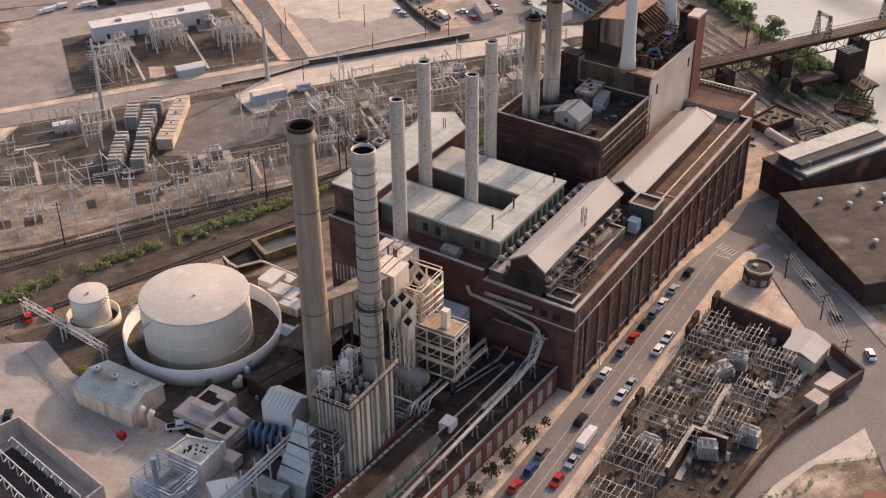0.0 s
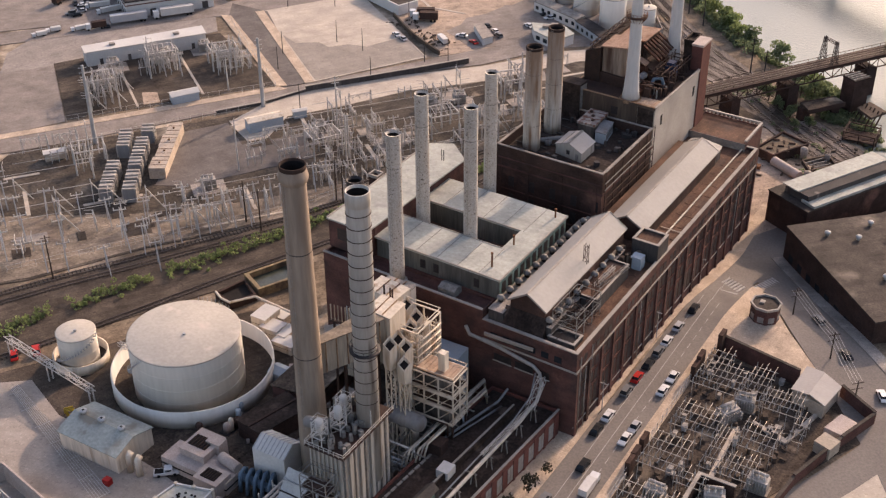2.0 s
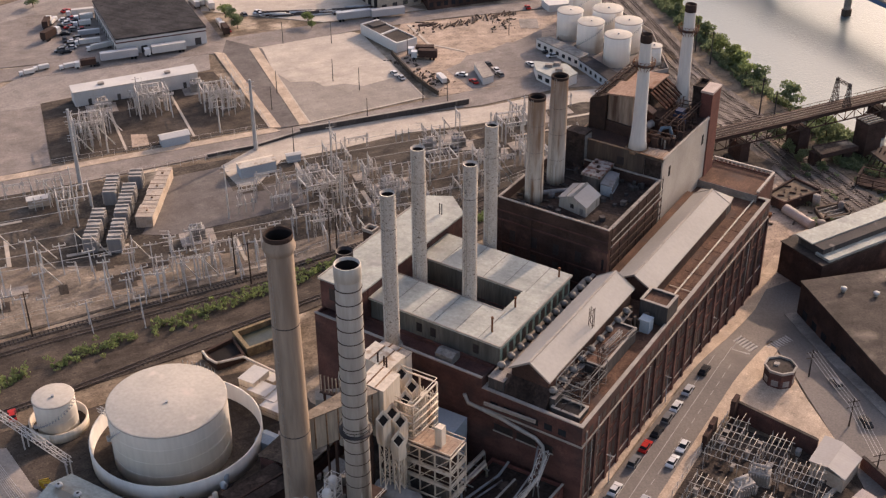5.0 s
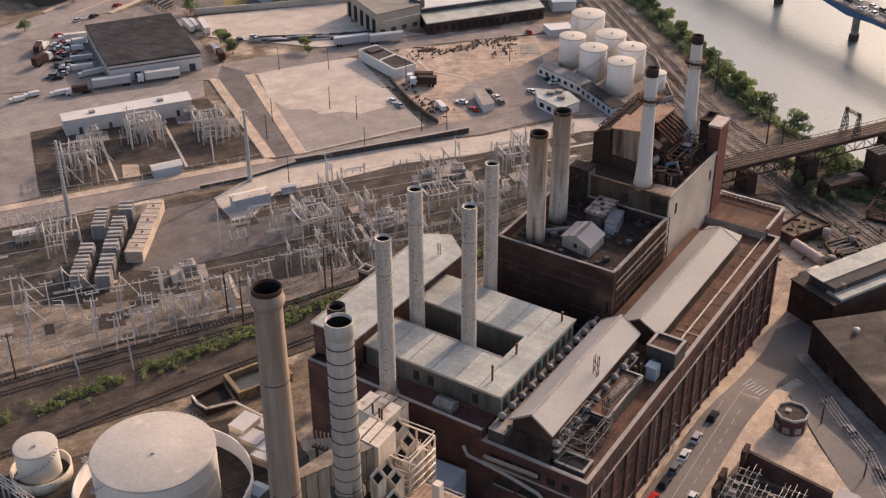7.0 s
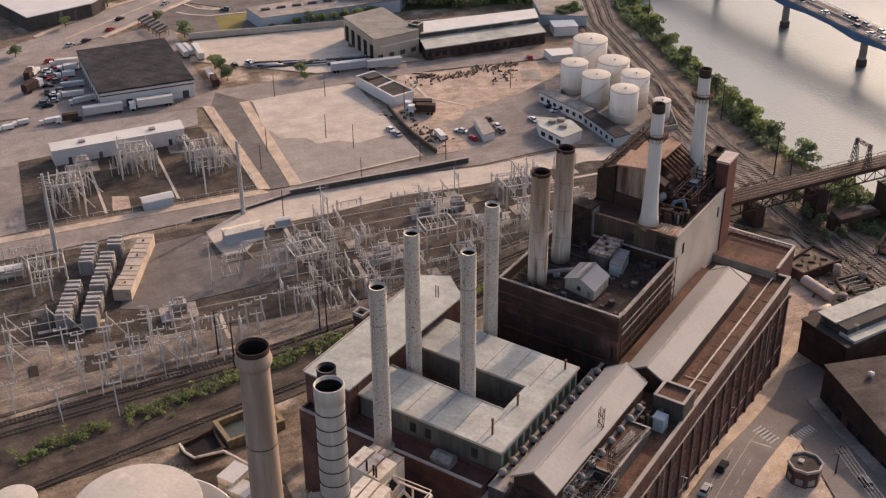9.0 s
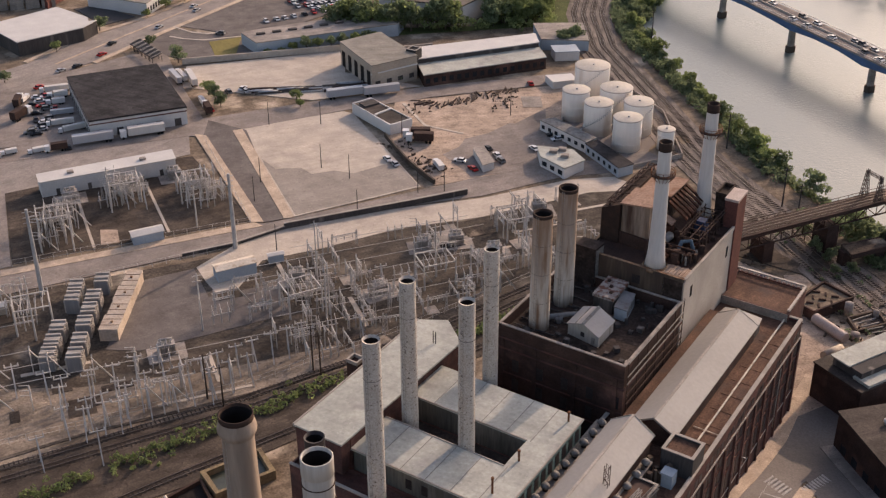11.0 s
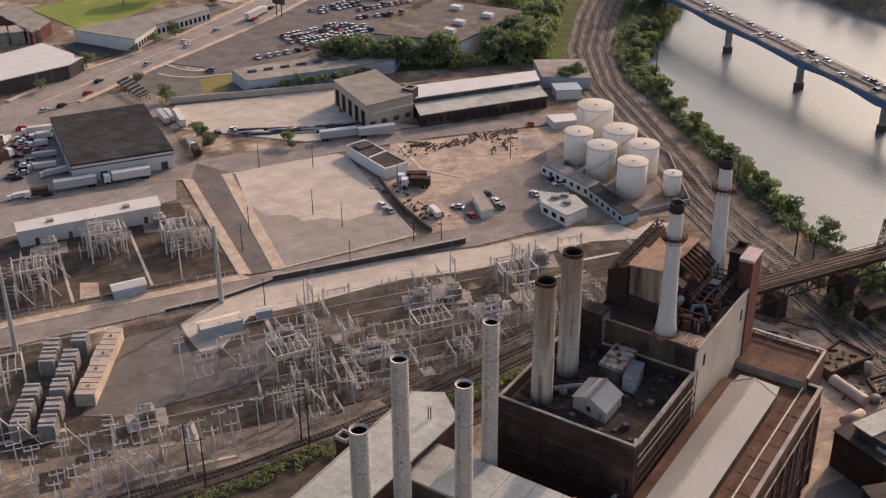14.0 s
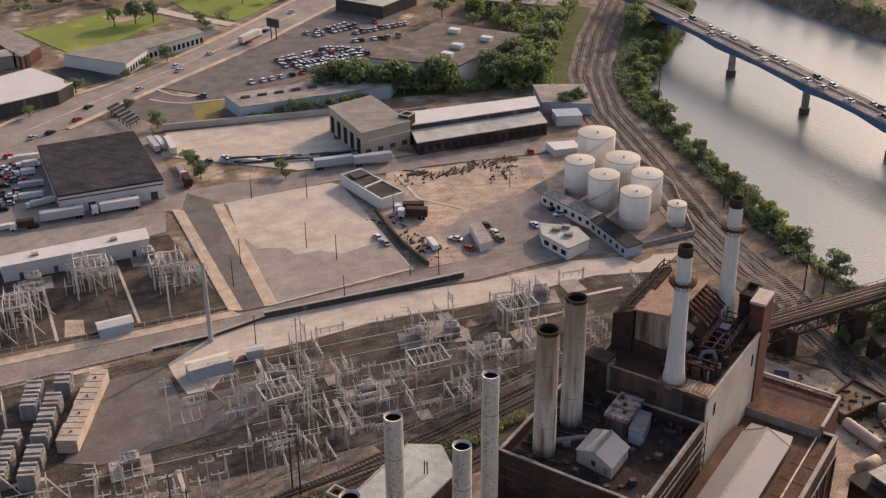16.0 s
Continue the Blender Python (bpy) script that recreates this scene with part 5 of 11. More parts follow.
for x, y in ((-109.2, 292.4), (-110.3, 293.6), (-108.2, 296.4), (-111.5, 291.8)):
    bm = B()
    ring(bm, x, y, [(40.6, 0.28), (42.6, 0.28), (42.9, 0.1)], 10)
    part("gauge_pot", bm, "zinc", t)
bm = B()
prism(bm, [(-112.4, 305.6), (-109.8, 305.6), (-109.8, 308.6), (-112.4, 308.6)], 40.6, 44.0)
prism(bm, [(-112.1, 305.9), (-110.1, 305.9), (-110.1, 308.3), (-112.1, 308.3)], 44.0, 45.1)
solid("blue_hopper", bm, "hopper_blue", "blue painted hopper among the rusted plant", "hopper")
t = thing("brick_tower", (-107, 318, -4), "tall red brick stair tower with a pale capped roof", "tower")
bm = B()
box(bm, -108.4, -105.3, 314.6, 321.0, -4, 47.6)
part("wall", bm, "brick_red", t)
bm = B()
box(bm, -111.4, -108.404, 316.4, 322.4, -4, 47.4)
part("rear_wall", bm, "roof_soot_shade", t, "dark sooty rear wall")
bm = B()
box(bm, -108.55, -105.15, 314.45, 321.1, 47.604, 48.2)
part("roof_cap", bm, "pinkish", t, "pinkish grey concrete roof cap")
bm = B()
parapet(bm, -111.5, -108.56, 316.3, 322.5, 47.404, 48.3, 0.4)
part("parapet", bm, "roof_soot_shade", t)
LAY[0] = HALL_PLAN

# row of round ventilators along the hall
def ventilator(x, y, z, r=0.9):
    t = thing("ventilator", (x, y, z), "round weathered metal roof ventilator with a domed cap", "ventilator", "ventilators along the hall roof")
    bm = B()
    ring(bm, x, y, [(z, r * 0.6), (z + 0.9, r * 0.6)], 12)
    part("neck", bm, "steel_dark", t)
    bm = B()
    ring(bm, x, y, [(z + 0.75, r * 0.7), (z + 0.9, r), (z + 1.3, r), (z + 1.7, r * 0.65), (z + 1.85, r * 0.2)], 16)
    part("cap", bm, "zinc", t)
    return t


LAY[0] = HALL_PLAN
VENT_L, VENT_R = ((-109.2, 206.9), (-108.4, 247.0)), ((-96.5, 206.0), (-96.0, 241.0))
for x0, x1, y0, y1, z in ((-110.2, -106.6, 203.2, 248.6, 25.2), (-97.2, -95.4, 204.8, 243.0, 24.6)):
    t = thing("ventilator_ledge", ((x0 + x1) / 2, (y0 + y1) / 2, 21.75), "raised grey ledge under a row of ventilators", "roof ledge")
    bm = B()
    box(bm, x0, x1, y0, y1, 21.76, z)
    part("wall", bm, "wall_dark", t)
    bm = B()
    box(bm, x0 - 0.1, x1 + 0.1, y0 - 0.1, y1 + 0.1, z + 0.004, z + 0.14)
    part("top", bm, "concrete", t)
first = ventilator(VENT_L[0][0], VENT_L[0][1], 25.3)
for k in range(1, 11):
    f = k / 10
    copy_thing(first, Matrix.Translation(HALL_PLAN @ Vector((VENT_L[0][0] + (VENT_L[1][0] - VENT_L[0][0]) * f, VENT_L[0][1] + (VENT_L[1][1] - VENT_L[0][1]) * f, 25.3))))
for k in range(9):
    f = k / 8
    copy_thing(first, Matrix.Translation(HALL_PLAN @ Vector((VENT_R[0][0] + (VENT_R[1][0] - VENT_R[0][0]) * f, VENT_R[0][1] + (VENT_R[1][1] - VENT_R[0][1]) * f, 24.7))))

LAY[0] = SQUARE

# ---- chimneys ----
def chimney(name, x, y, z0, z1, r0, r1, mat, label, bands=(), rim=None, dark_top=0.0, inner="soot", flange=None, bore=None):
    t = thing(name, (x, y, z0), label, "chimney")
    bm = B()
    lv = [(z0 + (z1 - dark_top - z0) * k / 8, r0 + (r1 - r0) * k / 8) for k in range(9)]
    ring(bm, x, y, lv, 28, cap=False)
    part("shaft", bm, mat, t)
    bm = B()
    zt = z1 - dark_top
    out = r1 if rim is None else rim
    ring(bm, x, y, [(zt, r1 + 0.02), (zt + 0.02, out), (z1, out), (z1 + 0.02, bore or r1 * 0.86), (z1 - 4.5, bore or r1 * 0.84)], 28, cap=True, floor=False)
    part("mouth", bm, "soot_brown" if dark_top else mat, t, "scorched dark mouth")
    bm = B()
    ring(bm, x, y, [(z1 - 4.4, (bore or r1 * 0.845) - 0.02), (z1 - 0.5, (bore or r1 * 0.845) - 0.02)], 28, cap=False, floor=False)
    part("lining", bm, inner, t)
    for z, dr, h in bands:
        bm = B()
        r = r0 + (r1 - r0) * (z - z0) / (z1 - z0) + dr
        ring(bm, x, y, [(z, r - 0.02), (z + 0.02, r), (z + h - 0.02, r), (z + h, r - 0.02)], 28)
        part("band", bm, "steel_dark" if h < 0.5 else "soot_brown", t)
    if flange:
        bm = B()
        ring(bm, x, y, [(z0, flange), (z0 + 0.8, flange), (z0 + 1.1, r0)], 24)
        part("foot", bm, "concrete", t)
    return t


def ladder(t, x, y, z0, z1, r):
    bm = B()
    for dx in (-0.25, 0.25):
        beam(bm, (x + dx, y - r - 0.25, z0), (x + dx, y - r - 0.25, z1), 0.05)
    for z in np.arange(z0, z1, 1.2):
        beam(bm, (x - 0.25, y - r - 0.25, z), (x + 0.25, y - r - 0.25, z), 0.06)
    part("ladder", bm, "concrete", t)


for x, y, z0, z1, r, mt in ((-134.7, 204.6, 24.2, 62.2, 1.62, "chimney_white"), (-140.5, 225.4, 24.3, 61.8, 1.6, "chimney_white"), (-126.3, 223.4, 24.3, 62.6, 1.55, "chimney_white"), (-133.4, 245.6, 0, 60.8, 1.55, "chimney_white")):
    t = chimney("chimney", x, y, z0, z1, r + 0.12, r, mt, "tall slim white chimney with flaking rust-spotted paint", [(z1 - 8.0, 0.03, 0.1)], flange=r + 0.7)
    ladder(t, x, y, z0, z1, r)
for x, y, z0, z1 in ((-131.2, 263.6, 33.1, 61.2), (-131.0, 275.2, 33.1, 62.2)):
    t = chimney("chimney", x, y, z0, z1, 2.25, 2.1, "chimney_rust", "stout cream chimney scorched brown towards its mouth", [(z0 + 7.0 * k, 0.02, 0.06) for k in range(1, 4)], dark_top=0.7, rim=2.14)
    ladder(t, x, y, z0, z1, 2.2)
for x, y, z1, zr in ((-114.9, 288.5, 71.4, 63.6), (-114.2, 316.0, 70.4, 63.4)):
    t = thing("chimney", (x, y, 39), "tapered white steel chimney with a ring platform", "chimney")
    bm = B()
    ring(bm, x, y, [(40.4, 2.5), (43.5, 2.05), (48, 1.75), (55, 1.6), (z1 - 2.0, 1.42)], 28, cap=False)
    part("shaft", bm, "chimney_clean", t)
    bm = B()
    ring(bm, x, y, [(40.4, 2.9), (40.9, 2.95), (41.4, 2.62)], 28, cap=False)
    part("foot", bm, "rust_pale", t, "rust-stained chimney foot")
    bm = B()
    ring(bm, x, y, [(z1 - 2.0, 1.47), (z1, 1.47), (z1 + 0.02, 1.25), (z1 - 4, 1.2)], 28, floor=False)
    part("mouth", bm, "soot_brown", t)
    bm = B()
    ring(bm, x, y, [(zr, 1.7), (zr + 0.01, 2.7), (zr + 0.15, 2.7), (zr + 0.16, 1.7)], 24)
    part("platform", bm, "rust_dark", t)
    bm = B()
    for k in range(16):
        a = 2 * math.pi * k / 16
        b = 2 * math.pi * (k + 1) / 16
        p, q = (x + 2.65 * math.cos(a), y + 2.65 * math.sin(a)), (x + 2.65 * math.cos(b), y + 2.65 * math.sin(b))
        beam(bm, (*p, zr), (*p, zr + 1.2), 0.09)
        for h in (0.6, 1.2):
            beam(bm, (*p, zr + h), (*q, zr + h), 0.08)
        beam(bm, (x + 1.6 * math.cos(a), y + 1.6 * math.sin(a), zr - 1.4), (*p, zr), 0.1)
    part("railing", bm, "rust", t, "rusty ring railing")
t = chimney("chimney", -128.4, 162.2, 0, 76.2, 3.15, 2.3, "chimney_tan", "tall tan concrete chimney with a flared stained crown", [(34, 0.03, 0.2), (58, 0.03, 0.2)], rim=2.5, dark_top=1.2, bore=2.32)
bm = B()
ring(bm, -128.4, 162.2, [(72.6, 2.4), (73.4, 2.8), (74.0, 2.85), (74.7, 2.65), (75.4, 2.52)], 28, cap=False, floor=False)
part("crown", bm, "chimney_tan", t, "flared stained crown")
ladder(t, -128.4, 162.2, 1, 73, 2.7)
t = thing("steel_stack", (-113.2, 160.5, 0), "banded galvanised steel stack with a blackened mouth", "chimney")
bm = B()
ring(bm, -113.2, 160.5, [(10, 2.3), (73.2, 2.2)], 32, cap=False)
part("shaft", bm, "steel_bright", t)
bm = B()
ring(bm, -113.2, 160.5, [(73.2, 2.2), (73.3, 2.28), (75.9, 2.28), (76.0, 2.2), (76.02, 2.05), (71, 2.0)], 32, floor=False)
part("mouth", bm, "steel_stained", t)
bm = B()
ring(bm, -113.2, 160.5, [(71.1, 1.99), (75.4, 1.99)], 32, cap=False, floor=False)
part("lining", bm, "soot", t)
for z in np.arange(30, 72, 2.6):
    bm = B()
    ring(bm, -113.2, 160.5, [(z, 2.2), (z + 0.02, 2.33), (z + 0.12, 2.33), (z + 0.14, 2.2)], 32)
    part("band", bm, "rust_dark", t)
bm = B()
ring(bm, -113.2, 160.5, [(41.6, 2.3), (41.61, 3.0), (41.8, 3.0), (41.81, 2.3)], 24)
part("platform", bm, "steel_dark", t, "dark ring platform")
for k in range(12):
    a, b = 2 * math.pi * k / 12, 2 * math.pi * (k + 1) / 12
    p, q = (-113.2 + 2.95 * math.cos(a), 160.5 + 2.95 * math.sin(a)), (-113.2 + 2.95 * math.cos(b), 160.5 + 2.95 * math.sin(b))
    bm = B()
    beam(bm, (*p, 41.8), (*p, 42.9), 0.08)
    beam(bm, (*p, 42.9), (*q, 42.9), 0.08)
    part("rail_post", bm, "steel_dark", t)
t = chimney("steel_stack", -116.4, 164.3, 0, 75.4, 1.55, 1.45, "steel_dark", "slimmer dark steel stack behind a larger one", [(60, 0.05, 0.2), (66, 0.05, 0.2)])

# ---- oil tanks ----
def tank(name, x, y, r, h, mat, label, z0=0.0, stair=True, group=""):
    t = thing(name, (x, y, z0), label, "storage tank", group)
    bm = B()
    ring(bm, x, y, [(z0, r), (z0 + h, r)], 48, cap=False)
    part("shell", bm, mat, t)
    bm = B()
    ring(bm, x, y, [(z0 + h - 0.25, r + 0.01), (z0 + h - 0.2, r + 0.14), (z0 + h + 0.05, r + 0.14), (z0 + h + 0.12, r - 0.1), (z0 + h + 0.12 + r * 0.05, 0.3)], 48, floor=False)
    part("roof", bm, "tank_white", t)
    for k in range(1, 4):
        bm = B()
        z = z0 + h * k / 4
        ring(bm, x, y, [(z, r + 0.005), (z + 0.01, r + 0.05), (z + 0.09, r + 0.05), (z + 0.1, r + 0.005)], 48, cap=False, floor=False)
        part("seam", bm, mat, t)
    if stair:
        bm = B()
        for k in range(24):
            a = radians(200 + k * 3.0 * 12 / max(r, 4))
            z = z0 + h * k / 24
            beam(bm, (x + (r + 0.1) * math.cos(a), y + (r + 0.1) * math.sin(a), z + 0.3), (x + (r + 0.9) * math.cos(a), y + (r + 0.9) * math.sin(a), z + 0.3), 0.3, 0.08)
            beam(bm, (x + (r + 0.9) * math.cos(a), y + (r + 0.9) * math.sin(a), z + 0.3), (x + (r + 0.9) * math.cos(a), y + (r + 0.9) * math.sin(a), z + 1.4), 0.06)
        part("stair", bm, "steel", t)
    bm = B()
    ring(bm, x + r * 0.1, y - r * 0.1, [(z0 + h + r * 0.02, 0.35), (z0 + h + 0.7 + r * 0.03, 0.35)], 10)
    part("hatch", bm, "steel", t)
    return t


def dike(x, y, r, h, mat, label):
    t = thing("containment_wall", (x, y, 0), label, "containment wall")
    bm = B()
    ring(bm, x, y, [(0, r), (h, r), (h + 0.01, r - 0.35), (0.2, r - 0.36), (0.19, 0.5)], 64)
    part("wall", bm, mat, t)
    bm = B()
    ring(bm, x, y, [(0.2, r - 0.4), (0.26, r - 0.45)], 64)
    part("floor", bm, "gravel_dark", t, "dark oily floor")
    return t


dike(-174.5, 176.6, 19.0, 4.6, "white_raised", "low white painted steel containment ring round a tank")
t = tank("oil_tank", -174.0, 174.6, 12.9, 14.4, "white_raised", "large white cylindrical oil tank with a flat roof")
bm = B()
lattice(bm, (-194, 172.5, 5.2), (-186, 172, 5.2), 0.9, 1.4, 0.1)
for x in (-193, -187):
    beam(bm, (x, 172.3, 0.2), (x, 172.3, 5.2), 0.18)
part("walkway", bm, "steel", t)
for k in range(9):
    bm = B()
    a = radians(75 + k * 5)
    beam(bm, (-174 + 12.7 * math.cos(a), 174.6 + 12.7 * math.sin(a), 14.5), (-174 + 12.7 * math.cos(a), 174.6 + 12.7 * math.sin(a), 15.7), 0.08)
    part("railing_post", bm, "steel", t)
dike(-202.4, 167.8, 6.6, 2.6, "white_warm", "small white containment ring")
tank("oil_tank", -202.0, 167.2, 4.6, 9.2, "white_raised", "small white cylindrical oil tank")


# ---- street side: low brick building, walled switchyard, kiosk, warehouses ----
LAY[0] = SHOP_PLAN
t = thing("low_brick_building", (-98, 152, 0), "low red brick workshop with tall pale window panels", "workshop")
bm = B()
box(bm, -110.6, -90, 96, 201.6, 0, 6.0)
part("wall", bm, "brick_red", t)
bm = B()
box(bm, -110.1, -90.5, 96.5, 201.1, 6.004, 6.2)
# Dark colour partly stands for the hall's shade on this roof.
part("roof", bm, "roof_soot_shade", t)
bm = B()
parapet(bm, -110.6, -90, 96, 201.6, 6.21, 6.9, 0.45)
part("parapet", bm, "brick_red", t)
bm = B()
box(bm, -90.55, -89.9, 95.9, 201.7, 6.904, 7.1)
part("coping", bm, "stone", t)
for i in range(24):
    y = 103 + i * 4.1
    bm = B()
    box(bm, -90.05, -89.93, y, y + 2.1, 0.9, 4.9)
    w = part("window", bm, "window_pale", t, "tall pale window panel")
    bm = B()
    box(bm, -89.93, -89.86, y + 1.0, y + 1.1, 0.9, 4.9)
    part("mullion", bm, "stone", w)
for i in range(25):
    bm = B()
    y = 100.9 + i * 4.1
    box(bm, -89.999, -89.75, y, y + 0.7, 0, 6.0)
    part("pilaster", bm, "brick_red", t)
for i in range(34):
    bm = B()
    box(bm, -109.4 + 0.02 * i, -108.8 + 0.02 * i, 108 + i * 2.0, 109.5 + i * 2.0, 6.2, 6.5)
    part("roof_light", bm, "stone", t, "pale rooflight frame")
bm = B()
gable(bm, -101.5, -97.9, 100, 166, 6.2, 8.0, 9.2)
part("monitor", bm, "wall_dark", t, "dark glazed roof monitor")
for i in range(22):
    bm = B()
    box(bm, -97.89, -97.8, 101 + i * 2.9, 103.3 + i * 2.9, 6.7, 7.9)
    part("monitor_pane", bm, "green", t)

# pipe bridge above that roof
LAY[0] = SQUARE
t = thing("pipe_bridge", (-97.5, 150, 6), "long pale pipe bridge on trestles over a dark roof", "pipe bridge")
bridge_x = lambda y: -96.0 + 0.052 * (y - 174)
bm = B()
tube(bm, [(bridge_x(98), 98, 10.0), (bridge_x(174), 174, 10.0), (bridge_x(190), 190, 10.1), (-94.8, 197.6, 11), (-95.4, 200.6, 13), (-96.4, 201.6, 15), (-98.2, 202.0, 16), (-107, 203.0, 17), (-115, 203.4, 17.6), (-116, 203.4, 19.6)], 0.42)
part("pipe", bm, "steel_stained", t)
bm = B()
tube(bm, [(bridge_x(98) - 1.3, 98, 10.3), (bridge_x(190) - 1.3, 190, 10.3), (-96.3, 197.4, 11.5), (-97, 200.8, 15.4)], 0.2, 6)
part("pipe", bm, "drum_grey", t)
for y in np.arange(100, 199, 6.0):
    bm = B()
    x = bridge_x(y)
    beam(bm, (x - 0.6, y, 6.2), (x - 0.3, y, 9.6), 0.2)
    beam(bm, (x + 0.8, y, 6.2), (x + 0.4, y, 9.6), 0.2)
    beam(bm, (x - 1.9, y, 9.45), (x + 0.9, y, 9.45), 0.22)
    part("trestle_leg", bm, "zinc", t)
bm = B()
lattice(bm, (-94.6, 194, 11.5), (-95.2, 200.6, 15.0), 1.6, 1.3, 0.1)
lattice(bm, (bridge_x(176) - 0.6, 176, 11.2), (-94.7, 194, 11.4), 0.6, 1.5, 0.06)
part("trestle", bm, "lattice", t)
bm = B()
prism(bm, [(-103.4, 158), (-102.8, 158), (-99.6, 197), (-100.2, 197)], 6.2, 7.9)
part("duct_wall", bm, "roof_soot_shade", t, "low dark duct along the roof")
bm = B()
prism(bm, [(-103.5, 158), (-103.1, 158), (-99.9, 197), (-100.3, 197)], 7.904, 8.1)
part("duct_cap", bm, "stone", t)
bm = B()
box(bm, -104.0, -101.2, 170.4, 173.6, 6.2, 8.2)
solid("roof_box", bm, "wall_white", "white plant box on the workshop roof", "plant box")

# octagonal kiosk
kx, ky, kz = -66.2, 267.8, ground_z(-66.2, 267.8)
t = thing("kiosk", (kx, ky, kz), "octagonal red brick kiosk with a flat roof and pale rim", "kiosk")
oct8 = lambda r: [(kx + r * math.cos(radians(22.5 + 45 * i)), ky + r * math.sin(radians(22.5 + 45 * i))) for i in range(8)]
bm = B()
prism(bm, oct8(3.7), kz - 0.5, 4.2)
part("wall", bm, "brick", t)
bm = B()
prism(bm, oct8(3.45), 4.204, 4.32)
part("roof", bm, "roof_tar", t)
bm = B()
o, i_ = oct8(3.95), oct8(3.5)
ring_o, ring_i = [bm.verts.new((*p, 4.8)) for p in o], [bm.verts.new((*p, 4.8)) for p in i_]
low_o, low_i = [bm.verts.new((*p, 4.204)) for p in o], [bm.verts.new((*p, 4.204)) for p in i_]
for k in range(8):
    j = (k + 1) % 8
    for f in ((ring_o[k], ring_o[j], ring_i[j], ring_i[k]), (low_o[j], low_o[k], low_i[k], low_i[j]), (low_o[k], low_o[j], ring_o[j], ring_o[k]), (low_i[j], low_i[k], ring_i[k], ring_i[j])):
        bm.faces.new(f)
part("coping", bm, "stone", t)
bm = B()
box(bm, kx - 1.6, kx - 0.4, ky - 0.4, ky + 0.8, 4.33, 4.7)
part("roof_hatch", bm, "stone", t)
for k in range(8):
    a = radians(45 * k)
    bm = B()
    c = Vector((kx + 3.44 * math.cos(a), ky + 3.44 * math.sin(a), 0))
    s = Vector((-math.sin(a), math.cos(a), 0))
    n_ = Vector((math.cos(a), math.sin(a), 0))
    prism(bm, [tuple((c + s * 0.8)[:2]), tuple((c - s * 0.8)[:2]), tuple((c - s * 0.8 + n_ * 0.06)[:2]), tuple((c + s * 0.8 + n_ * 0.06)[:2])], 0.6, 2.2)
    part("window", bm, "window_pale", t)

# walled switchyard
t = thing("yard_wall", (-62, 248, 0), "dark brick perimeter wall of the switchyard", "wall")
for a, b, h in (((-71.0, 249.4), (-50.6, 245.2), 4.6), ((-41, 246.5), (-32, 240.5), 3.2), ((-32, 240.5), (-36.2, 229), 3.0), ((-36.2, 229), (-41.5, 212), 2.8), ((-41.5, 212), (-47, 170), 2.4)):
    a3, b3 = Vector((*a, 0)), Vector((*b, 0))
    n_ = (b3 - a3).normalized().cross(Vector((0, 0, 1))) * 0.3
    bm = B()
    prism(bm, [tuple((a3 + n_)[:2]), tuple((b3 + n_)[:2]), tuple((b3 - n_)[:2]), tuple((a3 - n_)[:2])], -1.5, h)
    part("wall", bm, "brick", t)
    bm = B()
    n2 = n_ * 1.3
    prism(bm, [tuple((a3 + n2)[:2]), tuple((b3 + n2)[:2]), tuple((b3 - n2)[:2]), tuple((a3 - n2)[:2])], h + 0.003, h + 0.18)
    part("coping", bm, "roof_tar", t)
for x, y, h in ((-70.6, 248.0, 6.4), (-72.6, 239.5, 5.0), (-72.6, 236.0, 4.2), (-73, 206.5, 4.0), (-73, 202.0, 3.6), (-72.8, 198.5, 3.6)):
    bm = B()
    box(bm, x - 0.5, x + 0.6, y - 1.6, y + 1.6, 0, h)
    part("pier", bm, "brick_soot", t)


def fence(pts, h, label, posts=3.0):
    t = thing("fence", (*pts[0], ground_z(*pts[0])), label, "fence")
    for a, b in zip(pts, pts[1:]):
        a3, b3 = Vector((*a, ground_z(*a))), Vector((*b, ground_z(*b)))
        n = max(1, round((b3 - a3).length / posts))
        for i in range(n):
            p = a3.lerp(b3, i / n)
            bm = B()
            beam(bm, p, p + Vector((0, 0, h)), 0.09)
            part("post", bm, "lattice", t)
        for z in (h * 0.4, h):
            bm = B()
            beam(bm, a3 + Vector((0, 0, z)), b3 + Vector((0, 0, z)), 0.06)
            part("rail", bm, "lattice", t)
    return t


fence([(-72.8, 234), (-72.8, 208)], 2.4, "grey steel fence along the switchyard pavement")
fence([(-72.8, 197), (-72.8, 150)], 2.4, "grey steel fence beside the pavement")
t = thing("shed", (-45.3, 241.5, 0), "pale-roofed sheet-metal shed in the switchyard", "shed")
bm = B()
pts = [(-49.5, 248), (-41.2, 244.5), (-42.4, 236.2), (-50.2, 238.8)]
prism(bm, pts, -0.5, 3.6)
part("wall", bm, "wall_beige", t)
bm = B()
prism(bm, [(-49.9, 248.4), (-45.4, 246.8), (-46.3, 237.1), (-50.6, 238.5)], lambda x, y: 3.62 + 0.22 * (x + 50.6), lambda x, y: 3.85 + 0.22 * (x + 50.6))
prism(bm, [(-45.38, 246.8), (-40.8, 244.9), (-42.1, 235.7), (-46.28, 237.1)], lambda x, y: 4.75 - 0.2 * (x + 46), lambda x, y: 4.98 - 0.2 * (x + 46))
part("roof", bm, "roof_sheet", t, "pale sheet roof")
bm = B()
prism(bm, [(-40.5, 230.5), (-36.6, 229.8), (-34.6, 235.6), (-38.5, 237.0)], -1, 2.6)
solid("store_room", bm, "pinkish", "roofless pinkish store room", "store room")
bm = B()
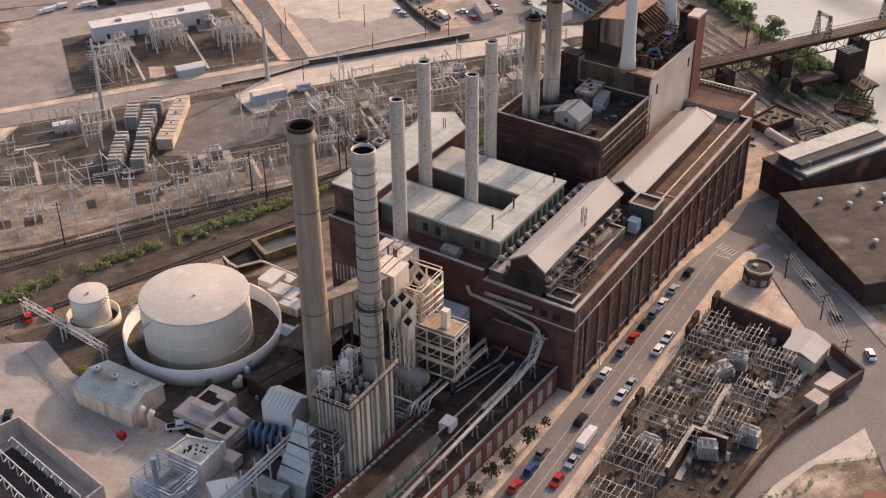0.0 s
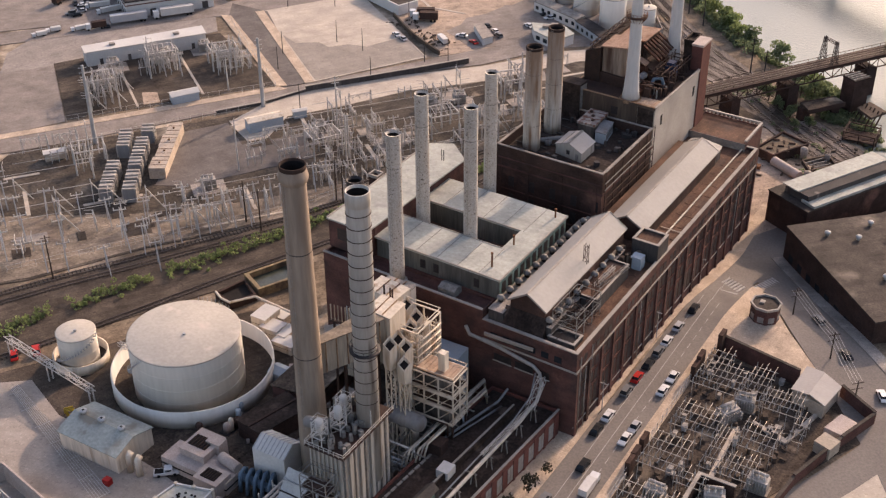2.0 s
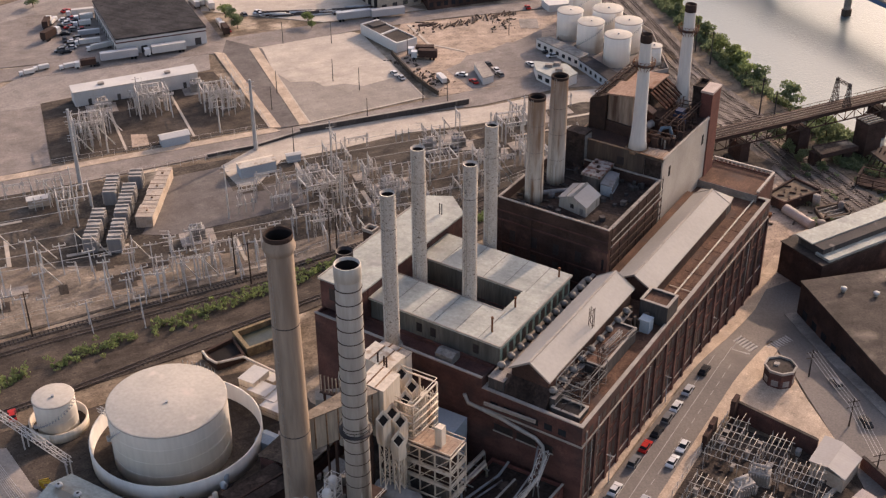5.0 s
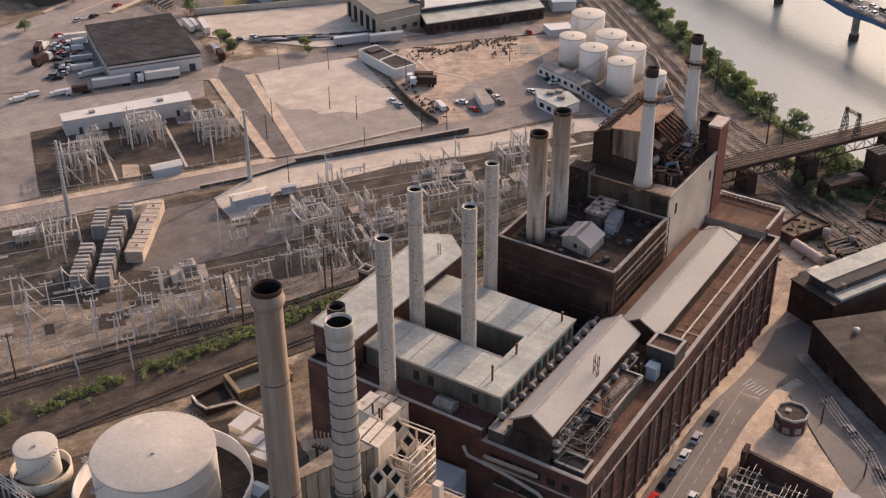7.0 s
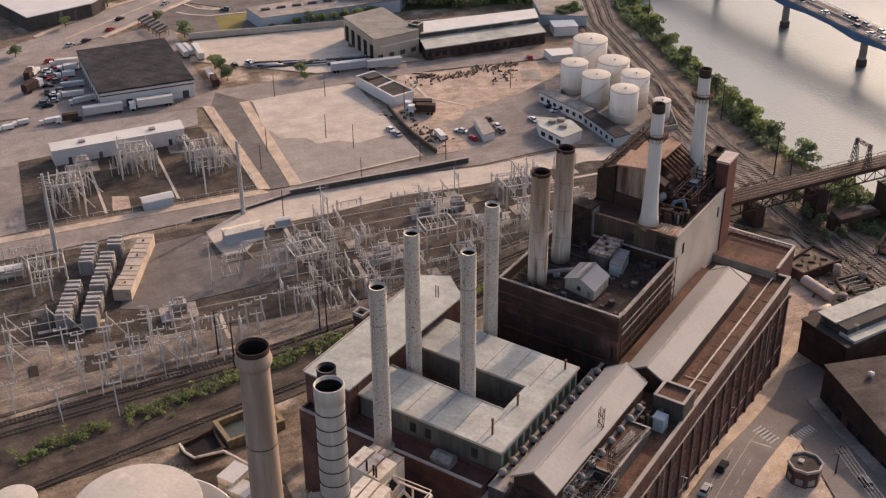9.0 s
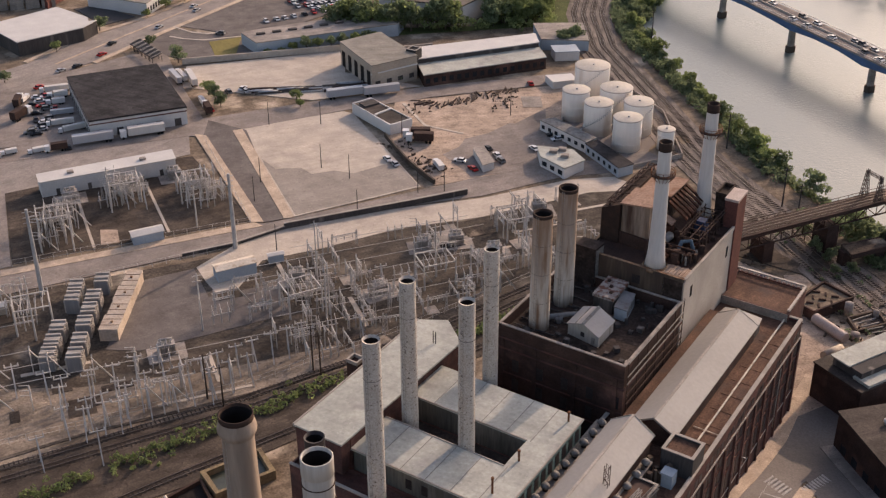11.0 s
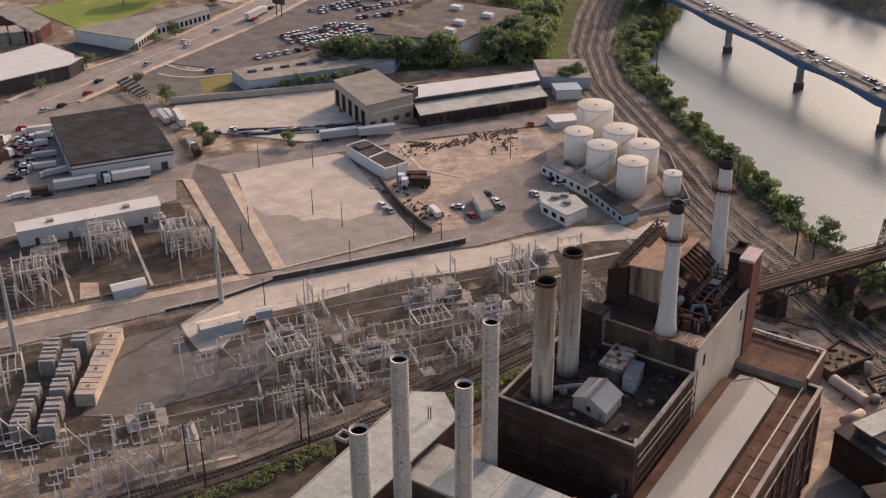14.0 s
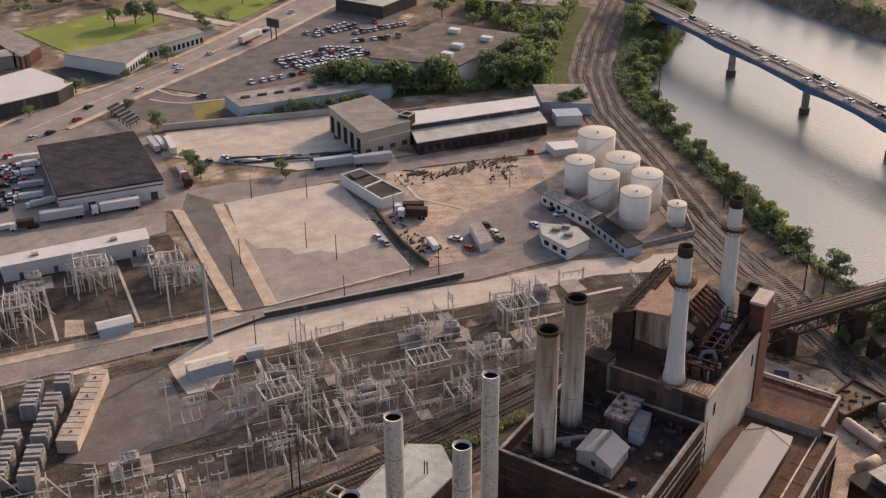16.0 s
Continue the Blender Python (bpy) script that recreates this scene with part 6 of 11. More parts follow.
prism(bm, [(-41, 224.6), (-37.2, 223.2), (-36.0, 227.2), (-39.8, 228.6)], -1, 3.0)
solid("store_room", bm, "wall_beige", "beige rendered store box", "store room")
bm = B()
prism(bm, [(-55.5, 226.4), (-47, 223.6), (-46.3, 224.3), (-43.2, 236.8), (-44.2, 237), (-47.2, 225.2), (-55.3, 227.6)], 0.05, 0.5)
solid("kerb_wall", bm, "concrete_pale", "low pale concrete kerb wall", "kerb", "structure")
bm = B()
prism(bm, [(-57, 188), (-55.6, 188), (-57.4, 224), (-58.4, 224)], 0.05, 0.35)
solid("kerb_wall", bm, "concrete_pale", "low pale concrete cable duct cover", "kerb", "structure")


def bus_array(x0, x1, y0, y1, nx, ny, z, group):
    """Open frames of thin pale tubes on posts with insulators; the long tubes are uneven."""
    t = thing("bus_frame", ((x0 + x1) / 2, (y0 + y1) / 2, 0), "pale tubular bus frame on posts with insulators", "switchgear", group)
    for i in range(nx * 2 - 1):
        x = x0 + (x1 - x0) * i / (nx * 2 - 2)
        bm = B()
        a, b = y0 - random.uniform(-1.2, 1.6), y1 + random.uniform(-1.2, 1.6)
        tube(bm, [(x, a, z + 0.9 + 0.3 * (i % 2)), (x, b, z + 0.9 + 0.3 * (i % 2))], 0.06, 6)
        part("long_bus", bm, "bus_steel", t)
    for j in range(ny):
        y = y0 + (y1 - y0) * j / (ny - 1)
        bm = B()
        beam(bm, (x0 - 0.6, y, z), (x1 + 0.6, y, z), 0.12)
        part("cross_beam", bm, "bus_steel", t)
        for i in range(nx):
            x = x0 + (x1 - x0) * i / (nx - 1)
            if (i + j) % 3 == 0 or i in (0, nx - 1):
                bm = B()
                beam(bm, (x, y, 0), (x, y, z), 0.11)
                part("post", bm, "bus_steel", t)
            if random.random() < 0.75:
                bm = B()
                ring(bm, x, y, [(z + 0.08, 0.1), (z + 0.3, 0.19), (z + 0.45, 0.09), (z + 0.6, 0.19), (z + 0.75, 0.09), (z + 1.5, 0.06)], 6)
                part("insulator", bm, "bus_steel", t)
    return t


for x0, x1, y0, y1, nx, ny, z in ((-70.5, -60.5, 228.5, 238.5, 5, 5, 4.6), (-69.5, -60, 213, 221.5, 5, 4, 4.2), (-70.5, -62.5, 197, 208.5, 4, 5, 5.0), (-54.5, -46.5, 228.2, 235.5, 5, 4, 4.4), (-55, -47.5, 213.5, 222, 4, 4, 4.2), (-54.5, -48.5, 203, 210, 4, 4, 4.2), (-71, -62, 181, 191, 4, 4, 4.6), (-61.5, -56.5, 196, 200, 3, 3, 4.2), (-69, -60, 166, 176, 4, 4, 4.6), (-60, -55.5, 231, 243, 3, 5, 3.4), (-59.5, -56, 204, 219, 3, 5, 3.2), (-71, -66, 240, 244.5, 3, 3, 3.4), (-62.5, -58.5, 180, 192, 3, 4, 3.6), (-46, -43.6, 222, 231, 2, 4, 3.0)):
    bus_array(x0, x1, y0, y1, nx, ny, z, "bus frames of the walled switchyard")


def transformer(name, x, y, z, turn=0.0, s=1.0, mat="steel", group="transformers"):
    """A tank with radiator fins, conservator and bushings."""
    t = thing(name, (0, 0, 0), "grey oil-filled transformer with radiators and porcelain bushings", "transformer", group)
    bm = B()
    box(bm, -2.2 * s, 2.2 * s, -1.3 * s, 1.3 * s, 0.3 * s, 3.1 * s)
    part("tank", bm, mat, t)
    bm = B()
    box(bm, -2.6 * s, 2.6 * s, -1.7 * s, 1.7 * s, 0, 0.3 * s)
    part("plinth", bm, "concrete", t)
    for sy in (-1, 1):
        for k in range(7):
            bm = B()
            box(bm, (-1.9 + k * 0.6) * s, (-1.75 + k * 0.6) * s, sy * 1.3 * s if sy > 0 else -2.0 * s, 2.0 * s if sy > 0 else -1.3 * s, 0.7 * s, 2.8 * s)
            part("radiator_fin", bm, mat, t)
    bm = B()
    tube(bm, [(-1.8 * s, 0.8 * s, 3.7 * s), (1.8 * s, 0.8 * s, 3.7 * s)], 0.4 * s, 10)
    part("conservator", bm, mat, t)
    for k in range(3):
        bm = B()
        ring(bm, (-1.3 + 1.3 * k) * s, -0.4 * s, [(3.1 * s, 0.22 * s), (3.5 * s, 0.3 * s), (3.7 * s, 0.14 * s), (4.0 * s, 0.28 * s), (4.2 * s, 0.12 * s), (4.9 * s, 0.1 * s)], 8)
        part("bushing", bm, "lattice", t)
    t.matrix_basis = pose(x, y, z, 0, 0, turn)
    return t


bm = B()
for i in range(220):
    x, y = random.uniform(-71.5, -45), random.uniform(168, 245)
    if x > -45 - (212 - y) * 0.12:
        continue
    w, d = random.uniform(0.1, 0.6), random.uniform(0.1, 0.9)
    box(bm, x - w, x + w, y - d, y + d, 0.0, random.uniform(0.2, 1.5), random.uniform(0, 90))
solid("yard_clutter", bm, "brown_wall", "small boxes, cable covers and rubble on the switchyard floor", "clutter", "stuff")
for i in range(26):
    x, y = random.uniform(-71, -47), random.uniform(185, 244)
    t2 = thing("cable_cabinet", (x, y, 0), "small grey cable cabinet on the yard floor", "cabinet", "cable cabinets")
    bm = B()
    w, d, h = random.uniform(0.3, 0.7), random.uniform(0.3, 0.7), random.uniform(1.0, 2.2)
    box(bm, x - w, x + w, y - d, y + d, 0, h)
    part("body", bm, random.choice(("wall_dark", "concrete", "pinkish", "steel")), t2)
    bm = B()
    box(bm, x - w - 0.06, x + w + 0.06, y - d - 0.06, y + d + 0.06, h + 0.003, h + 0.09)
    part("lid", bm, "stone", t2)
tr0 = transformer("transformer", -53.8, 198.0, 0.3, 20, mat="bus_steel")
for x, y, a in ((-58.6, 231, 10), (-60.5, 225.5, 60), (-47.5, 207, 0), (-65, 193.5, 0)):
    copy_thing(tr0, pose(x, y, 0.05, 0, 0, a))
t = thing("blast_wall", (-54.5, 194.5, 0), "dark brick transformer bay with pale coping", "wall")
bm = B()
box(bm, -58.5, -50.5, 200.6, 201.2, 0, 4.2)
box(bm, -58.5, -57.9, 186, 200.6, 0, 4.2)
part("wall", bm, "brick_soot", t)
bm = B()
box(bm, -58.7, -50.4, 200.5, 201.3, 4.204, 4.4)
box(bm, -58.7, -57.8, 186, 200.5, 4.204, 4.4)
part("coping", bm, "stone", t)

# warehouse with a wide dark roof beyond the side street
wa, wb = Vector((0.697, -0.717, 0)), Vector((0.717, 0.697, 0))
o = Vector((-72.4, 304.3, 0))
pt = lambda u, v: tuple((o + wa * u + wb * v)[:2])
t = thing("dark_warehouse", (-40, 310, -4.5), "brick warehouse with a broad dark brown flat roof", "warehouse")
bm = B()
prism(bm, [pt(0, 0), pt(46.2, 0), pt(46.2, 60), pt(0, 60)], -6.5, 5.6)
part("wall", bm, "brick_soot", t)
bm = B()
prism(bm, [pt(-0.3, -0.3), pt(46.5, -0.3), pt(46.5, 60.3), pt(-0.3, 60.3)], 5.604, 6.1)
part("roof", bm, "roof_tar", t)
for i in range(9):
    bm = B()
    a, b = pt(3 + i * 5, -0.1), pt(5.2 + i * 5, -0.1)
    c, d = pt(5.2 + i * 5, 0.1), pt(3 + i * 5, 0.1)
    prism(bm, [a, b, c, d], -3.2, -1.0)
    part("window", bm, "glass", t)
for u, v in ((7, 8), (11, 15), (5, 22), (13, 23), (9, 27), (30, 12), (38, 26), (24, 34), (44, 8), (8, 35), (18, 40)):
    x, y = pt(u, v)
    t2 = thing("roof_fan", (x, y, 6.1), "small pale mushroom fan on a dark roof", "roof fan", "roof fans")
    bm = B()
    ring(bm, x, y, [(6.1, 0.5), (6.9, 0.5)], 10)
    part("curb", bm, "stone", t2)
    bm = B()
    ring(bm, x, y, [(6.8, 0.55), (6.9, 0.85), (7.3, 0.8), (7.6, 0.3)], 12)
    part("hood", bm, "white", t2)

# depot with a white ridge roof
da, db = Vector((0.47, 0.883, 0)), Vector((0.883, -0.47, 0))
o2 = Vector((-83.2, 321.3, 0))
pd = lambda u, v: tuple((o2 + da * u + db * v)[:2])
t = thing("depot", (-72, 346, -4.5), "brick depot with white stepped sheet roofs", "depot")
bm = B()
prism(bm, [pd(0, 0), pd(40, 0), pd(40, 15), pd(0, 15)], -6, 6.0)
part("wall", bm, "brick_soot", t)
bm = B()
prism(bm, [pd(-0.3, -0.3), pd(40.3, -0.3), pd(40.3, 15.3), pd(-0.3, 15.3)], 6.004, 6.3)
part("lower_roof", bm, "roof_tar", t)
bm = B()
prism(bm, [pd(3, 3), pd(38, 3), pd(38, 12), pd(3, 12)], 6.31, 8.6)
part("monitor", bm, "wall_dark", t)
bm = B()
prism(bm, [pd(2.4, 2.4), pd(38.6, 2.4), pd(38.6, 8.4), pd(2.4, 8.4)], 8.604, 8.95)
part("upper_roof", bm, "roof_pale", t, "white upper roof")
bm = B()
prism(bm, [pd(2.4, 10), pd(38.6, 10), pd(38.6, 15), pd(2.4, 15)], 6.35, 7.1)
part("side_roof", bm, "roof_pale", t, "white side roof")
for x, y in ((-80, 338), (-83, 341)):
    tank_t = thing("fuel_drum", (x, y, -4), "horizontal beige fuel drum", "drum")
    bm = B()
    tube(bm, [(x - 1.5, y - 3, -2.4), (x + 1.5, y + 3, -2.4)], 1.3, 14)
    part("shell", bm, "wall_beige", tank_t)
    bm = B()
    box(bm, x - 1.2, x + 1.2, y - 1.6, y - 1.0, -4.2, -2.6)
    box(bm, x - 1.2, x + 1.2, y + 1.0, y + 1.6, -4.2, -2.6)
    part("saddle", bm, "concrete", tank_t)

# road paint
bm = B()
for y in np.arange(66, 278, 7.0):
    box(bm, -80.6, -80.45, y, y + 6.9, ground_z(-80, y) + 0.06, ground_z(-80, y) + 0.115)
for y in np.arange(66, 270, 4.0):
    box(bm, -83.05, -82.92, y, y + 3.9, ground_z(-83, y) + 0.06, ground_z(-83, y) + 0.115)
    box(bm, -78.25, -78.12, y, y + 2.2, ground_z(-78, y) + 0.06, ground_z(-78, y) + 0.115)
solid("road_marking", bm, "line", "worn white lane lines", "road marking", "structure")
bm = B()
for i in range(6):
    x, y = -81.8 + 0.98 * i, 280.3 - 0.52 * i
    z = ground_z(x, y) + 0.13
    prism(bm, [(x, y), (x + 0.5, y - 0.27), (x + 1.6, y + 3.0), (x + 1.1, y + 3.2)], z - 0.2, z)
solid("crosswalk", bm, "line", "white zebra crossing", "road marking", "structure")
bm = B()
for i in range(9):
    p, q = Vector((-73.9 + 0.3 * i, 283.0 + 1.03 * i, 0)), Vector((-70.8 + 0.3 * i, 281.2 + 1.03 * i, 0))
    n_ = Vector((0.28, 0.96, 0)) * 0.27
    z = ground_z((p.x + q.x) / 2, (p.y + q.y) / 2) + 0.17
    prism(bm, [tuple((p - n_)[:2]), tuple((q - n_)[:2]), tuple((q + n_)[:2]), tuple((p + n_)[:2])], z - 0.2, z)
solid("crosswalk", bm, "line", "white zebra crossing in the shade", "road marking", "structure")
bm = B()
z = ground_z(-78, 276) + 0.125
prism(bm, [(-80.4, 275.5), (-75.9, 275.9), (-75.9, 276.4), (-80.4, 276.0)], z - 0.2, z)
solid("stop_line", bm, "line", "white stop line before a crossing", "road marking", "structure")


# ---- boiler plant south of the hall ----
def frame_tower(name, x0, x1, y0, y1, z0, z1, step, w, label, mat="lattice", deck=True, brace=True):
    """An open steel frame with floors and bracing."""
    t = thing(name, ((x0 + x1) / 2, (y0 + y1) / 2, z0), label, "steel frame")
    nx, ny = max(1, round((x1 - x0) / 4)), max(1, round((y1 - y0) / 4))
    for i in range(nx + 1):
        for j in range(ny + 1):
            if 0 < i < nx and 0 < j < ny:
                continue
            bm = B()
            x, y = x0 + (x1 - x0) * i / nx, y0 + (y1 - y0) * j / ny
            beam(bm, (x, y, z0), (x, y, z1), w)
            part("column", bm, mat, t)
    levels = list(np.arange(z0 + step, z1 + 0.1, step))
    for z in levels:
        bm = B()
        for a, b in (((x0, y0), (x1, y0)), ((x1, y0), (x1, y1)), ((x1, y1), (x0, y1)), ((x0, y1), (x0, y0))):
            beam(bm, (*a, z), (*b, z), w)
            beam(bm, (*a, z + 1.1), (*b, z + 1.1), w * 0.45)
        part("floor_frame", bm, mat, t)
        if deck and z < z1 - 0.5:
            bm = B()
            box(bm, x0 + w, x1 - w, y0 + w, y1 - w, z + 0.02, z + 0.1)
            part("deck", bm, "rust_dark", t)
    if brace:
        for i in range(nx):
            bm = B()
            xa, xb = x0 + (x1 - x0) * i / nx, x0 + (x1 - x0) * (i + 1) / nx
            for z in [z0] + levels[:-1]:
                beam(bm, (xa, y0, z), (xb, y0, z + step), w * 0.6)
            part("brace", bm, mat, t)
        for j in range(ny):
            bm = B()
            ya, yb = y0 + (y1 - y0) * j / ny, y0 + (y1 - y0) * (j + 1) / ny
            for z in [z0] + levels[:-1]:
                beam(bm, (x1, yb, z), (x1, ya, z + step), w * 0.6)
            part("brace", bm, mat, t)
    return t


# precipitator boxes, the duct to the chimney and the slanting hoods beside the boiler house
t = thing("precipitator", (-127, 190, 0), "cream sheet-metal precipitator boxes high on steel legs", "precipitator")
PA = [(-134.0, 191.4), (-126.0, 190.2), (-125.8, 195.8), (-133.8, 197.0)]
PB = [(-126.0, 179.8), (-120.0, 179.2), (-120.2, 185.3), (-126.2, 185.8)]
PD = [(-134.4, 197.6), (-127.0, 196.6), (-126.8, 200.0), (-134.2, 200.4)]
for pts, z0, z1, k in ((PA, 19.0, 30.4, 0), (PB, 26.0, 34.6, 1), (PD, 14.0, 28.4, 2)):
    bm = B()
    prism(bm, pts, z0, z1)
    part("casing", bm, "white_warm", t)
    cx_, cy_ = sum(q[0] for q in pts) / 4, sum(q[1] for q in pts) / 4
    bm = B()
    prism(bm, [(cx_ + (x - cx_) * 1.03, cy_ + (y - cy_) * 1.04) for x, y in pts], z1 + 0.004, z1 + 0.25)
    part("roof", bm, ("white_warm", "white_warm", "concrete")[k], t)
    for f in (0.33, 0.66):
        a, b = Vector((*pts[0], z1 + 0.36)).lerp(Vector((*pts[1], z1 + 0.36)), f), Vector((*pts[3], z1 + 0.36)).lerp(Vector((*pts[2], z1 + 0.36)), f)
        bm = B()
        beam(bm, a, b, 0.2)
        part("roof_rib", bm, "rust_pale", t)
    for f in (0.06, 0.94):
        for u, v in ((0, 1), (3, 2)):
            q = Vector((*pts[u], 0)).lerp(Vector((*pts[v], 0)), f)
            bm = B()
            beam(bm, (q.x, q.y, 0), (q.x, q.y, z0), 0.45)
            part("leg", bm, "rust_dark", t)
bm = B()
prism(bm, [(-124.6, 180.6), (-121.2, 180.2), (-121.4, 184.6), (-124.8, 185.0)], 21.5, 26.0)
part("hopper", bm, "cream_grimy", t)
for x, y in ((-127.6, 190.9), (-126.9, 190.7), (-129.4, 191.3)):
    bm = B()
    ring(bm, x, y, [(29.0, 0.2), (33.0, 0.2)], 8)
    part("vent_pipe", bm, "rust_dark", t)
t = thing("breeching_duct", (-125, 173, 0), "broad square duct with an ochre top leading into the chimney", "duct")
bm = B()
prism(bm, [(-129.6, 164.6), (-127.6, 165.0), (-121.0, 179.0), (-126.0, 179.6)], 27.0, 34.4)
part("casing", bm, "cream_grimy", t)
bm = B()
prism(bm, [(-129.7, 164.6), (-127.5, 165.0), (-120.9, 178.9), (-126.1, 179.5)], 34.404, 34.7)
part("top", bm, "dirt_pale", t, "ochre dusty duct top")
for k in range(6):
    a = Vector((-127.5, 165.2, 0)).lerp(Vector((-121.0, 178.8, 0)), (k + 0.5) / 6)
    bm = B()
    beam(bm, (a.x, a.y - 0.05, 27.0), (a.x, a.y - 0.05, 34.4), 0.22)
    part("stiffener", bm, "rust_pale", t)
for x, y in ((-125.4, 170.4), (-122.0, 177.4), (-127.6, 176.6)):
    bm = B()
    beam(bm, (x, y, 0), (x, y, 27.0), 0.5)
    part("leg", bm, "rust_dark", t)
t = thing("duct_railing", (-130, 176, 0), "row of upright fins on a walkway behind the duct", "railing")
bm = B()
beam(bm, (-133.6, 177.2, 31.0), (-125.8, 178.2, 31.0), 1.0, 0.25)
part("walkway", bm, "rust_dark", t)
for k in range(10):
    x, y = -133.4 + 0.84 * k, 177.2 + 0.1 * k
    bm = B()
    beam(bm, (x, y, 31.1), (x, y, 35.0), 0.2)
    part("fin", bm, "cream_grimy", t)
for x in (-133.0, -127.4):
    bm = B()
    beam(bm, (x, 177.6, 0), (x, 177.6, 30.9), 0.4)
    part("leg", bm, "rust_dark", t)
frame_tower("duct_tower", -124.2, -116.0, 183.2, 192.4, 0.0, 29.9, 4.27, 0.3, "cream open steel frame round square ducts", "white_warm", deck=False)
away, side = Vector((-0.54, 0.84, 0)), Vector((0.84, 0.54, 0))
for k, (x, y, z) in enumerate(((-123.7, 191.2, 30.5), (-120.6, 190.2, 29.0), (-119.2, 185.6, 29.5), (-118.4, 176.5, 31.0), (-118.4, 179.6, 30.6), (-116.7, 179.7, 29.2), (-115.3, 176.9, 27.0))):
    c = Vector((x, y, 0))
    t = thing("flue_duct", (x, y, 0), "cream square flue duct with a dark slanting mouth", "duct", "slanting flue ducts")
    bm = B()
    foot = z - (6.4 if k < 6 else 5.0)
    tilt = away * -0.35
    rings = []
    for r, h, lean, shift in ((1.25, foot, 0.0, 0.0), (1.5, foot + 1.4, 0.0, 0.0), (1.45, z, 1.1, 1.0), (1.2, z, 0.9, 1.0), (1.1, z - 0.8, 0.6, 0.8)):
        rings.append([bm.verts.new(c + tilt * shift + d * r + Vector((0, 0, h + lean * q))) for d, q in ((-away, -1), (side, 0), (away, 1), (-side, 0))])
    for a, b in zip(rings, rings[1:]):
        for i in range(4):
            bm.faces.new((a[i], a[(i + 1) % 4], b[(i + 1) % 4], b[i]))
    bm.faces.new(rings[0][::-1])
    bm.faces.new(rings[-1])
    part("hood", bm, "white_warm", t)
    bm = B()
    bm.faces.new([bm.verts.new(c + tilt * 0.8 + d * 1.14 + Vector((0, 0, z - 0.6 + 0.65 * q))) for d, q in ((-away, -1), (side, 0), (away, 1), (-side, 0))])
    part("mouth", bm, "soot", t)
    corners = [c + d * 0.95 for d in (-away, side, away, -side)]
    for i, q in enumerate(corners):
        bm = B()
        beam(bm, (q.x, q.y, 0), (q.x, q.y, foot), 0.2)
        part("leg", bm, "white_warm", t)
        r = corners[(i + 1) % 4]
        if i in (0, 3):
            bm = B()
            h = foot - 0.2
            while h > 6:
                beam(bm, (q.x, q.y, h), (r.x, r.y, h - 2.6), 0.14)
                beam(bm, (r.x, r.y, h - 2.6), (q.x, q.y, h - 5.2), 0.14)
                h -= 5.2
            part("brace", bm, "white_warm", t)
# criss-cross bracing and small ducts filling the frame behind the hoods
t = thing("duct_lattice", (-119.6, 188, 0), "cream criss-cross lattice among square ducts", "steel frame")
for k in range(4):
    for x, y in ((-116.4, 184.2 + 2.3 * k), (-122.8 + 1.7 * k, 183.6), (-119.4, 184.6 + 2.2 * k)):
        bm = B()
        lattice(bm, (x, y, 17.0), (x + 0.3, y, 28.4), 0.8, 1.4, 0.13)
        part("lattice_post", bm, "white_warm", t)
for k in range(6):
    bm = B()
    z = 18.4 + 1.8 * k
    tube(bm, [(-123.8, 182.9, z), (-115.8, 182.9, z + 0.3), (-115.6, 186.0, z + 0.3), (-115.6, 192.0, z)], 0.18, 6)
    part("pipe", bm, "white_warm", t)
for x, y, z0, z1 in ((-118.0, 190.6, 18.0, 27.4), (-122.4, 187.2, 18.0, 28.0), (-118.2, 187.6, 17.0, 25.6)):
    bm = B()
    box(bm, x - 0.8, x + 0.8, y - 0.8, y + 0.8, z0, z1, 30)
    part("duct", bm, "white_warm", t)
LAY[0] = Matrix.Translation((1.1, -1.7, 1.5))
t = frame_tower("fan_house", -118.4, -107.8, 183.6, 189.6, 9.2, 20.0, 3.6, 0.28, "cream-framed fan house with rust-coloured top deck", "white_warm")
bm = B()
box(bm, -117.6, -109.6, 184.4, 189.0, 16.0, 19.3)
part("casing", bm, "wall_dark", t)
for k in range(9):
    bm = B()
    box(bm, -118.1 + k * 1.13, -117.05 + k * 1.13, 184.0, 189.2, 20.2, 20.5)
    part("deck_plank", bm, "peach", t, "")
bm = B()
box(bm, -117.6, -109.2, 184.4, 189.2, -1.5, 12.0)
part("lower_casing", bm, "wall_dark", t)
for x, y in ((-118.2, 183.8), (-108.0, 183.8), (-118.2, 189.4), (-108.0, 189.4)):
    bm = B()
    beam(bm, (x, y, -1.5), (x, y, 9.2), 0.4)
    part("leg", bm, "rust_dark", t)
for k in range(1, 4):
    bm = B()
    for q in range(3):
        tube(bm, [(-118.2, 183.2 - 0.3 * q, 5.2 + 3.6 * k + 0.5 * q), (-107.6, 183.2 - 0.3 * q, 5.2 + 3.6 * k + 0.5 * q), (-107.5, 189.2, 5.2 + 3.6 * k + 0.5 * q)], 0.13, 6)
    part("pipe_run", bm, "white_warm", t)
bm = B()
box(bm, -112.4, -110.8, 185.4, 187.0, 20.51, 25.0)
part("vent_shaft", bm, "white_warm", t, "cream square vent shaft")
LAY[0] = SQUARE
bm = B()
prism(bm, [(-121.8, 201.85), (-114.4, 201.85), (-114.2, 195.8), (-119.7, 196.6)], 0, 15.0)
solid("switch_room", bm, "wall_blue", "flat blue-grey roofed annex below the brick wall", "annex")

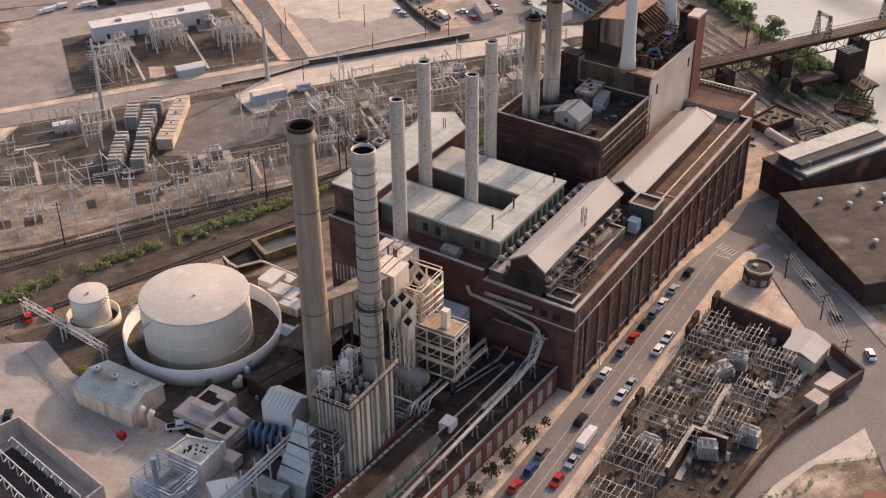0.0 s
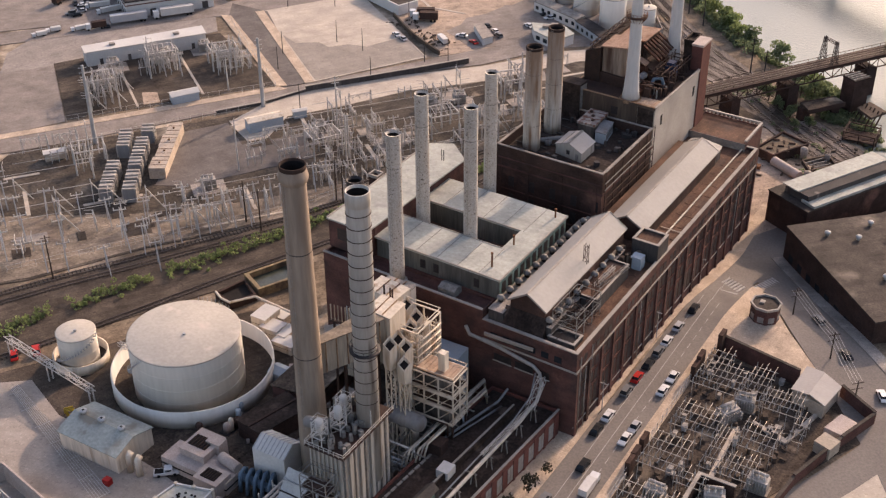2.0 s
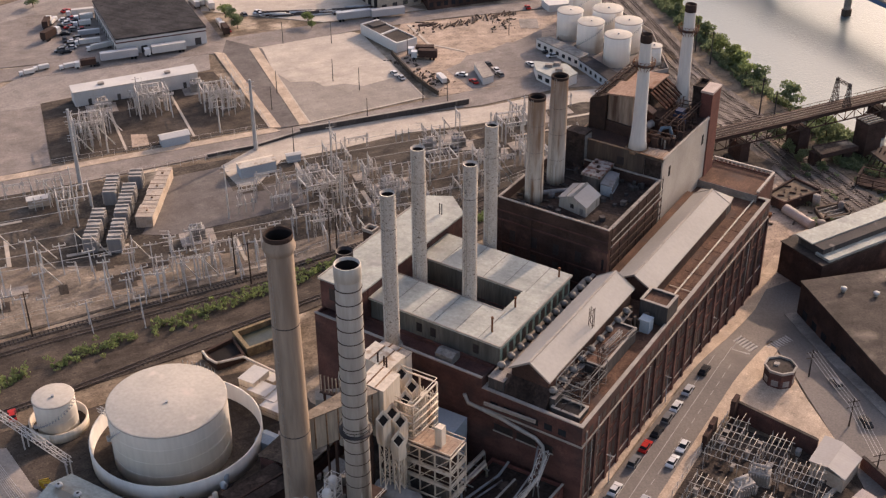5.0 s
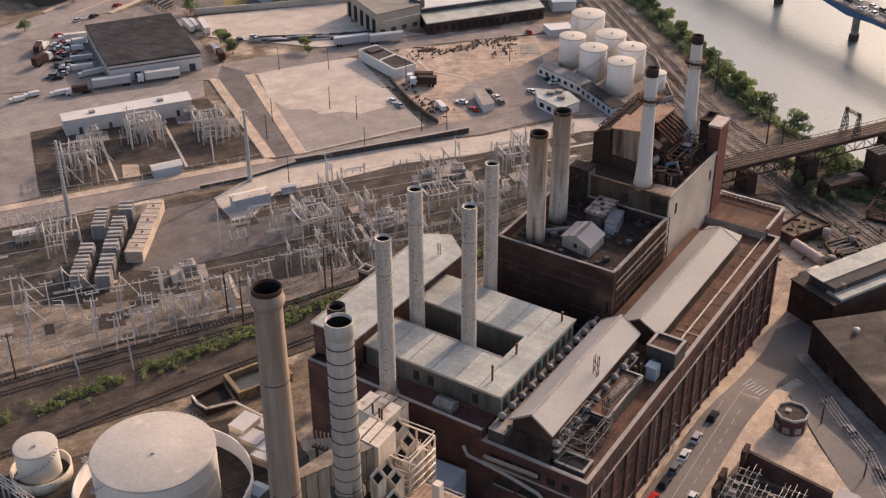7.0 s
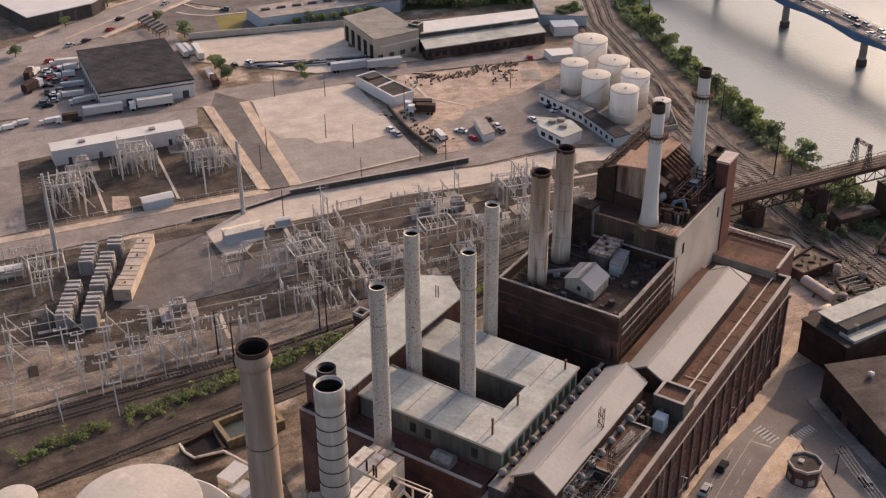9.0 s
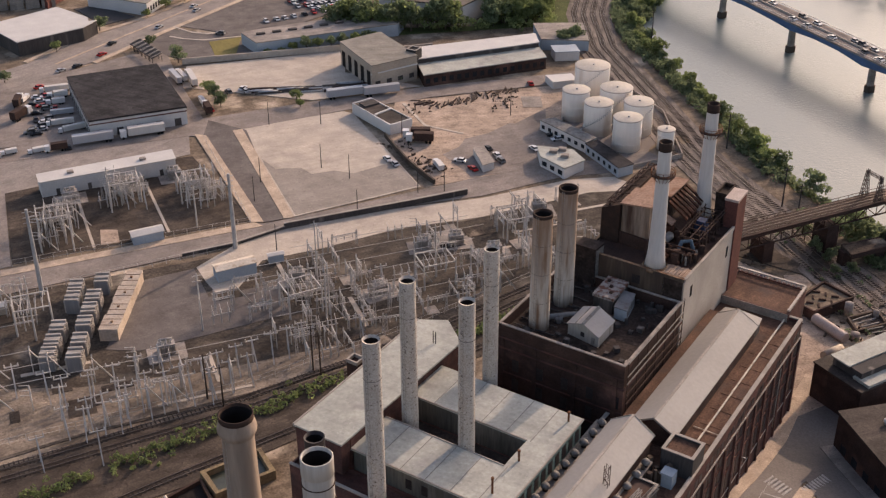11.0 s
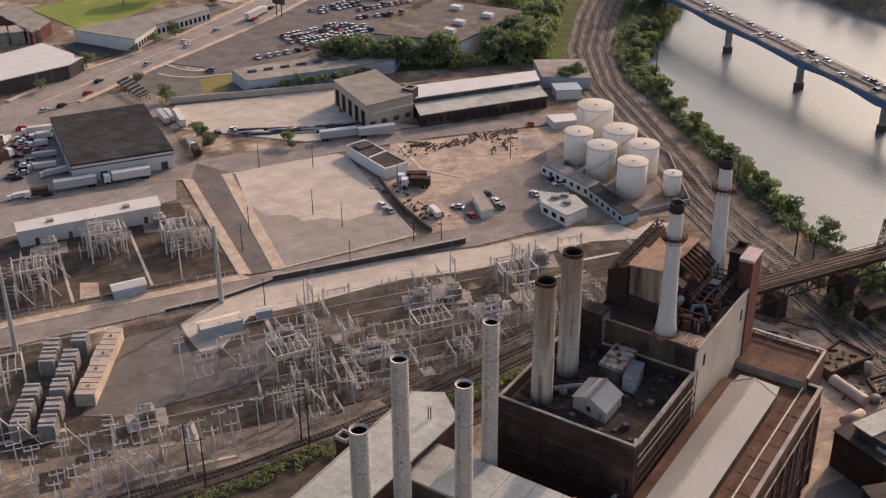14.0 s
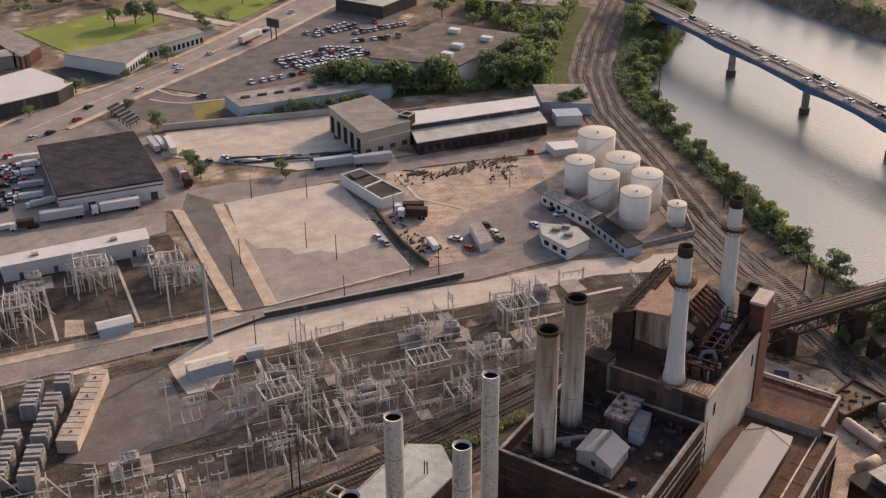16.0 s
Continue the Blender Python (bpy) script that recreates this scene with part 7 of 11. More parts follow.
# grey horizontal drum on concrete legs
t = thing("deaerator_drum", (-115.5, 177, 0), "blue-grey horizontal drum on concrete piers", "drum")
bm = B()
lv = [(-121.2, 0.6), (-120.8, 1.5), (-120.2, 1.9), (-111.6, 1.9), (-111.0, 1.5), (-110.6, 0.6)]
rows = [[bm.verts.new((x, 177 + rr * math.cos(2 * math.pi * k / 20), 12.2 + rr * math.sin(2 * math.pi * k / 20))) for k in range(20)] for x, rr in lv]
for a, b in zip(rows, rows[1:]):
    for k in range(20):
        bm.faces.new((a[k], a[(k + 1) % 20], b[(k + 1) % 20], b[k])).smooth = True
bm.faces.new(rows[0])
bm.faces.new(rows[-1])
part("shell", bm, "drum_grey", t)
for x in (-119, -116, -113):
    bm = B()
    ring(bm, x, 177, [(0, 0.8), (9.5, 0.8), (10.6, 1.3)], 14)
    part("pier", bm, "concrete", t)
frame_tower("pipe_rack", -114.8, -111.0, 170.0, 181.0, 0, 8.6, 4.2, 0.22, "dark steel pipe rack beside the workshop", "zinc", deck=False)
t = thing("plant_pipes", (-110, 188, 0), "bundle of cream and grey pipes along the plant edge", "pipework")
for k in range(6):
    bm = B()
    x, z = -111.6 + 0.62 * k, 8.9 + 0.5 * (k % 3)
    tube(bm, [(x - 0.3, 169.5 + k * 0.8, z - 3), (x, 170.6 + k * 0.8, z), (x + 2.0, 200.6 - k * 0.9, z), (x + 2.0, 201.0 - k * 0.9, z - 4)], 0.2 + 0.06 * (k % 2), 8)
    part("pipe", bm, "white_warm" if k % 2 else "steel_stained", t)
for y in (172, 178, 184, 190, 196):
    bm = B()
    beam(bm, (-112.2 + 0.065 * (y - 170), y, 0), (-112.2 + 0.065 * (y - 170), y, 8.6), 0.25)
    beam(bm, (-112.2 + 0.065 * (y - 170), y, 8.5), (-107.4 + 0.065 * (y - 170), y, 8.5), 0.25)
    part("bent", bm, "zinc", t)
bm = B()
tube(bm, [(-108.2, 181, 6.9), (-104.0, 197, 7.2), (-103.0, 199.6, 9.5)], 0.3, 8)
solid("roof_pipe", bm, "drum_grey", "grey pipe lying across a dark roof", "pipe")
bm = B()
tube(bm, [(-106.8, 182, 6.9), (-102.6, 196, 7.2)], 0.22, 8)
solid("roof_pipe", bm, "drum_grey", "thinner grey pipe lying across a dark roof", "pipe")
bm = B()
box(bm, -109.6, -106.2, 176.0, 179.2, 6.2, 8.8)
solid("brown_tank", bm, "rust_dark", "small square rusty brown tank on the roof edge", "tank")
bm = B()
box(bm, -110.4, -98.4, 201.72, 202.05, 20.0, 20.8)
solid("wall_band", bm, "stone", "pale patched band along a brick wall", "wall band", "structure")

# heat-recovery casing with fluted walls
t = thing("boiler_casing", (-115, 156.5, 0), "tall grey boiler casing with fluted stained walls", "boiler")
bm = B()
box(bm, -119.2, -111.8, 149.2, 165.2, 0, 24.2)
part("casing", bm, "steel_stained", t)
for k in range(9):
    bm = B()
    y = 149.5 + k * 1.75
    box(bm, -111.79, -111.3, y, y + (1.1 if k % 2 else 0.5), 0.5, 24.0)
    part("rib", bm, "steel_stained" if k % 4 else "zinc", t)
for k in range(8):
    bm = B()
    x = -119.0 + k * 0.98
    box(bm, x, x + 0.4, 148.8, 149.19, 0.5, 24.0)
    part("rib", bm, "steel_stained", t)
bm = B()
box(bm, -119.8, -110.8, 148.4, 165.8, 24.204, 24.5)
part("deck", bm, "rust_dark", t)
bm = B()
for a, b in (((-119.8, 148.4), (-110.8, 148.4)), ((-110.8, 148.4), (-110.8, 165.8)), ((-119.8, 148.4), (-119.8, 165.8))):
    for z in (25.0, 25.6):
        beam(bm, (*a, z), (*b, z), 0.08)
    n = 8
    for i in range(n + 1):
        p = Vector((*a, 24.5)).lerp(Vector((*b, 24.5)), i / n)
        beam(bm, p, p + Vector((0, 0, 1.1)), 0.08)
part("railing", bm, "white", t)
for x, y, h in ((-117.6, 150.6, 5.2), (-116.2, 154.8, 6.0), (-112.6, 160.0, 4.0), (-117.6, 158.6, 5.5)):
    frame_tower("silencer_stand", x - 1.1, x + 1.1, y - 1.1, y + 1.1, 24.5, 24.5 + h, 1.6, 0.14, "small white lattice frame carrying a silencer", "white", deck=False)
    t2 = thing("silencer", (x, y, 24.5 + h * 0.55), "white cylindrical steam silencer", "silencer")
    bm = B()
    ring(bm, x, y, [(24.5 + h * 0.5, 0.4), (24.5 + h * 0.62, 0.85), (24.5 + h * 0.98, 0.85), (24.5 + h * 1.05, 0.5)], 14)
    part("drum", bm, "white", t2)
t = thing("steam_drum", (-120.6, 155, 20), "grey steam drum on a steel cradle", "drum")
bm = B()
tube(bm, [(-124.2, 155.2, 23.4), (-118.4, 154.4, 25.8)], 1.15, 14)
part("shell", bm, "drum_grey", t)
bm = B()
for x, y, z in ((-123.0, 155.1, 22.8), (-120.6, 154.8, 24.0)):
    beam(bm, (x, y, 0), (x, y, z), 0.3)
part("cradle", bm, "rust_dark", t)
bm = B()
for i in range(60):
    x, y = random.uniform(-119.4, -111.4), random.uniform(149, 165.4)
    s, h = random.uniform(0.15, 0.55), random.uniform(0.4, 2.2)
    box(bm, x - s, x + s, y - s, y + s, 24.5, 24.5 + h, random.uniform(0, 90))
o = solid("valve_clutter", bm, "zinc", "crowded valves and small steel gear on the boiler deck", "clutter", "stuff")

# sloped intake hood
t = thing("intake_hood", (-121.5, 146, 0), "grey sheet-metal intake hood that slopes to the ground", "intake hood")
bm = B()
v = [bm.verts.new(c) for c in ((-127.2, 143.2, 0), (-119.3, 142.8, 0), (-119.3, 151.6, 0), (-127.2, 151.6, 0), (-127.0, 143.8, 4.0), (-119.4, 143.3, 4.0), (-119.5, 149.9, 14.6), (-125.9, 150.3, 14.6))]
for f in ((3, 2, 1, 0), (0, 1, 5, 4), (1, 2, 6, 5), (2, 3, 7, 6), (3, 0, 4, 7), (4, 5, 6, 7)):
    bm.faces.new([v[i] for i in f])
part("hood", bm, "steel", t)
for k in range(1, 5):
    bm = B()
    f = k / 5
    y, z = 143.6 + 6.4 * f, 4.0 + 10.6 * f + 0.1
    xa, xb = -127.0 + 1.1 * f, -119.4 - 0.1 * f
    beam(bm, (xa, y, z), (xb, y, z), 0.22)
    part("stiffener", bm, "steel_dark" if k % 2 else "steel", t)
bm = B()
box(bm, -112.6, -109.6, 139.5, 142.5, 0, 6.0)
solid("skid_box", bm, "white", "small white skid box beside the hood", "skid")

# gas-turbine house and blue piping
t = thing("turbine_enclosure", (-135.4, 158.5, 0), "pale ribbed turbine enclosure with a low gable", "turbine enclosure")
bm = B()
sec = [(155.2, 0), (161.8, 0), (161.8, 9.8), (160.2, 10.7), (158.5, 11.6), (156.8, 10.7), (155.2, 9.8)]
a = [bm.verts.new((-139.4, y, z)) for y, z in sec]
b = [bm.verts.new((-131.2, y, z)) for y, z in sec]
bm.faces.new(a)
bm.faces.new(b[::-1])
for i in range(7):
    j = (i + 1) % 7
    bm.faces.new((a[j], a[i], b[i], b[j]))
part("casing", bm, "wall_white", t)
for k in range(9):
    bm = B()
    x = -139.2 + k * 0.98
    for (ya, za), (yb, zb) in zip(sec[2:], sec[3:] + sec[:0]):
        beam(bm, (x, ya, za + 0.05), (x, yb, zb + 0.05), 0.14)
    part("rib", bm, "steel", t)
t = thing("pipework", (-137, 153, 0), "blue-grey pipework manifold on the yard side", "pipework")
for k in range(5):
    bm = B()
    x = -141.0 + k * 1.9
    tube(bm, [(x, 154.6, 0.2), (x, 154.4, 4.0 + k * 0.5), (x + 0.6, 153.2, 5.2 + k * 0.4), (x + 0.8, 151.6, 5.0), (x + 0.8, 151.0, 0.5)], 0.45, 10)
    part("pipe", bm, "blue_dull", t)
bm = B()
box(bm, -141.5, -132, 152, 153.6, 2.6, 3.4)
part("header", bm, "blue_dull", t)
t = thing("pipe_rack", (-129.2, 143, 0), "long pale pipe rack on posts through the plant", "pipe rack")
for k in range(5):
    bm = B()
    tube(bm, [(-131.0 + k * 0.55, 128, 6.4 + 0.25 * (k % 2)), (-129.6 + k * 0.5, 152.5, 7.4 + 0.25 * (k % 2))], 0.2, 6)
    part("pipe", bm, "steel" if k % 2 else "white", t)
for y in np.arange(129, 152, 4.5):
    bm = B()
    beam(bm, (-131.6, y, 0), (-131.6, y, 7.4), 0.25)
    beam(bm, (-127.6, y, 0), (-127.6, y, 7.4), 0.25)
    beam(bm, (-131.6, y, 6.1), (-127.6, y, 6.1), 0.25)
    part("bent", bm, "lattice", t)

# pale cooling unit on the yard
t = thing("cooling_unit", (-152, 153, 0), "pinkish grey cooling unit with dark louvre wells", "cooling unit")
for x0, x1, y0, y1, z1 in ((-161.5, -143.8, 148.8, 155.0, 3.2), (-158.5, -151.8, 151.5, 159.0, 5.0), (-150.5, -144.2, 146.4, 151.2, 4.4), (-154.5, -150.8, 155.5, 158.2, 5.6), (-143.6, -139.8, 142.8, 146.0, 2.6)):
    bm = B()
    box(bm, x0, x1, y0, y1, 0, z1)
    part("casing", bm, "pinkish", t)
for x0, x1, y0, y1, z in ((-157.8, -153.0, 153.4, 156.8, 5.004), (-149.4, -145.6, 147.4, 150.2, 4.404)):
    bm = B()
    box(bm, x0, x1, y0, y1, z, z + 0.1)
    w = part("well", bm, "soot", t, "dark fan well")
    for k in range(6):
        bm = B()
        x = x0 + (x1 - x0) * (k + 0.5) / 6
        box(bm, x - 0.08, x + 0.08, y0, y1, z + 0.11, z + 0.3)
        part("slat", bm, "rust_dark", w)
bm = B()
tube(bm, [(-149.5, 154.6, 4.0), (-144.0, 153.4, 4.0)], 1.2, 14)
part("drum", bm, "pinkish", t)
bm = B()
parapet(bm, -161.6, -143.7, 148.7, 155.1, 1.5, 1.8, 0.12)
part("shadow_gap", bm, "soot", t)
t.location.x += 1.7

t = thing("equipment_house", (-174, 148, 0), "white gabled equipment house with roof vents", "equipment house")
bm = B()
gable(bm, -183.2, -166.4, 142.4, 153.4, 0, 4.8, 6.5, "x")
part("wall", bm, "white_warm", t)
bm = B()
gable_roof(bm, -183.2, -166.4, 142.4, 153.4, 4.8, 6.5, 0.22, 0.35, "x")
part("roof", bm, "roof_green_grey", t, "greenish grey sheet roof")
for x in (-181, -175.6, -169.8):
    bm = B()
    ring(bm, x, 148.2, [(6.3, 0.6), (6.9, 0.6), (7.0, 0.85), (7.4, 0.85), (7.5, 0.3)], 12)
    v = part("roof_vent", bm, "steel", t)
    bm = B()
    ring(bm, x, 148.2, [(7.51, 0.28), (7.56, 0.28)], 10)
    part("throat", bm, "soot", v)
for x in (-165.6, -163.0):
    bm = B()
    tube(bm, [(x + 0.8, 144.4, 0.1), (x + 0.8, 144.4, 4.2), (x + 0.7, 145.4, 4.8)], 0.75, 12)
    part("exhaust_pipe", bm, "white_warm", t, "cream upright exhaust pipe")
bm = B()
box(bm, -167.0, -165.4, 138.2, 139.6, 0.06, 1.6)
solid("red_cabinet", bm, "red", "small red pump cabinet", "cabinet")
bm = B()
for i in range(7):
    beam(bm, (-208.1 - 0.1 * i, 152.7 - 0.31 * i, 0.6), (-163.3 - 0.23 * i, 136.8 - 0.57 * i, 0.6), 0.09)
solid("pipe_lines", bm, "lattice", "thin parallel pipe lines above the yard", "pipe run", "stuff")
bm = B()
for x in (-206, -199, -192, -185, -178, -171, -164):
    y = 152.7 - 0.355 * (x + 208.1)
    beam(bm, (x + 0.1, y + 0.2, 0.3), (x - 1.1, y - 3.1, 0.3), 0.1)
solid("pipe_support", bm, "lattice", "steel supports of the yard pipe lines", "pipe run", "stuff")
# gantry walkway near the small tank
t = thing("conveyor_bridge", (-202, 158, 0), "grey lattice pipe bridge by the small tank", "pipe bridge")
bm = B()
lattice(bm, (-219, 160.5, 5.2), (-186.5, 156.2, 5.2), 1.3, 1.8, 0.14)
part("girder", bm, "lattice", t)
for x, y in ((-218, 160.3), (-203, 158.4), (-187.5, 156.4)):
    bm = B()
    beam(bm, (x, y - 0.6, 0), (x, y - 0.6, 4.8), 0.25)
    beam(bm, (x, y + 0.6, 0), (x, y + 0.6, 4.8), 0.25)
    part("leg", bm, "lattice", t)
bm = B()
for k in range(6):
    tube(bm, [(-191 + k * 0.9, 151 - 0.3 * k, 0.3), (-191 + k * 0.9, 151 - 0.3 * k, 1.6 + 0.3 * (k % 3)), (-189.6 + k * 0.8, 152.4 - 0.3 * k, 1.8)], 0.22, 8)
solid("yellow_valves", bm, "yellow", "yellow painted valve manifold", "valves")

# lower yard: white filter boxes, blue steelwork, walled rack yard
FH = [(-149.8, 136.4), (-149.1, 141.8), (-141.3, 144.0), (-140.9, 136.4)]
t = thing("filter_house", (-145, 140, 0), "white sheet-metal filter house with dotted vents and corner posts", "filter house")
bm = B()
prism(bm, FH, 0, 5.6)
part("wall", bm, "wall_white", t)
bm = B()
prism(bm, [(-149.4, 136.8), (-148.7, 141.5), (-141.7, 143.5), (-141.3, 136.8)], 5.604, 5.75)
part("roof", bm, "roof_pale", t)
for x, y in FH + [(-145.3, 136.3), (-145.2, 142.9), (-141.0, 140.0)]:
    bm = B()
    box(bm, x - 0.35, x + 0.35, y - 0.35, y + 0.35, 0, 6.3)
    part("corner_post", bm, "white_warm", t)
for p, q in zip(FH, FH[1:] + FH[:1]):
    bm = B()
    beam(bm, (*p, 5.95), (*q, 5.95), 0.35)
    part("rim", bm, "wall_white", t)
for i in range(14):
    bm = B()
    x, y = random.uniform(-148.3, -142.6), random.uniform(137.6, 141.4)
    ring(bm, x, y, [(5.75, 0.28), (5.9, 0.28)], 8)
    part("vent", bm, "soot", t)
for x, y, w, d, h in ((-127.8, 140.9, 2.4, 1.8, 3.0), (-124.0, 141.0, 1.2, 1.4, 3.6), (-133.5, 146.5, 0.8, 0.8, 1.6), (-118.0, 141.0, 1.6, 1.2, 2.2)):
    t = thing("skid_box", (x, y, 0), "grey sheet-metal skid box on the plant yard", "skid")
    bm = B()
    box(bm, x - w, x + w, y - d, y + d, 0, h)
    part("body", bm, "steel_stained", t)
    bm = B()
    box(bm, x - w - 0.1, x + w + 0.1, y - d - 0.1, y + d + 0.1, h + 0.003, h + 0.15)
    part("lid", bm, "roof_pale", t)
t = thing("brown_shed", (-146.5, 170.8, 0), "long low shed with a sooty brown roof beside the containment ring", "shed")
bm = B()
prism(bm, [(-152.0, 165.2), (-144.6, 164.0), (-141.3, 176.2), (-148.6, 178.4)], 0, 4.6)
part("wall", bm, "brick_soot", t)
bm = B()
prism(bm, [(-152.3, 165.0), (-144.4, 163.7), (-141.0, 176.4), (-148.7, 178.7)], 4.604, 4.85)
part("roof", bm, "roof_soot_shade", t)
bm = B()
beam(bm, (-148.3, 164.4, 5.0), (-144.8, 177.5, 5.0), 0.5, 0.25)
part("ridge", bm, "rust_dark", t)
# pipework and stairs crowded before the boiler casing
t = frame_tower("stair_tower", -118.6, -112.6, 144.6, 148.2, 0, 20.4, 2.9, 0.16, "rusty grey stair and pipe tower before the boiler", "zinc")
for k in range(8):
    bm = B()
    x = -118.2 + 0.75 * k
    tube(bm, [(x, 146.2 + 0.3 * (k % 3), 0.2), (x, 146.2 + 0.3 * (k % 3), 12.0 + 1.1 * (k % 5)), (x + 0.4, 148.9, 13.2 + 1.1 * (k % 5))], 0.2 + 0.08 * (k % 2), 7)
    part("pipe", bm, ("rust_dark", "zinc", "white_warm", "steel")[k % 4], t)
bm = B()
prism(bm, [(-137.8, 134.0), (-133.0, 130.8), (-128.8, 135.0), (-133.4, 138.6)], 0, 4.6)
solid("filter_box", bm, "wall_white", "low white filter box", "filter box")
t = frame_tower("blue_steelwork", -150.5, -139.5, 126, 134, 0, 6.6, 2.2, 0.26, "pale blue open steelwork with pipes", "wall_blue", deck=False)
for k in range(8):
    bm = B()
    tube(bm, [(-150 + k * 1.3, 126.4, 2.4 + (k % 3)), (-149 + k * 1.3, 133.6, 3.0 + (k % 3))], 0.3, 8)
    part("pipe", bm, "wall_blue", t)
t = thing("vent_pipe", (-144.2, 127, 0), "upright pale vent pipe", "pipe")
bm = B()
ring(bm, -144.2, 127, [(0, 0.55), (13.2, 0.5), (13.25, 0.65), (13.9, 0.65)], 14)
part("pipe", bm, "wall_blue", t)
t = thing("rack_yard_wall", (-170, 122, 0), "ribbed brown sheet-pile wall round a rack yard", "wall")
for a, b in (((-186, 129), (-155, 122.4)), ((-155, 122.4), (-156.5, 100)), ((-186, 129), (-192, 112))):
    a3, b3 = Vector((*a, 0)), Vector((*b, 0))
    n = round((b3 - a3).length / 1.6)
    nn = (b3 - a3).normalized().cross(Vector((0, 0, 1)))
    for i in range(n):
        p, q = a3.lerp(b3, i / n), a3.lerp(b3, (i + 0.93) / n)
        bm = B()
        prism(bm, [tuple((p + nn * 0.2)[:2]), tuple((q + nn * 0.2)[:2]), tuple((q - nn * 0.2)[:2]), tuple((p - nn * 0.2)[:2])], 0, 5.0)
        part("panel", bm, "pinkish", t)
bm = B()
box(bm, -187, -157, 100, 122, 0.0, 0.12, -11)
solid("rack_floor", bm, "roof_char", "dark floor of the rack yard", "floor", "structure")
for k in range(4):
    t = thing("tube_stand", (-172, 121 - 4.5 * k, 0), "white tubular frame in the rack yard", "frame", "frames of the rack yard")
    bm = B()
    y0 = 124.5 - 4.2 * k
    beam(bm, (-184 + k, y0, 3.4), (-158, y0 - 5.6, 3.4), 0.22)
    for i in range(9):
        f = i / 8
        x, y = -184 + k + (26 - k) * f, y0 - 5.6 * f
        beam(bm, (x, y, 0.1), (x, y, 3.4), 0.2)
        beam(bm, (x, y, 3.4), (x + 0.5, y - 1.4, 3.4), 0.16)
    part("frame", bm, "lattice", t)

# settling basins
for pts, top, rim, wet in (([(-191.4, 204.5), (-184.9, 202.5), (-181.5, 209.2), (-188.8, 213.6)], 2.0, "rust_dark", "soot"), ([(-190.0, 214.6), (-182.0, 210.6), (-175.6, 223.6), (-183.6, 228.4)], 2.5, "basin_rim", "water_basin")):
    cx_, cy_ = sum(q[0] for q in pts) / 4, sum(q[1] for q in pts) / 4
    t = thing("settling_basin", (cx_, cy_, 0), "open basin with %s and dark water" % ("an ochre concrete rim" if top > 2.2 else "a low dark rim"), "basin")
    inner = [(cx_ + (x - cx_) * 0.82, cy_ + (y - cy_) * 0.86) for x, y in pts]
    for i in range(4):
        j = (i + 1) % 4
        bm = B()
        prism(bm, [pts[i], pts[j], inner[j], inner[i]], 0, top)
        part("rim", bm, rim, t)
    bm = B()
    prism(bm, inner, 0, 0.9)
    part("water", bm, wet, t)
bm = B()
tube(bm, [(-191.2, 204.6, 2.2), (-188.2, 203.0, 2.2), (-185.0, 202.6, 2.2), (-179.8, 206.7, 3.4), (-168.2, 205.1, 4.0), (-160.5, 203.6, 4.0)], 0.32, 8)
solid("overflow_pipe", bm, "white_warm", "pale pipe running along the basin to the cabins", "pipe")
for x, y, w, d, h in ((-172.5, 201.5, 2.2, 3.0, 4.2), (-168.5, 199.4, 2.6, 2.2, 3.0), (-165.0, 199.6, 1.8, 2.6, 2.6), (-162.5, 196.6, 3.0, 2.0, 2.4), (-169.8, 204.8, 1.6, 1.6, 2.4)):
    t = thing("white_cabin", (x, y, 0), "cream sheet-metal cabin with dark seams", "cabin", "cabins behind the tank")
    bm = B()
    box(bm, x - w, x + w, y - d, y + d, 0, h)
    part("wall", bm, "white_warm", t)
    bm = B()
    box(bm, x - w - 0.1, x + w + 0.1, y - d - 0.1, y + d + 0.1, h + 0.004, h + 0.2)
    part("roof", bm, "white", t)
    bm = B()
    box(bm, x - w - 0.02, x + w + 0.02, y - d - 0.02, y + d + 0.02, h * 0.55, h * 0.58)
    part("seam", bm, "rust_dark", t)
t = thing("service_shed", (-156.5, 186.5, 0), "small grey hut with an arched roof", "hut")
bm = B()
gable(bm, -159, -154.2, 184.6, 188.6, 0, 2.4, 3.2, "x")
part("wall", bm, "wall_blue", t)
bm = B()
prism(bm, [(-151.8, 198.2), (-149.8, 195.6), (-139.0, 201.2), (-139.0, 203.6), (-145.5, 203.6)], 0, 9.8)
solid("retaining_wall", bm, "wall_beige", "tan rendered wall with a spiked top", "wall", "structure")
t = thing("pump_house", (-148, 190.5, 0), "low dark pump house beside the chimney", "pump house")
bm = B()
box(bm, -153, -141, 179, 195, 0, 4.4)
part("wall", bm, "brick", t)
bm = B()
prism(bm, [(-153.4, 178.7), (-140.6, 178.7), (-140.6, 195.3), (-153.4, 195.3)], lambda x, y: 4.41 + 0.12 * (x + 153.4), lambda x, y: 4.65 + 0.12 * (x + 153.4))
part("roof", bm, "yard_brown", t, "dark brown lean-to roof")
bm = B()
for k in range(12):
    beam(bm, (-145 + 0.9 * k, 198.5, 8), (-145 + 0.9 * k, 198.5, 17.5), 0.25)
solid("spike_fence", bm, "lattice", "row of upright grey posts", "fence")
# slanting ducts and cream boxes crowded round the duct tower
prng = random.Random(8)
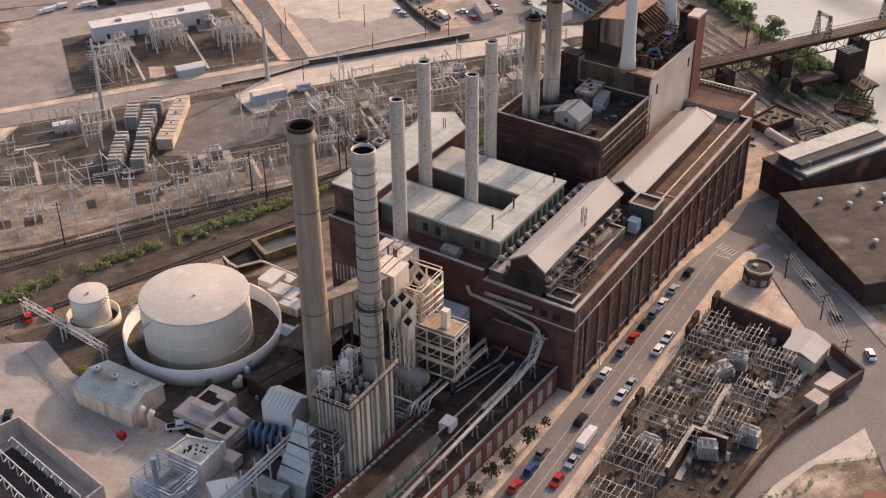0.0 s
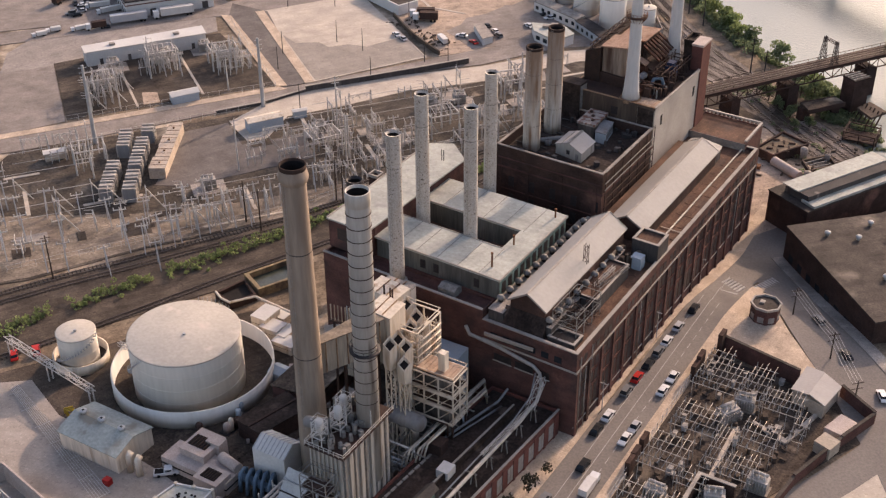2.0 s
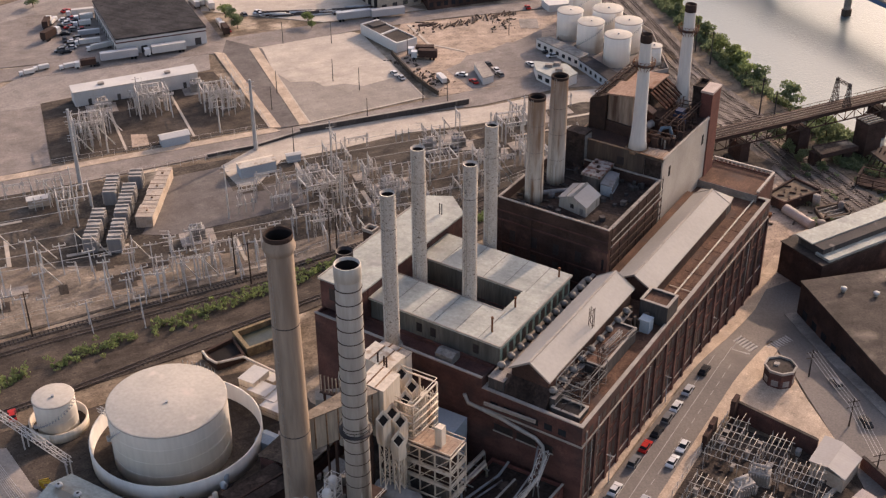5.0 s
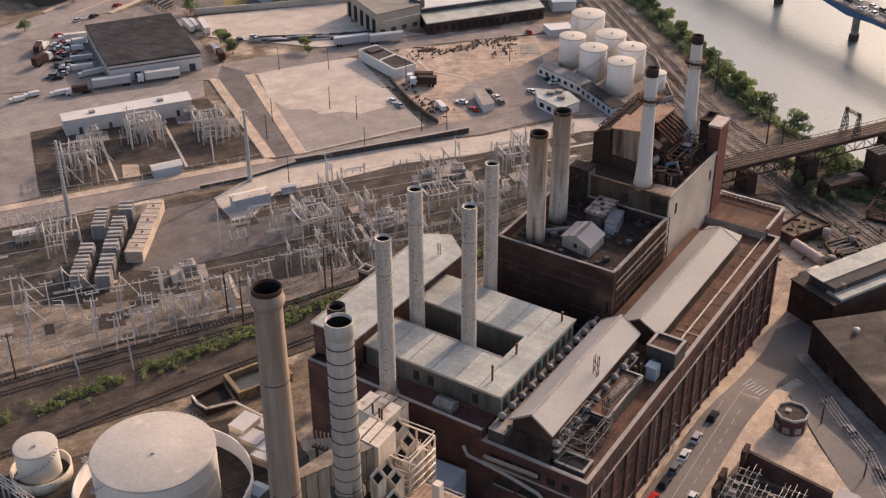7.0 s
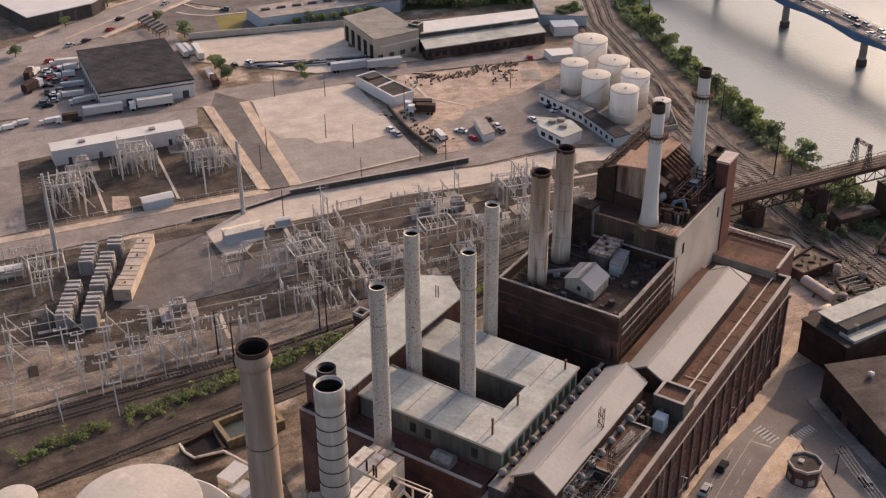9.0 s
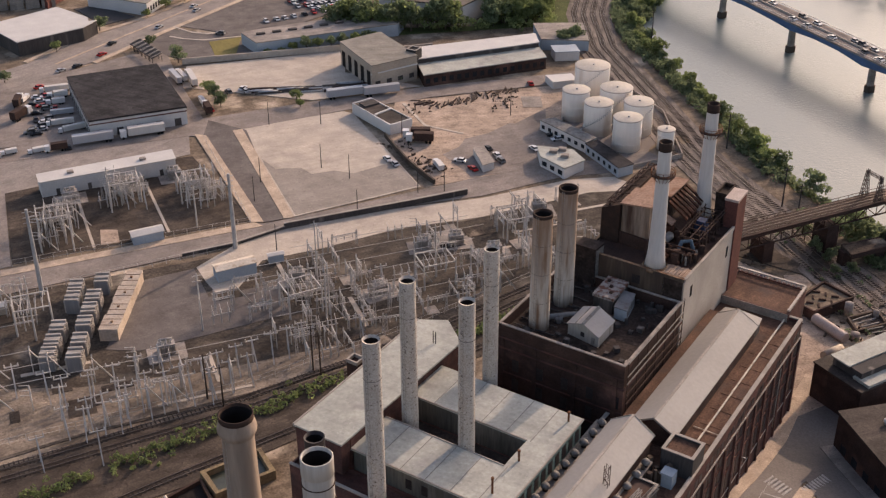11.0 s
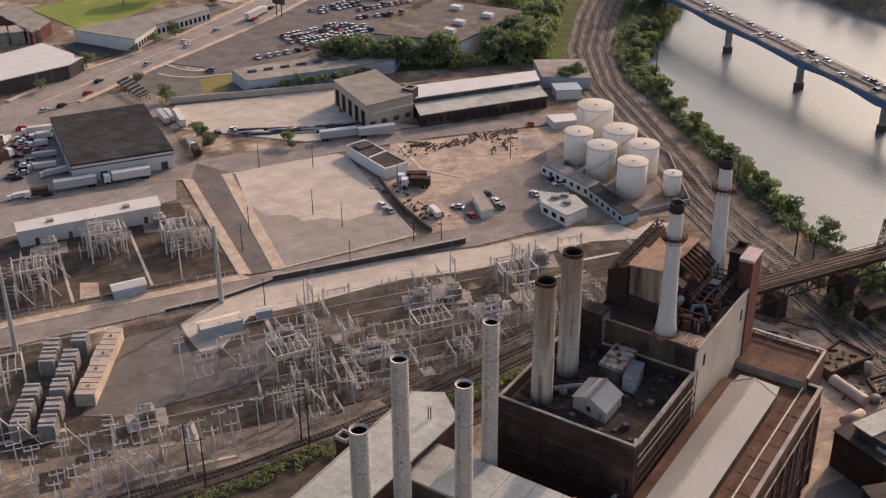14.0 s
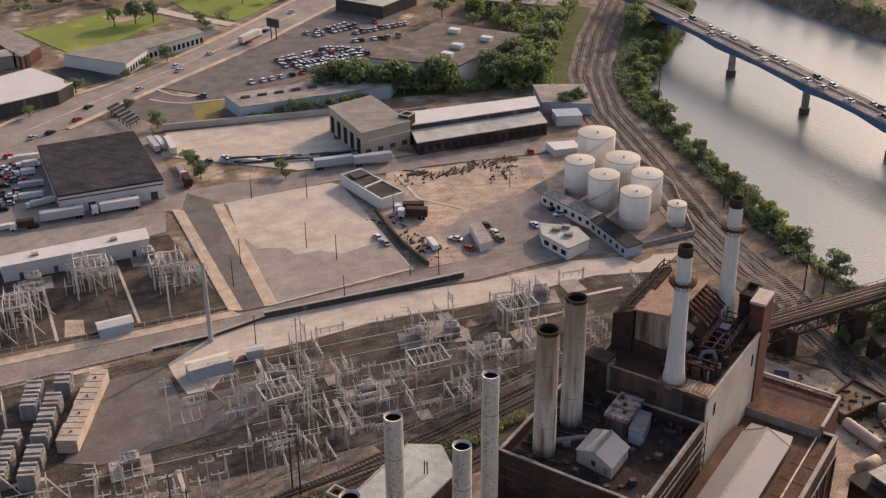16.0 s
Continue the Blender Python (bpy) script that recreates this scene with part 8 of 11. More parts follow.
for k in range(5):
    x, y, z = prng.uniform(-126, -117), prng.uniform(186, 199), prng.uniform(14, 22)
    t2 = thing("slant_duct", (x, y, z - 3), "cream slanting square duct with a dark open mouth", "duct", "slanting ducts")
    q = Vector((prng.uniform(-1.6, 0.4), prng.uniform(0.2, 1.8), 2.6)).normalized()
    c = Vector((x, y, z))
    bm = B()
    beam(bm, c - q * 2.6, c, prng.uniform(1.3, 1.9))
    part("duct", bm, prng.choice(("white_warm", "white", "wall_beige")), t2)
    bm = B()
    beam(bm, c + q * 0.01, c + q * 0.06, 1.1)
    part("mouth", bm, "soot", t2)
    bm = B()
    beam(bm, (x, y, 0), c - q * 2.6, 0.3)
    part("prop", bm, "lattice", t2)
for x0, x1, y0, y1, z0, z1, mt in ((-137.5, -133.4, 187.4, 193.6, 8, 15.0, "cream_grimy"), (-137.0, -132.0, 180.5, 185.5, 0, 6.0, "cream_grimy")):
    t2 = thing("casing_box", ((x0 + x1) / 2, (y0 + y1) / 2, 0), "stained cream sheet-metal casing box on props", "casing", "casing boxes")
    bm = B()
    box(bm, x0, x1, y0, y1, z0, z1)
    part("casing", bm, mt, t2)
    bm = B()
    box(bm, x0 - 0.15, x1 + 0.15, y0 - 0.15, y1 + 0.15, z1 + 0.003, z1 + 0.2)
    part("lid", bm, "concrete", t2)
    for z in np.arange(z0 + 2, z1, 2.6):
        bm = B()
        parapet(bm, x0 - 0.08, x1 + 0.08, y0 - 0.08, y1 + 0.08, z, z + 0.16, 0.07)
        part("stiffener", bm, "zinc", t2)
    if z0 > 0:
        for px_ in (x0 + 0.3, x1 - 0.3):
            bm = B()
            beam(bm, (px_, (y0 + y1) / 2, 0), (px_, (y0 + y1) / 2, z0), 0.4)
            part("prop", bm, "rust_dark", t2)
# clutter of pipes, rails and small vessels through the boiler plant
for k in range(16):
    x, y = prng.uniform(-124, -108), prng.uniform(170, 199)
    t2 = thing("pipe_run", (x, y, 0), "pale process pipe with elbows among the boiler plant", "pipe", "pipes of the boiler plant")
    z = prng.uniform(4, 12)
    d = prng.choice(((prng.uniform(4, 9), 0), (0, prng.uniform(4, 10))))
    bm = B()
    tube(bm, [(x, y, 0.1), (x, y, z), (min(x + d[0], -107.5), min(y + d[1], 199.5), z), (min(x + d[0], -107.5), min(y + d[1], 199.5), z - 3)], prng.uniform(0.15, 0.4), 8)
    part("pipe", bm, prng.choice(("white", "lattice", "steel", "rust_dark", "wall_blue")), t2)
for k in range(18):
    x, y = prng.choice(((prng.uniform(-128, -109), prng.uniform(170, 184)), (prng.uniform(-160, -154), prng.uniform(156, 172)), (prng.uniform(-140, -122), prng.uniform(164, 184))))
    t2 = thing("process_vessel", (x, y, 0), "small grey process vessel on a skid", "vessel", "vessels of the boiler plant")
    r, h = prng.uniform(0.5, 1.2), prng.uniform(1.6, 4.0)
    bm = B()
    ring(bm, x, y, [(0.3, r), (h, r), (h + r * 0.5, r * 0.6), (h + r * 0.6, 0.1)], 12)
    part("shell", bm, prng.choice(("white_warm", "steel", "wall_blue", "pinkish", "rust_dark")), t2)
    bm = B()
    box(bm, x - r - 0.4, x + r + 0.4, y - r - 0.4, y + r + 0.4, 0.0, 0.29)
    part("skid", bm, "steel_dark", t2)
for k in range(9):
    x, y = -137 + 2.7 * k + prng.uniform(-0.5, 0.5), 168 + prng.uniform(-3, 9)
    t2 = thing("equipment_cabinet", (x, y, 0), "grey sheet-metal equipment cabinet", "cabinet", "cabinets of the boiler plant")
    w, d, h = prng.uniform(0.7, 1.6), prng.uniform(0.6, 1.4), prng.uniform(1.6, 3.4)
    bm = B()
    box(bm, x - w, x + w, y - d, y + d, 0, h)
    part("body", bm, prng.choice(("wall_blue", "white_warm", "pinkish", "concrete")), t2)
    bm = B()
    box(bm, x - w - 0.1, x + w + 0.1, y - d - 0.1, y + d + 0.1, h + 0.003, h + 0.14)
    part("top", bm, "zinc", t2)
# tangle of bent bars on the hall roof
LAY[0] = HALL_PLAN
bm = B()
for k in range(60):
    x, y = prng.uniform(-96.6, -90), prng.uniform(206, 221)
    a = prng.uniform(0, 6.3)
    L_ = prng.uniform(1.5, 4.5)
    z = prng.uniform(22, 25.4)
    beam(bm, (x, y, z), (max(min(x + L_ * math.cos(a), -89.6), -97), y + L_ * math.sin(a), max(z + prng.uniform(-2.2, 2.2), 21.9)), 0.12)
solid("bar_tangle", bm, "rust_dark", "rusty tangle of bent bars on the hall roof", "scrap", "stuff")
# rusted lattice masts on the hall roof
t = frame_tower("roof_lattice", -96.2, -90.4, 206.8, 218.8, 21.75, 28.2, 3.2, 0.14, "weathered open lattice steel on the hall roof", "zinc", deck=False)
t = thing("lattice_mast", (-96.5, 226, 22), "thin lattice mast on the hall roof", "mast")
for x, y, z in ((-98.2, 227, 33.5), (-92.6, 220, 31)):
    bm = B()
    lattice(bm, (x, y, 21.75), (x, y, z), 0.9, 1.0, 0.09)
    part("mast", bm, "rust_dark", t)
bm = B()
for i in range(26):
    x, y = random.uniform(-96.6, -92), random.uniform(222, 244)
    s = random.uniform(0.2, 0.6)
    box(bm, x - s, x + s, y - s, y + s, 21.8, 24.0 + random.uniform(0, 1.6), random.uniform(0, 90))
solid("roof_clutter", bm, "brown_wall", "pale pipes and boxes crowded on the roof", "clutter", "stuff")
flat_block("roof_access", -95.8, -89.4, 204.0, 208.4, 21.75, 22.5, "wall_dark", "roof_tar", "low roof access hut with a pale rim", "access hut", 0.5, t_rim=0.4)
LAY[0] = SQUARE


# ---- railways ----
def offset_line(pts, d):
    """A line beside a bent one, d to its left."""
    out = []
    for i, p in enumerate(pts):
        a, b = Vector(pts[max(i - 1, 0)]), Vector(pts[min(i + 1, len(pts) - 1)])
        n = (b - a).normalized()
        out.append((p[0] - n.y * d, p[1] + n.x * d))
    return out


def along(pts, step):
    """Places and headings at even steps along a bent line."""
    out, left = [], 0.0
    for a, b in zip(pts, pts[1:]):
        a, b = Vector(a), Vector(b)
        n = (b - a).length
        s = left
        while s < n:
            out.append((a.lerp(b, s / n), math.atan2(b.y - a.y, b.x - a.x)))
            s += step
        left = s - n
    return out


def track(pts, label):
    t = thing("railway_track", (*pts[0], ground_z(*pts[0])), label, "railway track", kind="structure")
    for d in (-0.72, 0.72):
        bm = B()
        line = offset_line(pts, d)
        for a, b in zip(line, line[1:]):
            beam(bm, (*a, ground_z(*a) + 0.32), (*b, ground_z(*b) + 0.32), 0.16)
        part("rail", bm, "rail", t)
    bm = B()
    for p, a in along(pts, 1.1):
        c, s = math.cos(a), math.sin(a)
        z = ground_z(p.x, p.y)
        prism(bm, [(p.x - s * u - c * w, p.y + c * u - s * w) for u, w in ((-1.3, -0.14), (1.3, -0.14), (1.3, 0.14), (-1.3, 0.14))], z + 0.02, z + 0.24)
    tagged(part("sleepers", bm, "wood", t), kind="stuff")
    return t


RAIL_N = [(-262, 128), (-241, 170), (-229, 191), (-216, 212), (-197, 243), (-184, 269), (-172, 297), (-162, 324), (-148, 364), (-138, 400)]
track(RAIL_N, "rusty railway track on dark ballast")
track(offset_line(RAIL_N, 4.2), "second railway track beside the switchyard")
RAIL_S = [(-240, 118), (-222, 155), (-209, 181), (-196, 212), (-182, 243), (-170, 272), (-158, 305), (-148, 335)]
track(RAIL_S, "railway siding by the boiler plant")
RAIL_R = [(-282, 660), (-264, 599), (-247, 554), (-225, 518), (-190, 480), (-156, 442), (-133, 422), (-109, 404), (-88, 389), (-66, 371), (-30, 340)]
slab("pavement", offset_line(RAIL_R, 3.5) + offset_line(RAIL_R, -16)[::-1], "ballast", 0.08, "brown ballast bed of the riverside railway", "railway")
for k in range(4):
    track(offset_line(RAIL_R, -4.2 * k), "riverside railway track")

# ---- switchyards ----
U, V = Vector((0.62, 0.785, 0)), Vector((-0.785, 0.62, 0))


def gantry_proto(w, h, label, beams=1):
    t = thing("gantry", (0, 0, 0), label, "switchyard gantry", "gantries of the switchyard")
    for sx in (-1, 1):
        bm = B()
        beam(bm, (sx * w / 2 - 0.3, 0, 0), (sx * w / 2 - 0.1, 0, h + 0.9), 0.15)
        beam(bm, (sx * w / 2 + 0.3, 0, 0), (sx * w / 2 + 0.1, 0, h + 0.9), 0.15)
        for k in range(4):
            z = h * (k + 0.5) / 4
            beam(bm, (sx * w / 2 - 0.3, 0, z - 0.4), (sx * w / 2 + 0.3, 0, z + 0.4), 0.08)
        part("mast", bm, "lattice", t)
    for k in range(beams):
        bm = B()
        z = h - 1.9 * k
        beam(bm, (-w / 2 - 0.6, 0, z), (w / 2 + 0.6, 0, z), 0.17)
        beam(bm, (-w / 2 - 0.6, 0, z - 0.5), (w / 2 + 0.6, 0, z - 0.5), 0.12)
        n = round(w / 0.9)
        for i in range(n):
            x = -w / 2 + w * i / n
            beam(bm, (x, 0, z - 0.5 if i % 2 else z), (x + w / n, 0, z if i % 2 else z - 0.5), 0.1)
        part("girder", bm, "lattice", t)
    for k in range(3):
        bm = B()
        x = -w / 2 + w * (k + 0.5) / 3
        ring(bm, x, 0, [(h - 1.9, 0.06), (h - 1.7, 0.2), (h - 1.5, 0.09), (h - 1.3, 0.2), (h - 1.1, 0.09), (h - 0.9, 0.18), (h - 0.4, 0.05)], 6)
        part("insulator", bm, "lattice", t)
    return t


def switch_proto(label):
    t = thing("disconnector", (0, 0, 0), label, "switchgear", "disconnectors of the switchyard")
    for k in range(3):
        bm = B()
        x = (k - 1) * 2.2
        beam(bm, (x, 0, 0), (x, 0, 3.0), 0.22)
        ring(bm, x, 0, [(3.0, 0.14), (3.3, 0.3), (3.5, 0.14), (3.8, 0.3), (4.0, 0.14), (4.3, 0.28), (4.7, 0.08)], 6)
        part("post", bm, "lattice", t)
        bm = B()
        beam(bm, (x, 0, 4.6), (x + 0.3, 2.4, 4.9), 0.12)
        part("blade", bm, "lattice", t)
    bm = B()
    beam(bm, (-2.8, 0, 3.0), (2.8, 0, 3.0), 0.2)
    part("cross_beam", bm, "lattice", t)
    return t


def aframe_proto(label):
    t = thing("strain_frame", (0, 0, 0), label, "switchyard frame", "strain frames by the railway")
    bm = B()
    beam(bm, (0, 0, 0), (0, 0, 7.5), 0.26)
    part("pole", bm, "lattice", t)
    bm = B()
    beam(bm, (0, 0, 7.2), (0, -4.6, 0), 0.26)
    part("stay", bm, "lattice", t)
    bm = B()
    beam(bm, (-1.8, 0, 6.6), (1.8, 0, 6.6), 0.24)
    part("cross_arm", bm, "lattice", t)
    for x in (-1.6, 0, 1.6):
        bm = B()
        ring(bm, x, 0, [(6.65, 0.1), (6.8, 0.2), (7.0, 0.09), (7.2, 0.2), (7.5, 0.06)], 6)
        part("insulator", bm, "lattice", t)
    return t


P_G = gantry_proto(5.4, 5.0, "grey lattice gantry with insulator strings")
P_G2 = gantry_proto(4.6, 7.4, "tall grey double-girder lattice gantry", 2)
P_G3 = gantry_proto(7.6, 4.2, "wide low grey lattice gantry")
P_S = switch_proto("three-pole disconnector on grey steel posts")
P_A = aframe_proto("grey pole with a raking stay and insulators")
# the first of each kind stands in the yard like the others
P_G.matrix_basis = pose(-214, 292, 0.05, 0, 0, 40)
P_G2.matrix_basis = pose(-208, 304, 0.05, 0, 0, -38)
P_G3.matrix_basis = pose(-196, 330, 0.05, 0, 0, 40)
P_S.matrix_basis = pose(-222, 278, 0.05, 0, 0, 52)
P_A.matrix_basis = pose(-237, 197, 0.05, 0, 0, 52)
rnd = random.Random(5)


def in_poly(x, y, pts):
    c = False
    for (xa, ya), (xb, yb) in zip(pts, pts[1:] + pts[:1]):
        if (ya > y) != (yb > y) and x < (xb - xa) * (y - ya) / (yb - ya) + xa:
            c = not c
    return c


YARD = [(-296, 240), (-284, 254), (-266, 240), (-240, 236), (-226, 262), (-240, 286), (-234, 306), (-217, 334), (-198, 353), (-178, 386), (-160, 398), (-154, 362), (-168, 324), (-184, 284), (-203, 249), (-226, 216), (-243, 190), (-282, 170)]
CLEAR = [[(-281, 266), (-260, 285), (-236, 264), (-243, 230), (-262, 228)], [(-256, 302), (-232, 316), (-228, 296), (-240, 276), (-256, 284)], [(-228, 262), (-216, 280), (-208, 272), (-219, 254)]]
for i in range(-19, 46):
    for j in range(-7, 19):
        p = Vector((-262, 205, 0)) + U * (i * 5.1 + rnd.uniform(-1.6, 1.6)) + V * (j * 5.0 + rnd.uniform(-1.4, 1.4) - 14)
        if not in_poly(p.x, p.y, YARD) or any(in_poly(p.x, p.y, c) for c in CLEAR):
            continue
        r = rnd.random()
        lone = p.y < 236
        proto = P_S if r < 0.26 else P_G if r < 0.44 else P_G3 if r < 0.54 else P_G2 if r < 0.64 and not lone else P_A if r < 0.74 else None
        if lone:
            proto = P_A if r < 0.3 else P_S if r < 0.42 else None
        if noise.noise((p.x * 0.045, p.y * 0.045, 7.0)) < -0.12:
            proto = None
        if proto:
            turn = 51.7 + rnd.choice((0, 90)) + rnd.uniform(-4, 4)
            copy_thing(proto, pose(p.x, p.y, 0.05, 0, 0, turn))
for x, y in ((-263, 215), (-255, 213), (-253, 218), (-244, 220), (-235, 227), (-226, 227), (-217, 232), (-220, 221), (-226, 201), (-216, 210), (-209, 241), (-247, 205), (-270, 205), (-261, 196)):
    copy_thing(P_A, pose(x, y, 0.05, 0, 0, 51.7 + rnd.uniform(-8, 8)))
for a, b, n in (((-229.5, 212.5), (-203.0, 271.0), 14), ((-236.1, 218.7), (-228.0, 242.2), 5), ((-225.0, 214.5), (-205.5, 252.0), 9)):
    for i in range(n):
        p = Vector((*a, 0)).lerp(Vector((*b, 0)), (i + rnd.uniform(-0.15, 0.15)) / (n - 1))
        copy_thing(P_A, pose(p.x, p.y, 0.05, 0, 0, 51.7 + rnd.uniform(-10, 10)))
slab("pavement", [(-262, 274), (-254, 286), (-247, 281), (-240, 276), (-228, 292), (-215, 281), (-227, 262), (-238, 246), (-246, 242)], "asphalt", 0.13, "open grey asphalt among the switchgear", "yard")
# fenced transformer yard beyond the road: three crowded clusters under portals
def portal_proto(w, d, h, label):
    """Four thick poles joined by girders, hung with insulators."""
    t = thing("portal_frame", (0, 0, 0), label, "switchyard portal", "portal frames")
    for sx in (-1, 1):
        for sy in (-1, 1):
            bm = B()
            ring(bm, sx * w / 2, sy * d / 2, [(0, 0.28), (h + 1.2, 0.2)], 8)
            part("pole", bm, "lattice", t)
    for p, q in (((-w / 2, -d / 2), (w / 2, -d / 2)), ((-w / 2, d / 2), (w / 2, d / 2)), ((-w / 2, -d / 2), (-w / 2, d / 2)), ((w / 2, -d / 2), (w / 2, d / 2))):
        bm = B()
        beam(bm, (*p, h), (*q, h), 0.3)
        part("girder", bm, "lattice", t)
    for k in range(1, 5):
        bm = B()
        x = -w / 2 + w * k / 5
        beam(bm, (x, -d / 2, h - 0.2), (x + 0.6, d / 2, h + 0.3), 0.13)
        part("bus", bm, "lattice", t)
        for y in (-d / 4, d / 4):
            bm = B()
            ring(bm, x, y, [(h - 2.4, 0.05), (h - 2.2, 0.2), (h - 1.9, 0.09), (h - 1.6, 0.2), (h - 1.3, 0.09), (h - 1.0, 0.18), (h - 0.2, 0.05)], 6)
            part("insulator", bm, "lattice", t)
    return t


P_P = portal_proto(9.5, 8.0, 7.6, "tall grey pole portal with hanging insulators")
P_P.matrix_basis = pose(-214, 284.5, 0.05, 0, 0, 58)
for x, y, a in ((-305, 281, 52), (-303, 309, 52), (-285, 322, 52), (-190, 316, 52), (-271, 241, 52), (-183, 352, 52)):
    copy_thing(P_P, pose(x, y, 0.05, 0, 0, a))
for poly, n in (([(-299.9, 268.5), (-290.8, 276.8), (-309.0, 294.2), (-318.5, 286.5)], 26), ([(-303.2, 298.8), (-293.9, 312.0), (-304.4, 319.8), (-312.0, 309.0)], 22), ([(-279.3, 311.7), (-273.5, 321.7), (-286.3, 334.4), (-296.7, 326.7)], 22)):
    n_done = 0
    while n_done < n:
        x, y = rnd.uniform(-319, -273), rnd.uniform(268, 335)
        if in_poly(x, y, poly):
            n_done += 1
            copy_thing(rnd.choice((P_S, P_S, P_G, P_G2, P_A)), pose(x, y, 0.05, 0, 0, 51.7 + rnd.choice((0, 90)) + rnd.uniform(-5, 5)))
for a, b in (((-317.6, 301.5), (-288.6, 280.1)), ((-304.4, 319.8), (-275.7, 298.8))):
    slab("pavement", [a, b, (b[0] + 0.5, b[1] + 0.7), (a[0] + 0.5, a[1] + 0.7)], "concrete_pale", 0.12, "pale cable trench cover", "trench cover")
slab("pavement", [(-295.0, 289.6), (-290.4, 292.3), (-284.1, 286.8), (-287.7, 282.6)], "sand", 0.12, "bare sandy patch in the transformer yard", "yard")
# slabs and trench covers on the gravel; dark patches stand in for gear shadows
ML = {"concrete": "stained concrete foundation pad", "gravel_dark": "dark gravel patch in place of gear shadow", "concrete_pale": "pale concrete trench cover", "yard_brown": "dark brown gravel patch in place of gear shadow"}
for k in range(110):
    x, y = rnd.uniform(-290, -160), rnd.uniform(180, 392)
    if not in_poly(x, y, YARD):
        continue
    mt = rnd.choice(("concrete", "gravel_dark", "gravel_dark", "yard_brown", "concrete_pale"))
    w, d = (rnd.uniform(4, 12), rnd.uniform(0.4, 0.8)) if mt == "concrete_pale" else (rnd.uniform(1.2, 4.5), rnd.uniform(1.0, 3.4))
    bm = B()
    box(bm, x - w, x + w, y - d, y + d, 0.1, 0.19 + 0.0005 * k, 51.7 + rnd.choice((0, 90)))
    solid("foundation_pad", bm, mt, ML[mt], "pad", "structure")
# long bus tubes and wires
bm = B()
for j in range(7):
    a = Vector((-268, 200, 4.9)) + V * (j * 7.0 - 6) + U * rnd.uniform(0, 10)
    for k in range(11):
        b = a + U * 14.0
        if in_poly(b.x, b.y, YARD) and in_poly(a.x, a.y, YARD) and not any(in_poly(b.x, b.y, c) for c in CLEAR):
            beam(bm, a, b, 0.11)
        a = b
solid("bus_tubes", bm, "lattice", "long thin aluminium bus tubes over the switchyard", "switchgear", "stuff")

for x, y, a, s in ((-231, 249, 50, 1.0), (-203, 331, 40, 1.1), (-200, 302, 60, 0.9), (-183, 338, 40, 1.1), (-224, 296, 40, 0.9), (-196, 338, 40, 1.0), (-318, 300, 52, 0.9), (-308, 316, 52, 1.0), (-300, 329, 52, 1.0), (-184, 369, 40, 0.9)):
    copy_thing(tr0, pose(x, y, 0.2, 0, 0, a))
    bm = B()
    c, q = Vector((x, y, 0)), Matrix.Rotation(radians(a), 3, "Z")
    prism(bm, [tuple((c + q @ Vector(v))[:2]) for v in ((-5, -4, 0), (5, -4, 0), (5, 4, 0), (-5, 4, 0))], 0.05, 0.19)
    solid("transformer_pad", bm, "concrete", "stained concrete transformer pad", "pad", "structure")


# rows of large oil-cooled units and the long container cabin
def reactor(x, y, turn):
    t = thing("reactor_unit", (0, 0, 0), "grey ribbed power unit with a gridded top", "transformer", "power units in two rows")
    bm = B()
    box(bm, -1.7, 1.7, -2.3, 2.3, 0, 4.4)
    part("casing", bm, "drum_grey", t)
    for sx in (-1, 1):
        for k in range(6):
            bm = B()
            box(bm, sx * 1.7 if sx > 0 else -2.1, 2.1 if sx > 0 else -1.7, -2.2 + 0.8 * k, -1.85 + 0.8 * k, 0.4, 4.1)
            part("rib", bm, "bus_steel", t)
    for k in range(4):
        bm = B()
        box(bm, -1.9, 1.9, -2.4 + 1.3 * k, -1.7 + 1.3 * k, 4.404, 4.7 + 0.35 * (k % 2))
        part("top_grid", bm, "bus_steel", t)
    t.matrix_basis = pose(x, y, 0.05, 0, 0, turn)
    return t


r0 = reactor(-271.4, 257.2, 36)
UNITS = [(-267.6, 252.2), (-259.9, 239.4), (-256.1, 233.9), (-252.6, 229.0), (-267.8, 263.6), (-263.2, 255.6), (-259.4, 250.2), (-255.6, 244.6), (-250.6, 238.0), (-246.6, 232.4)]
for x, y in UNITS:
    copy_thing(r0, pose(x, y, 0.05, 0, 0, 36))
t = thing("container_cabin", (-255.5, 259, 0), "long flat-roofed cream cabin stepping in width in the switchyard", "container cabin")
ca, cb = Vector((-263.6, 272.2, 0)), Vector((-247.8, 245.6, 0))
cd = (cb - ca).normalized()
cn = cd.cross(Vector((0, 0, 1)))
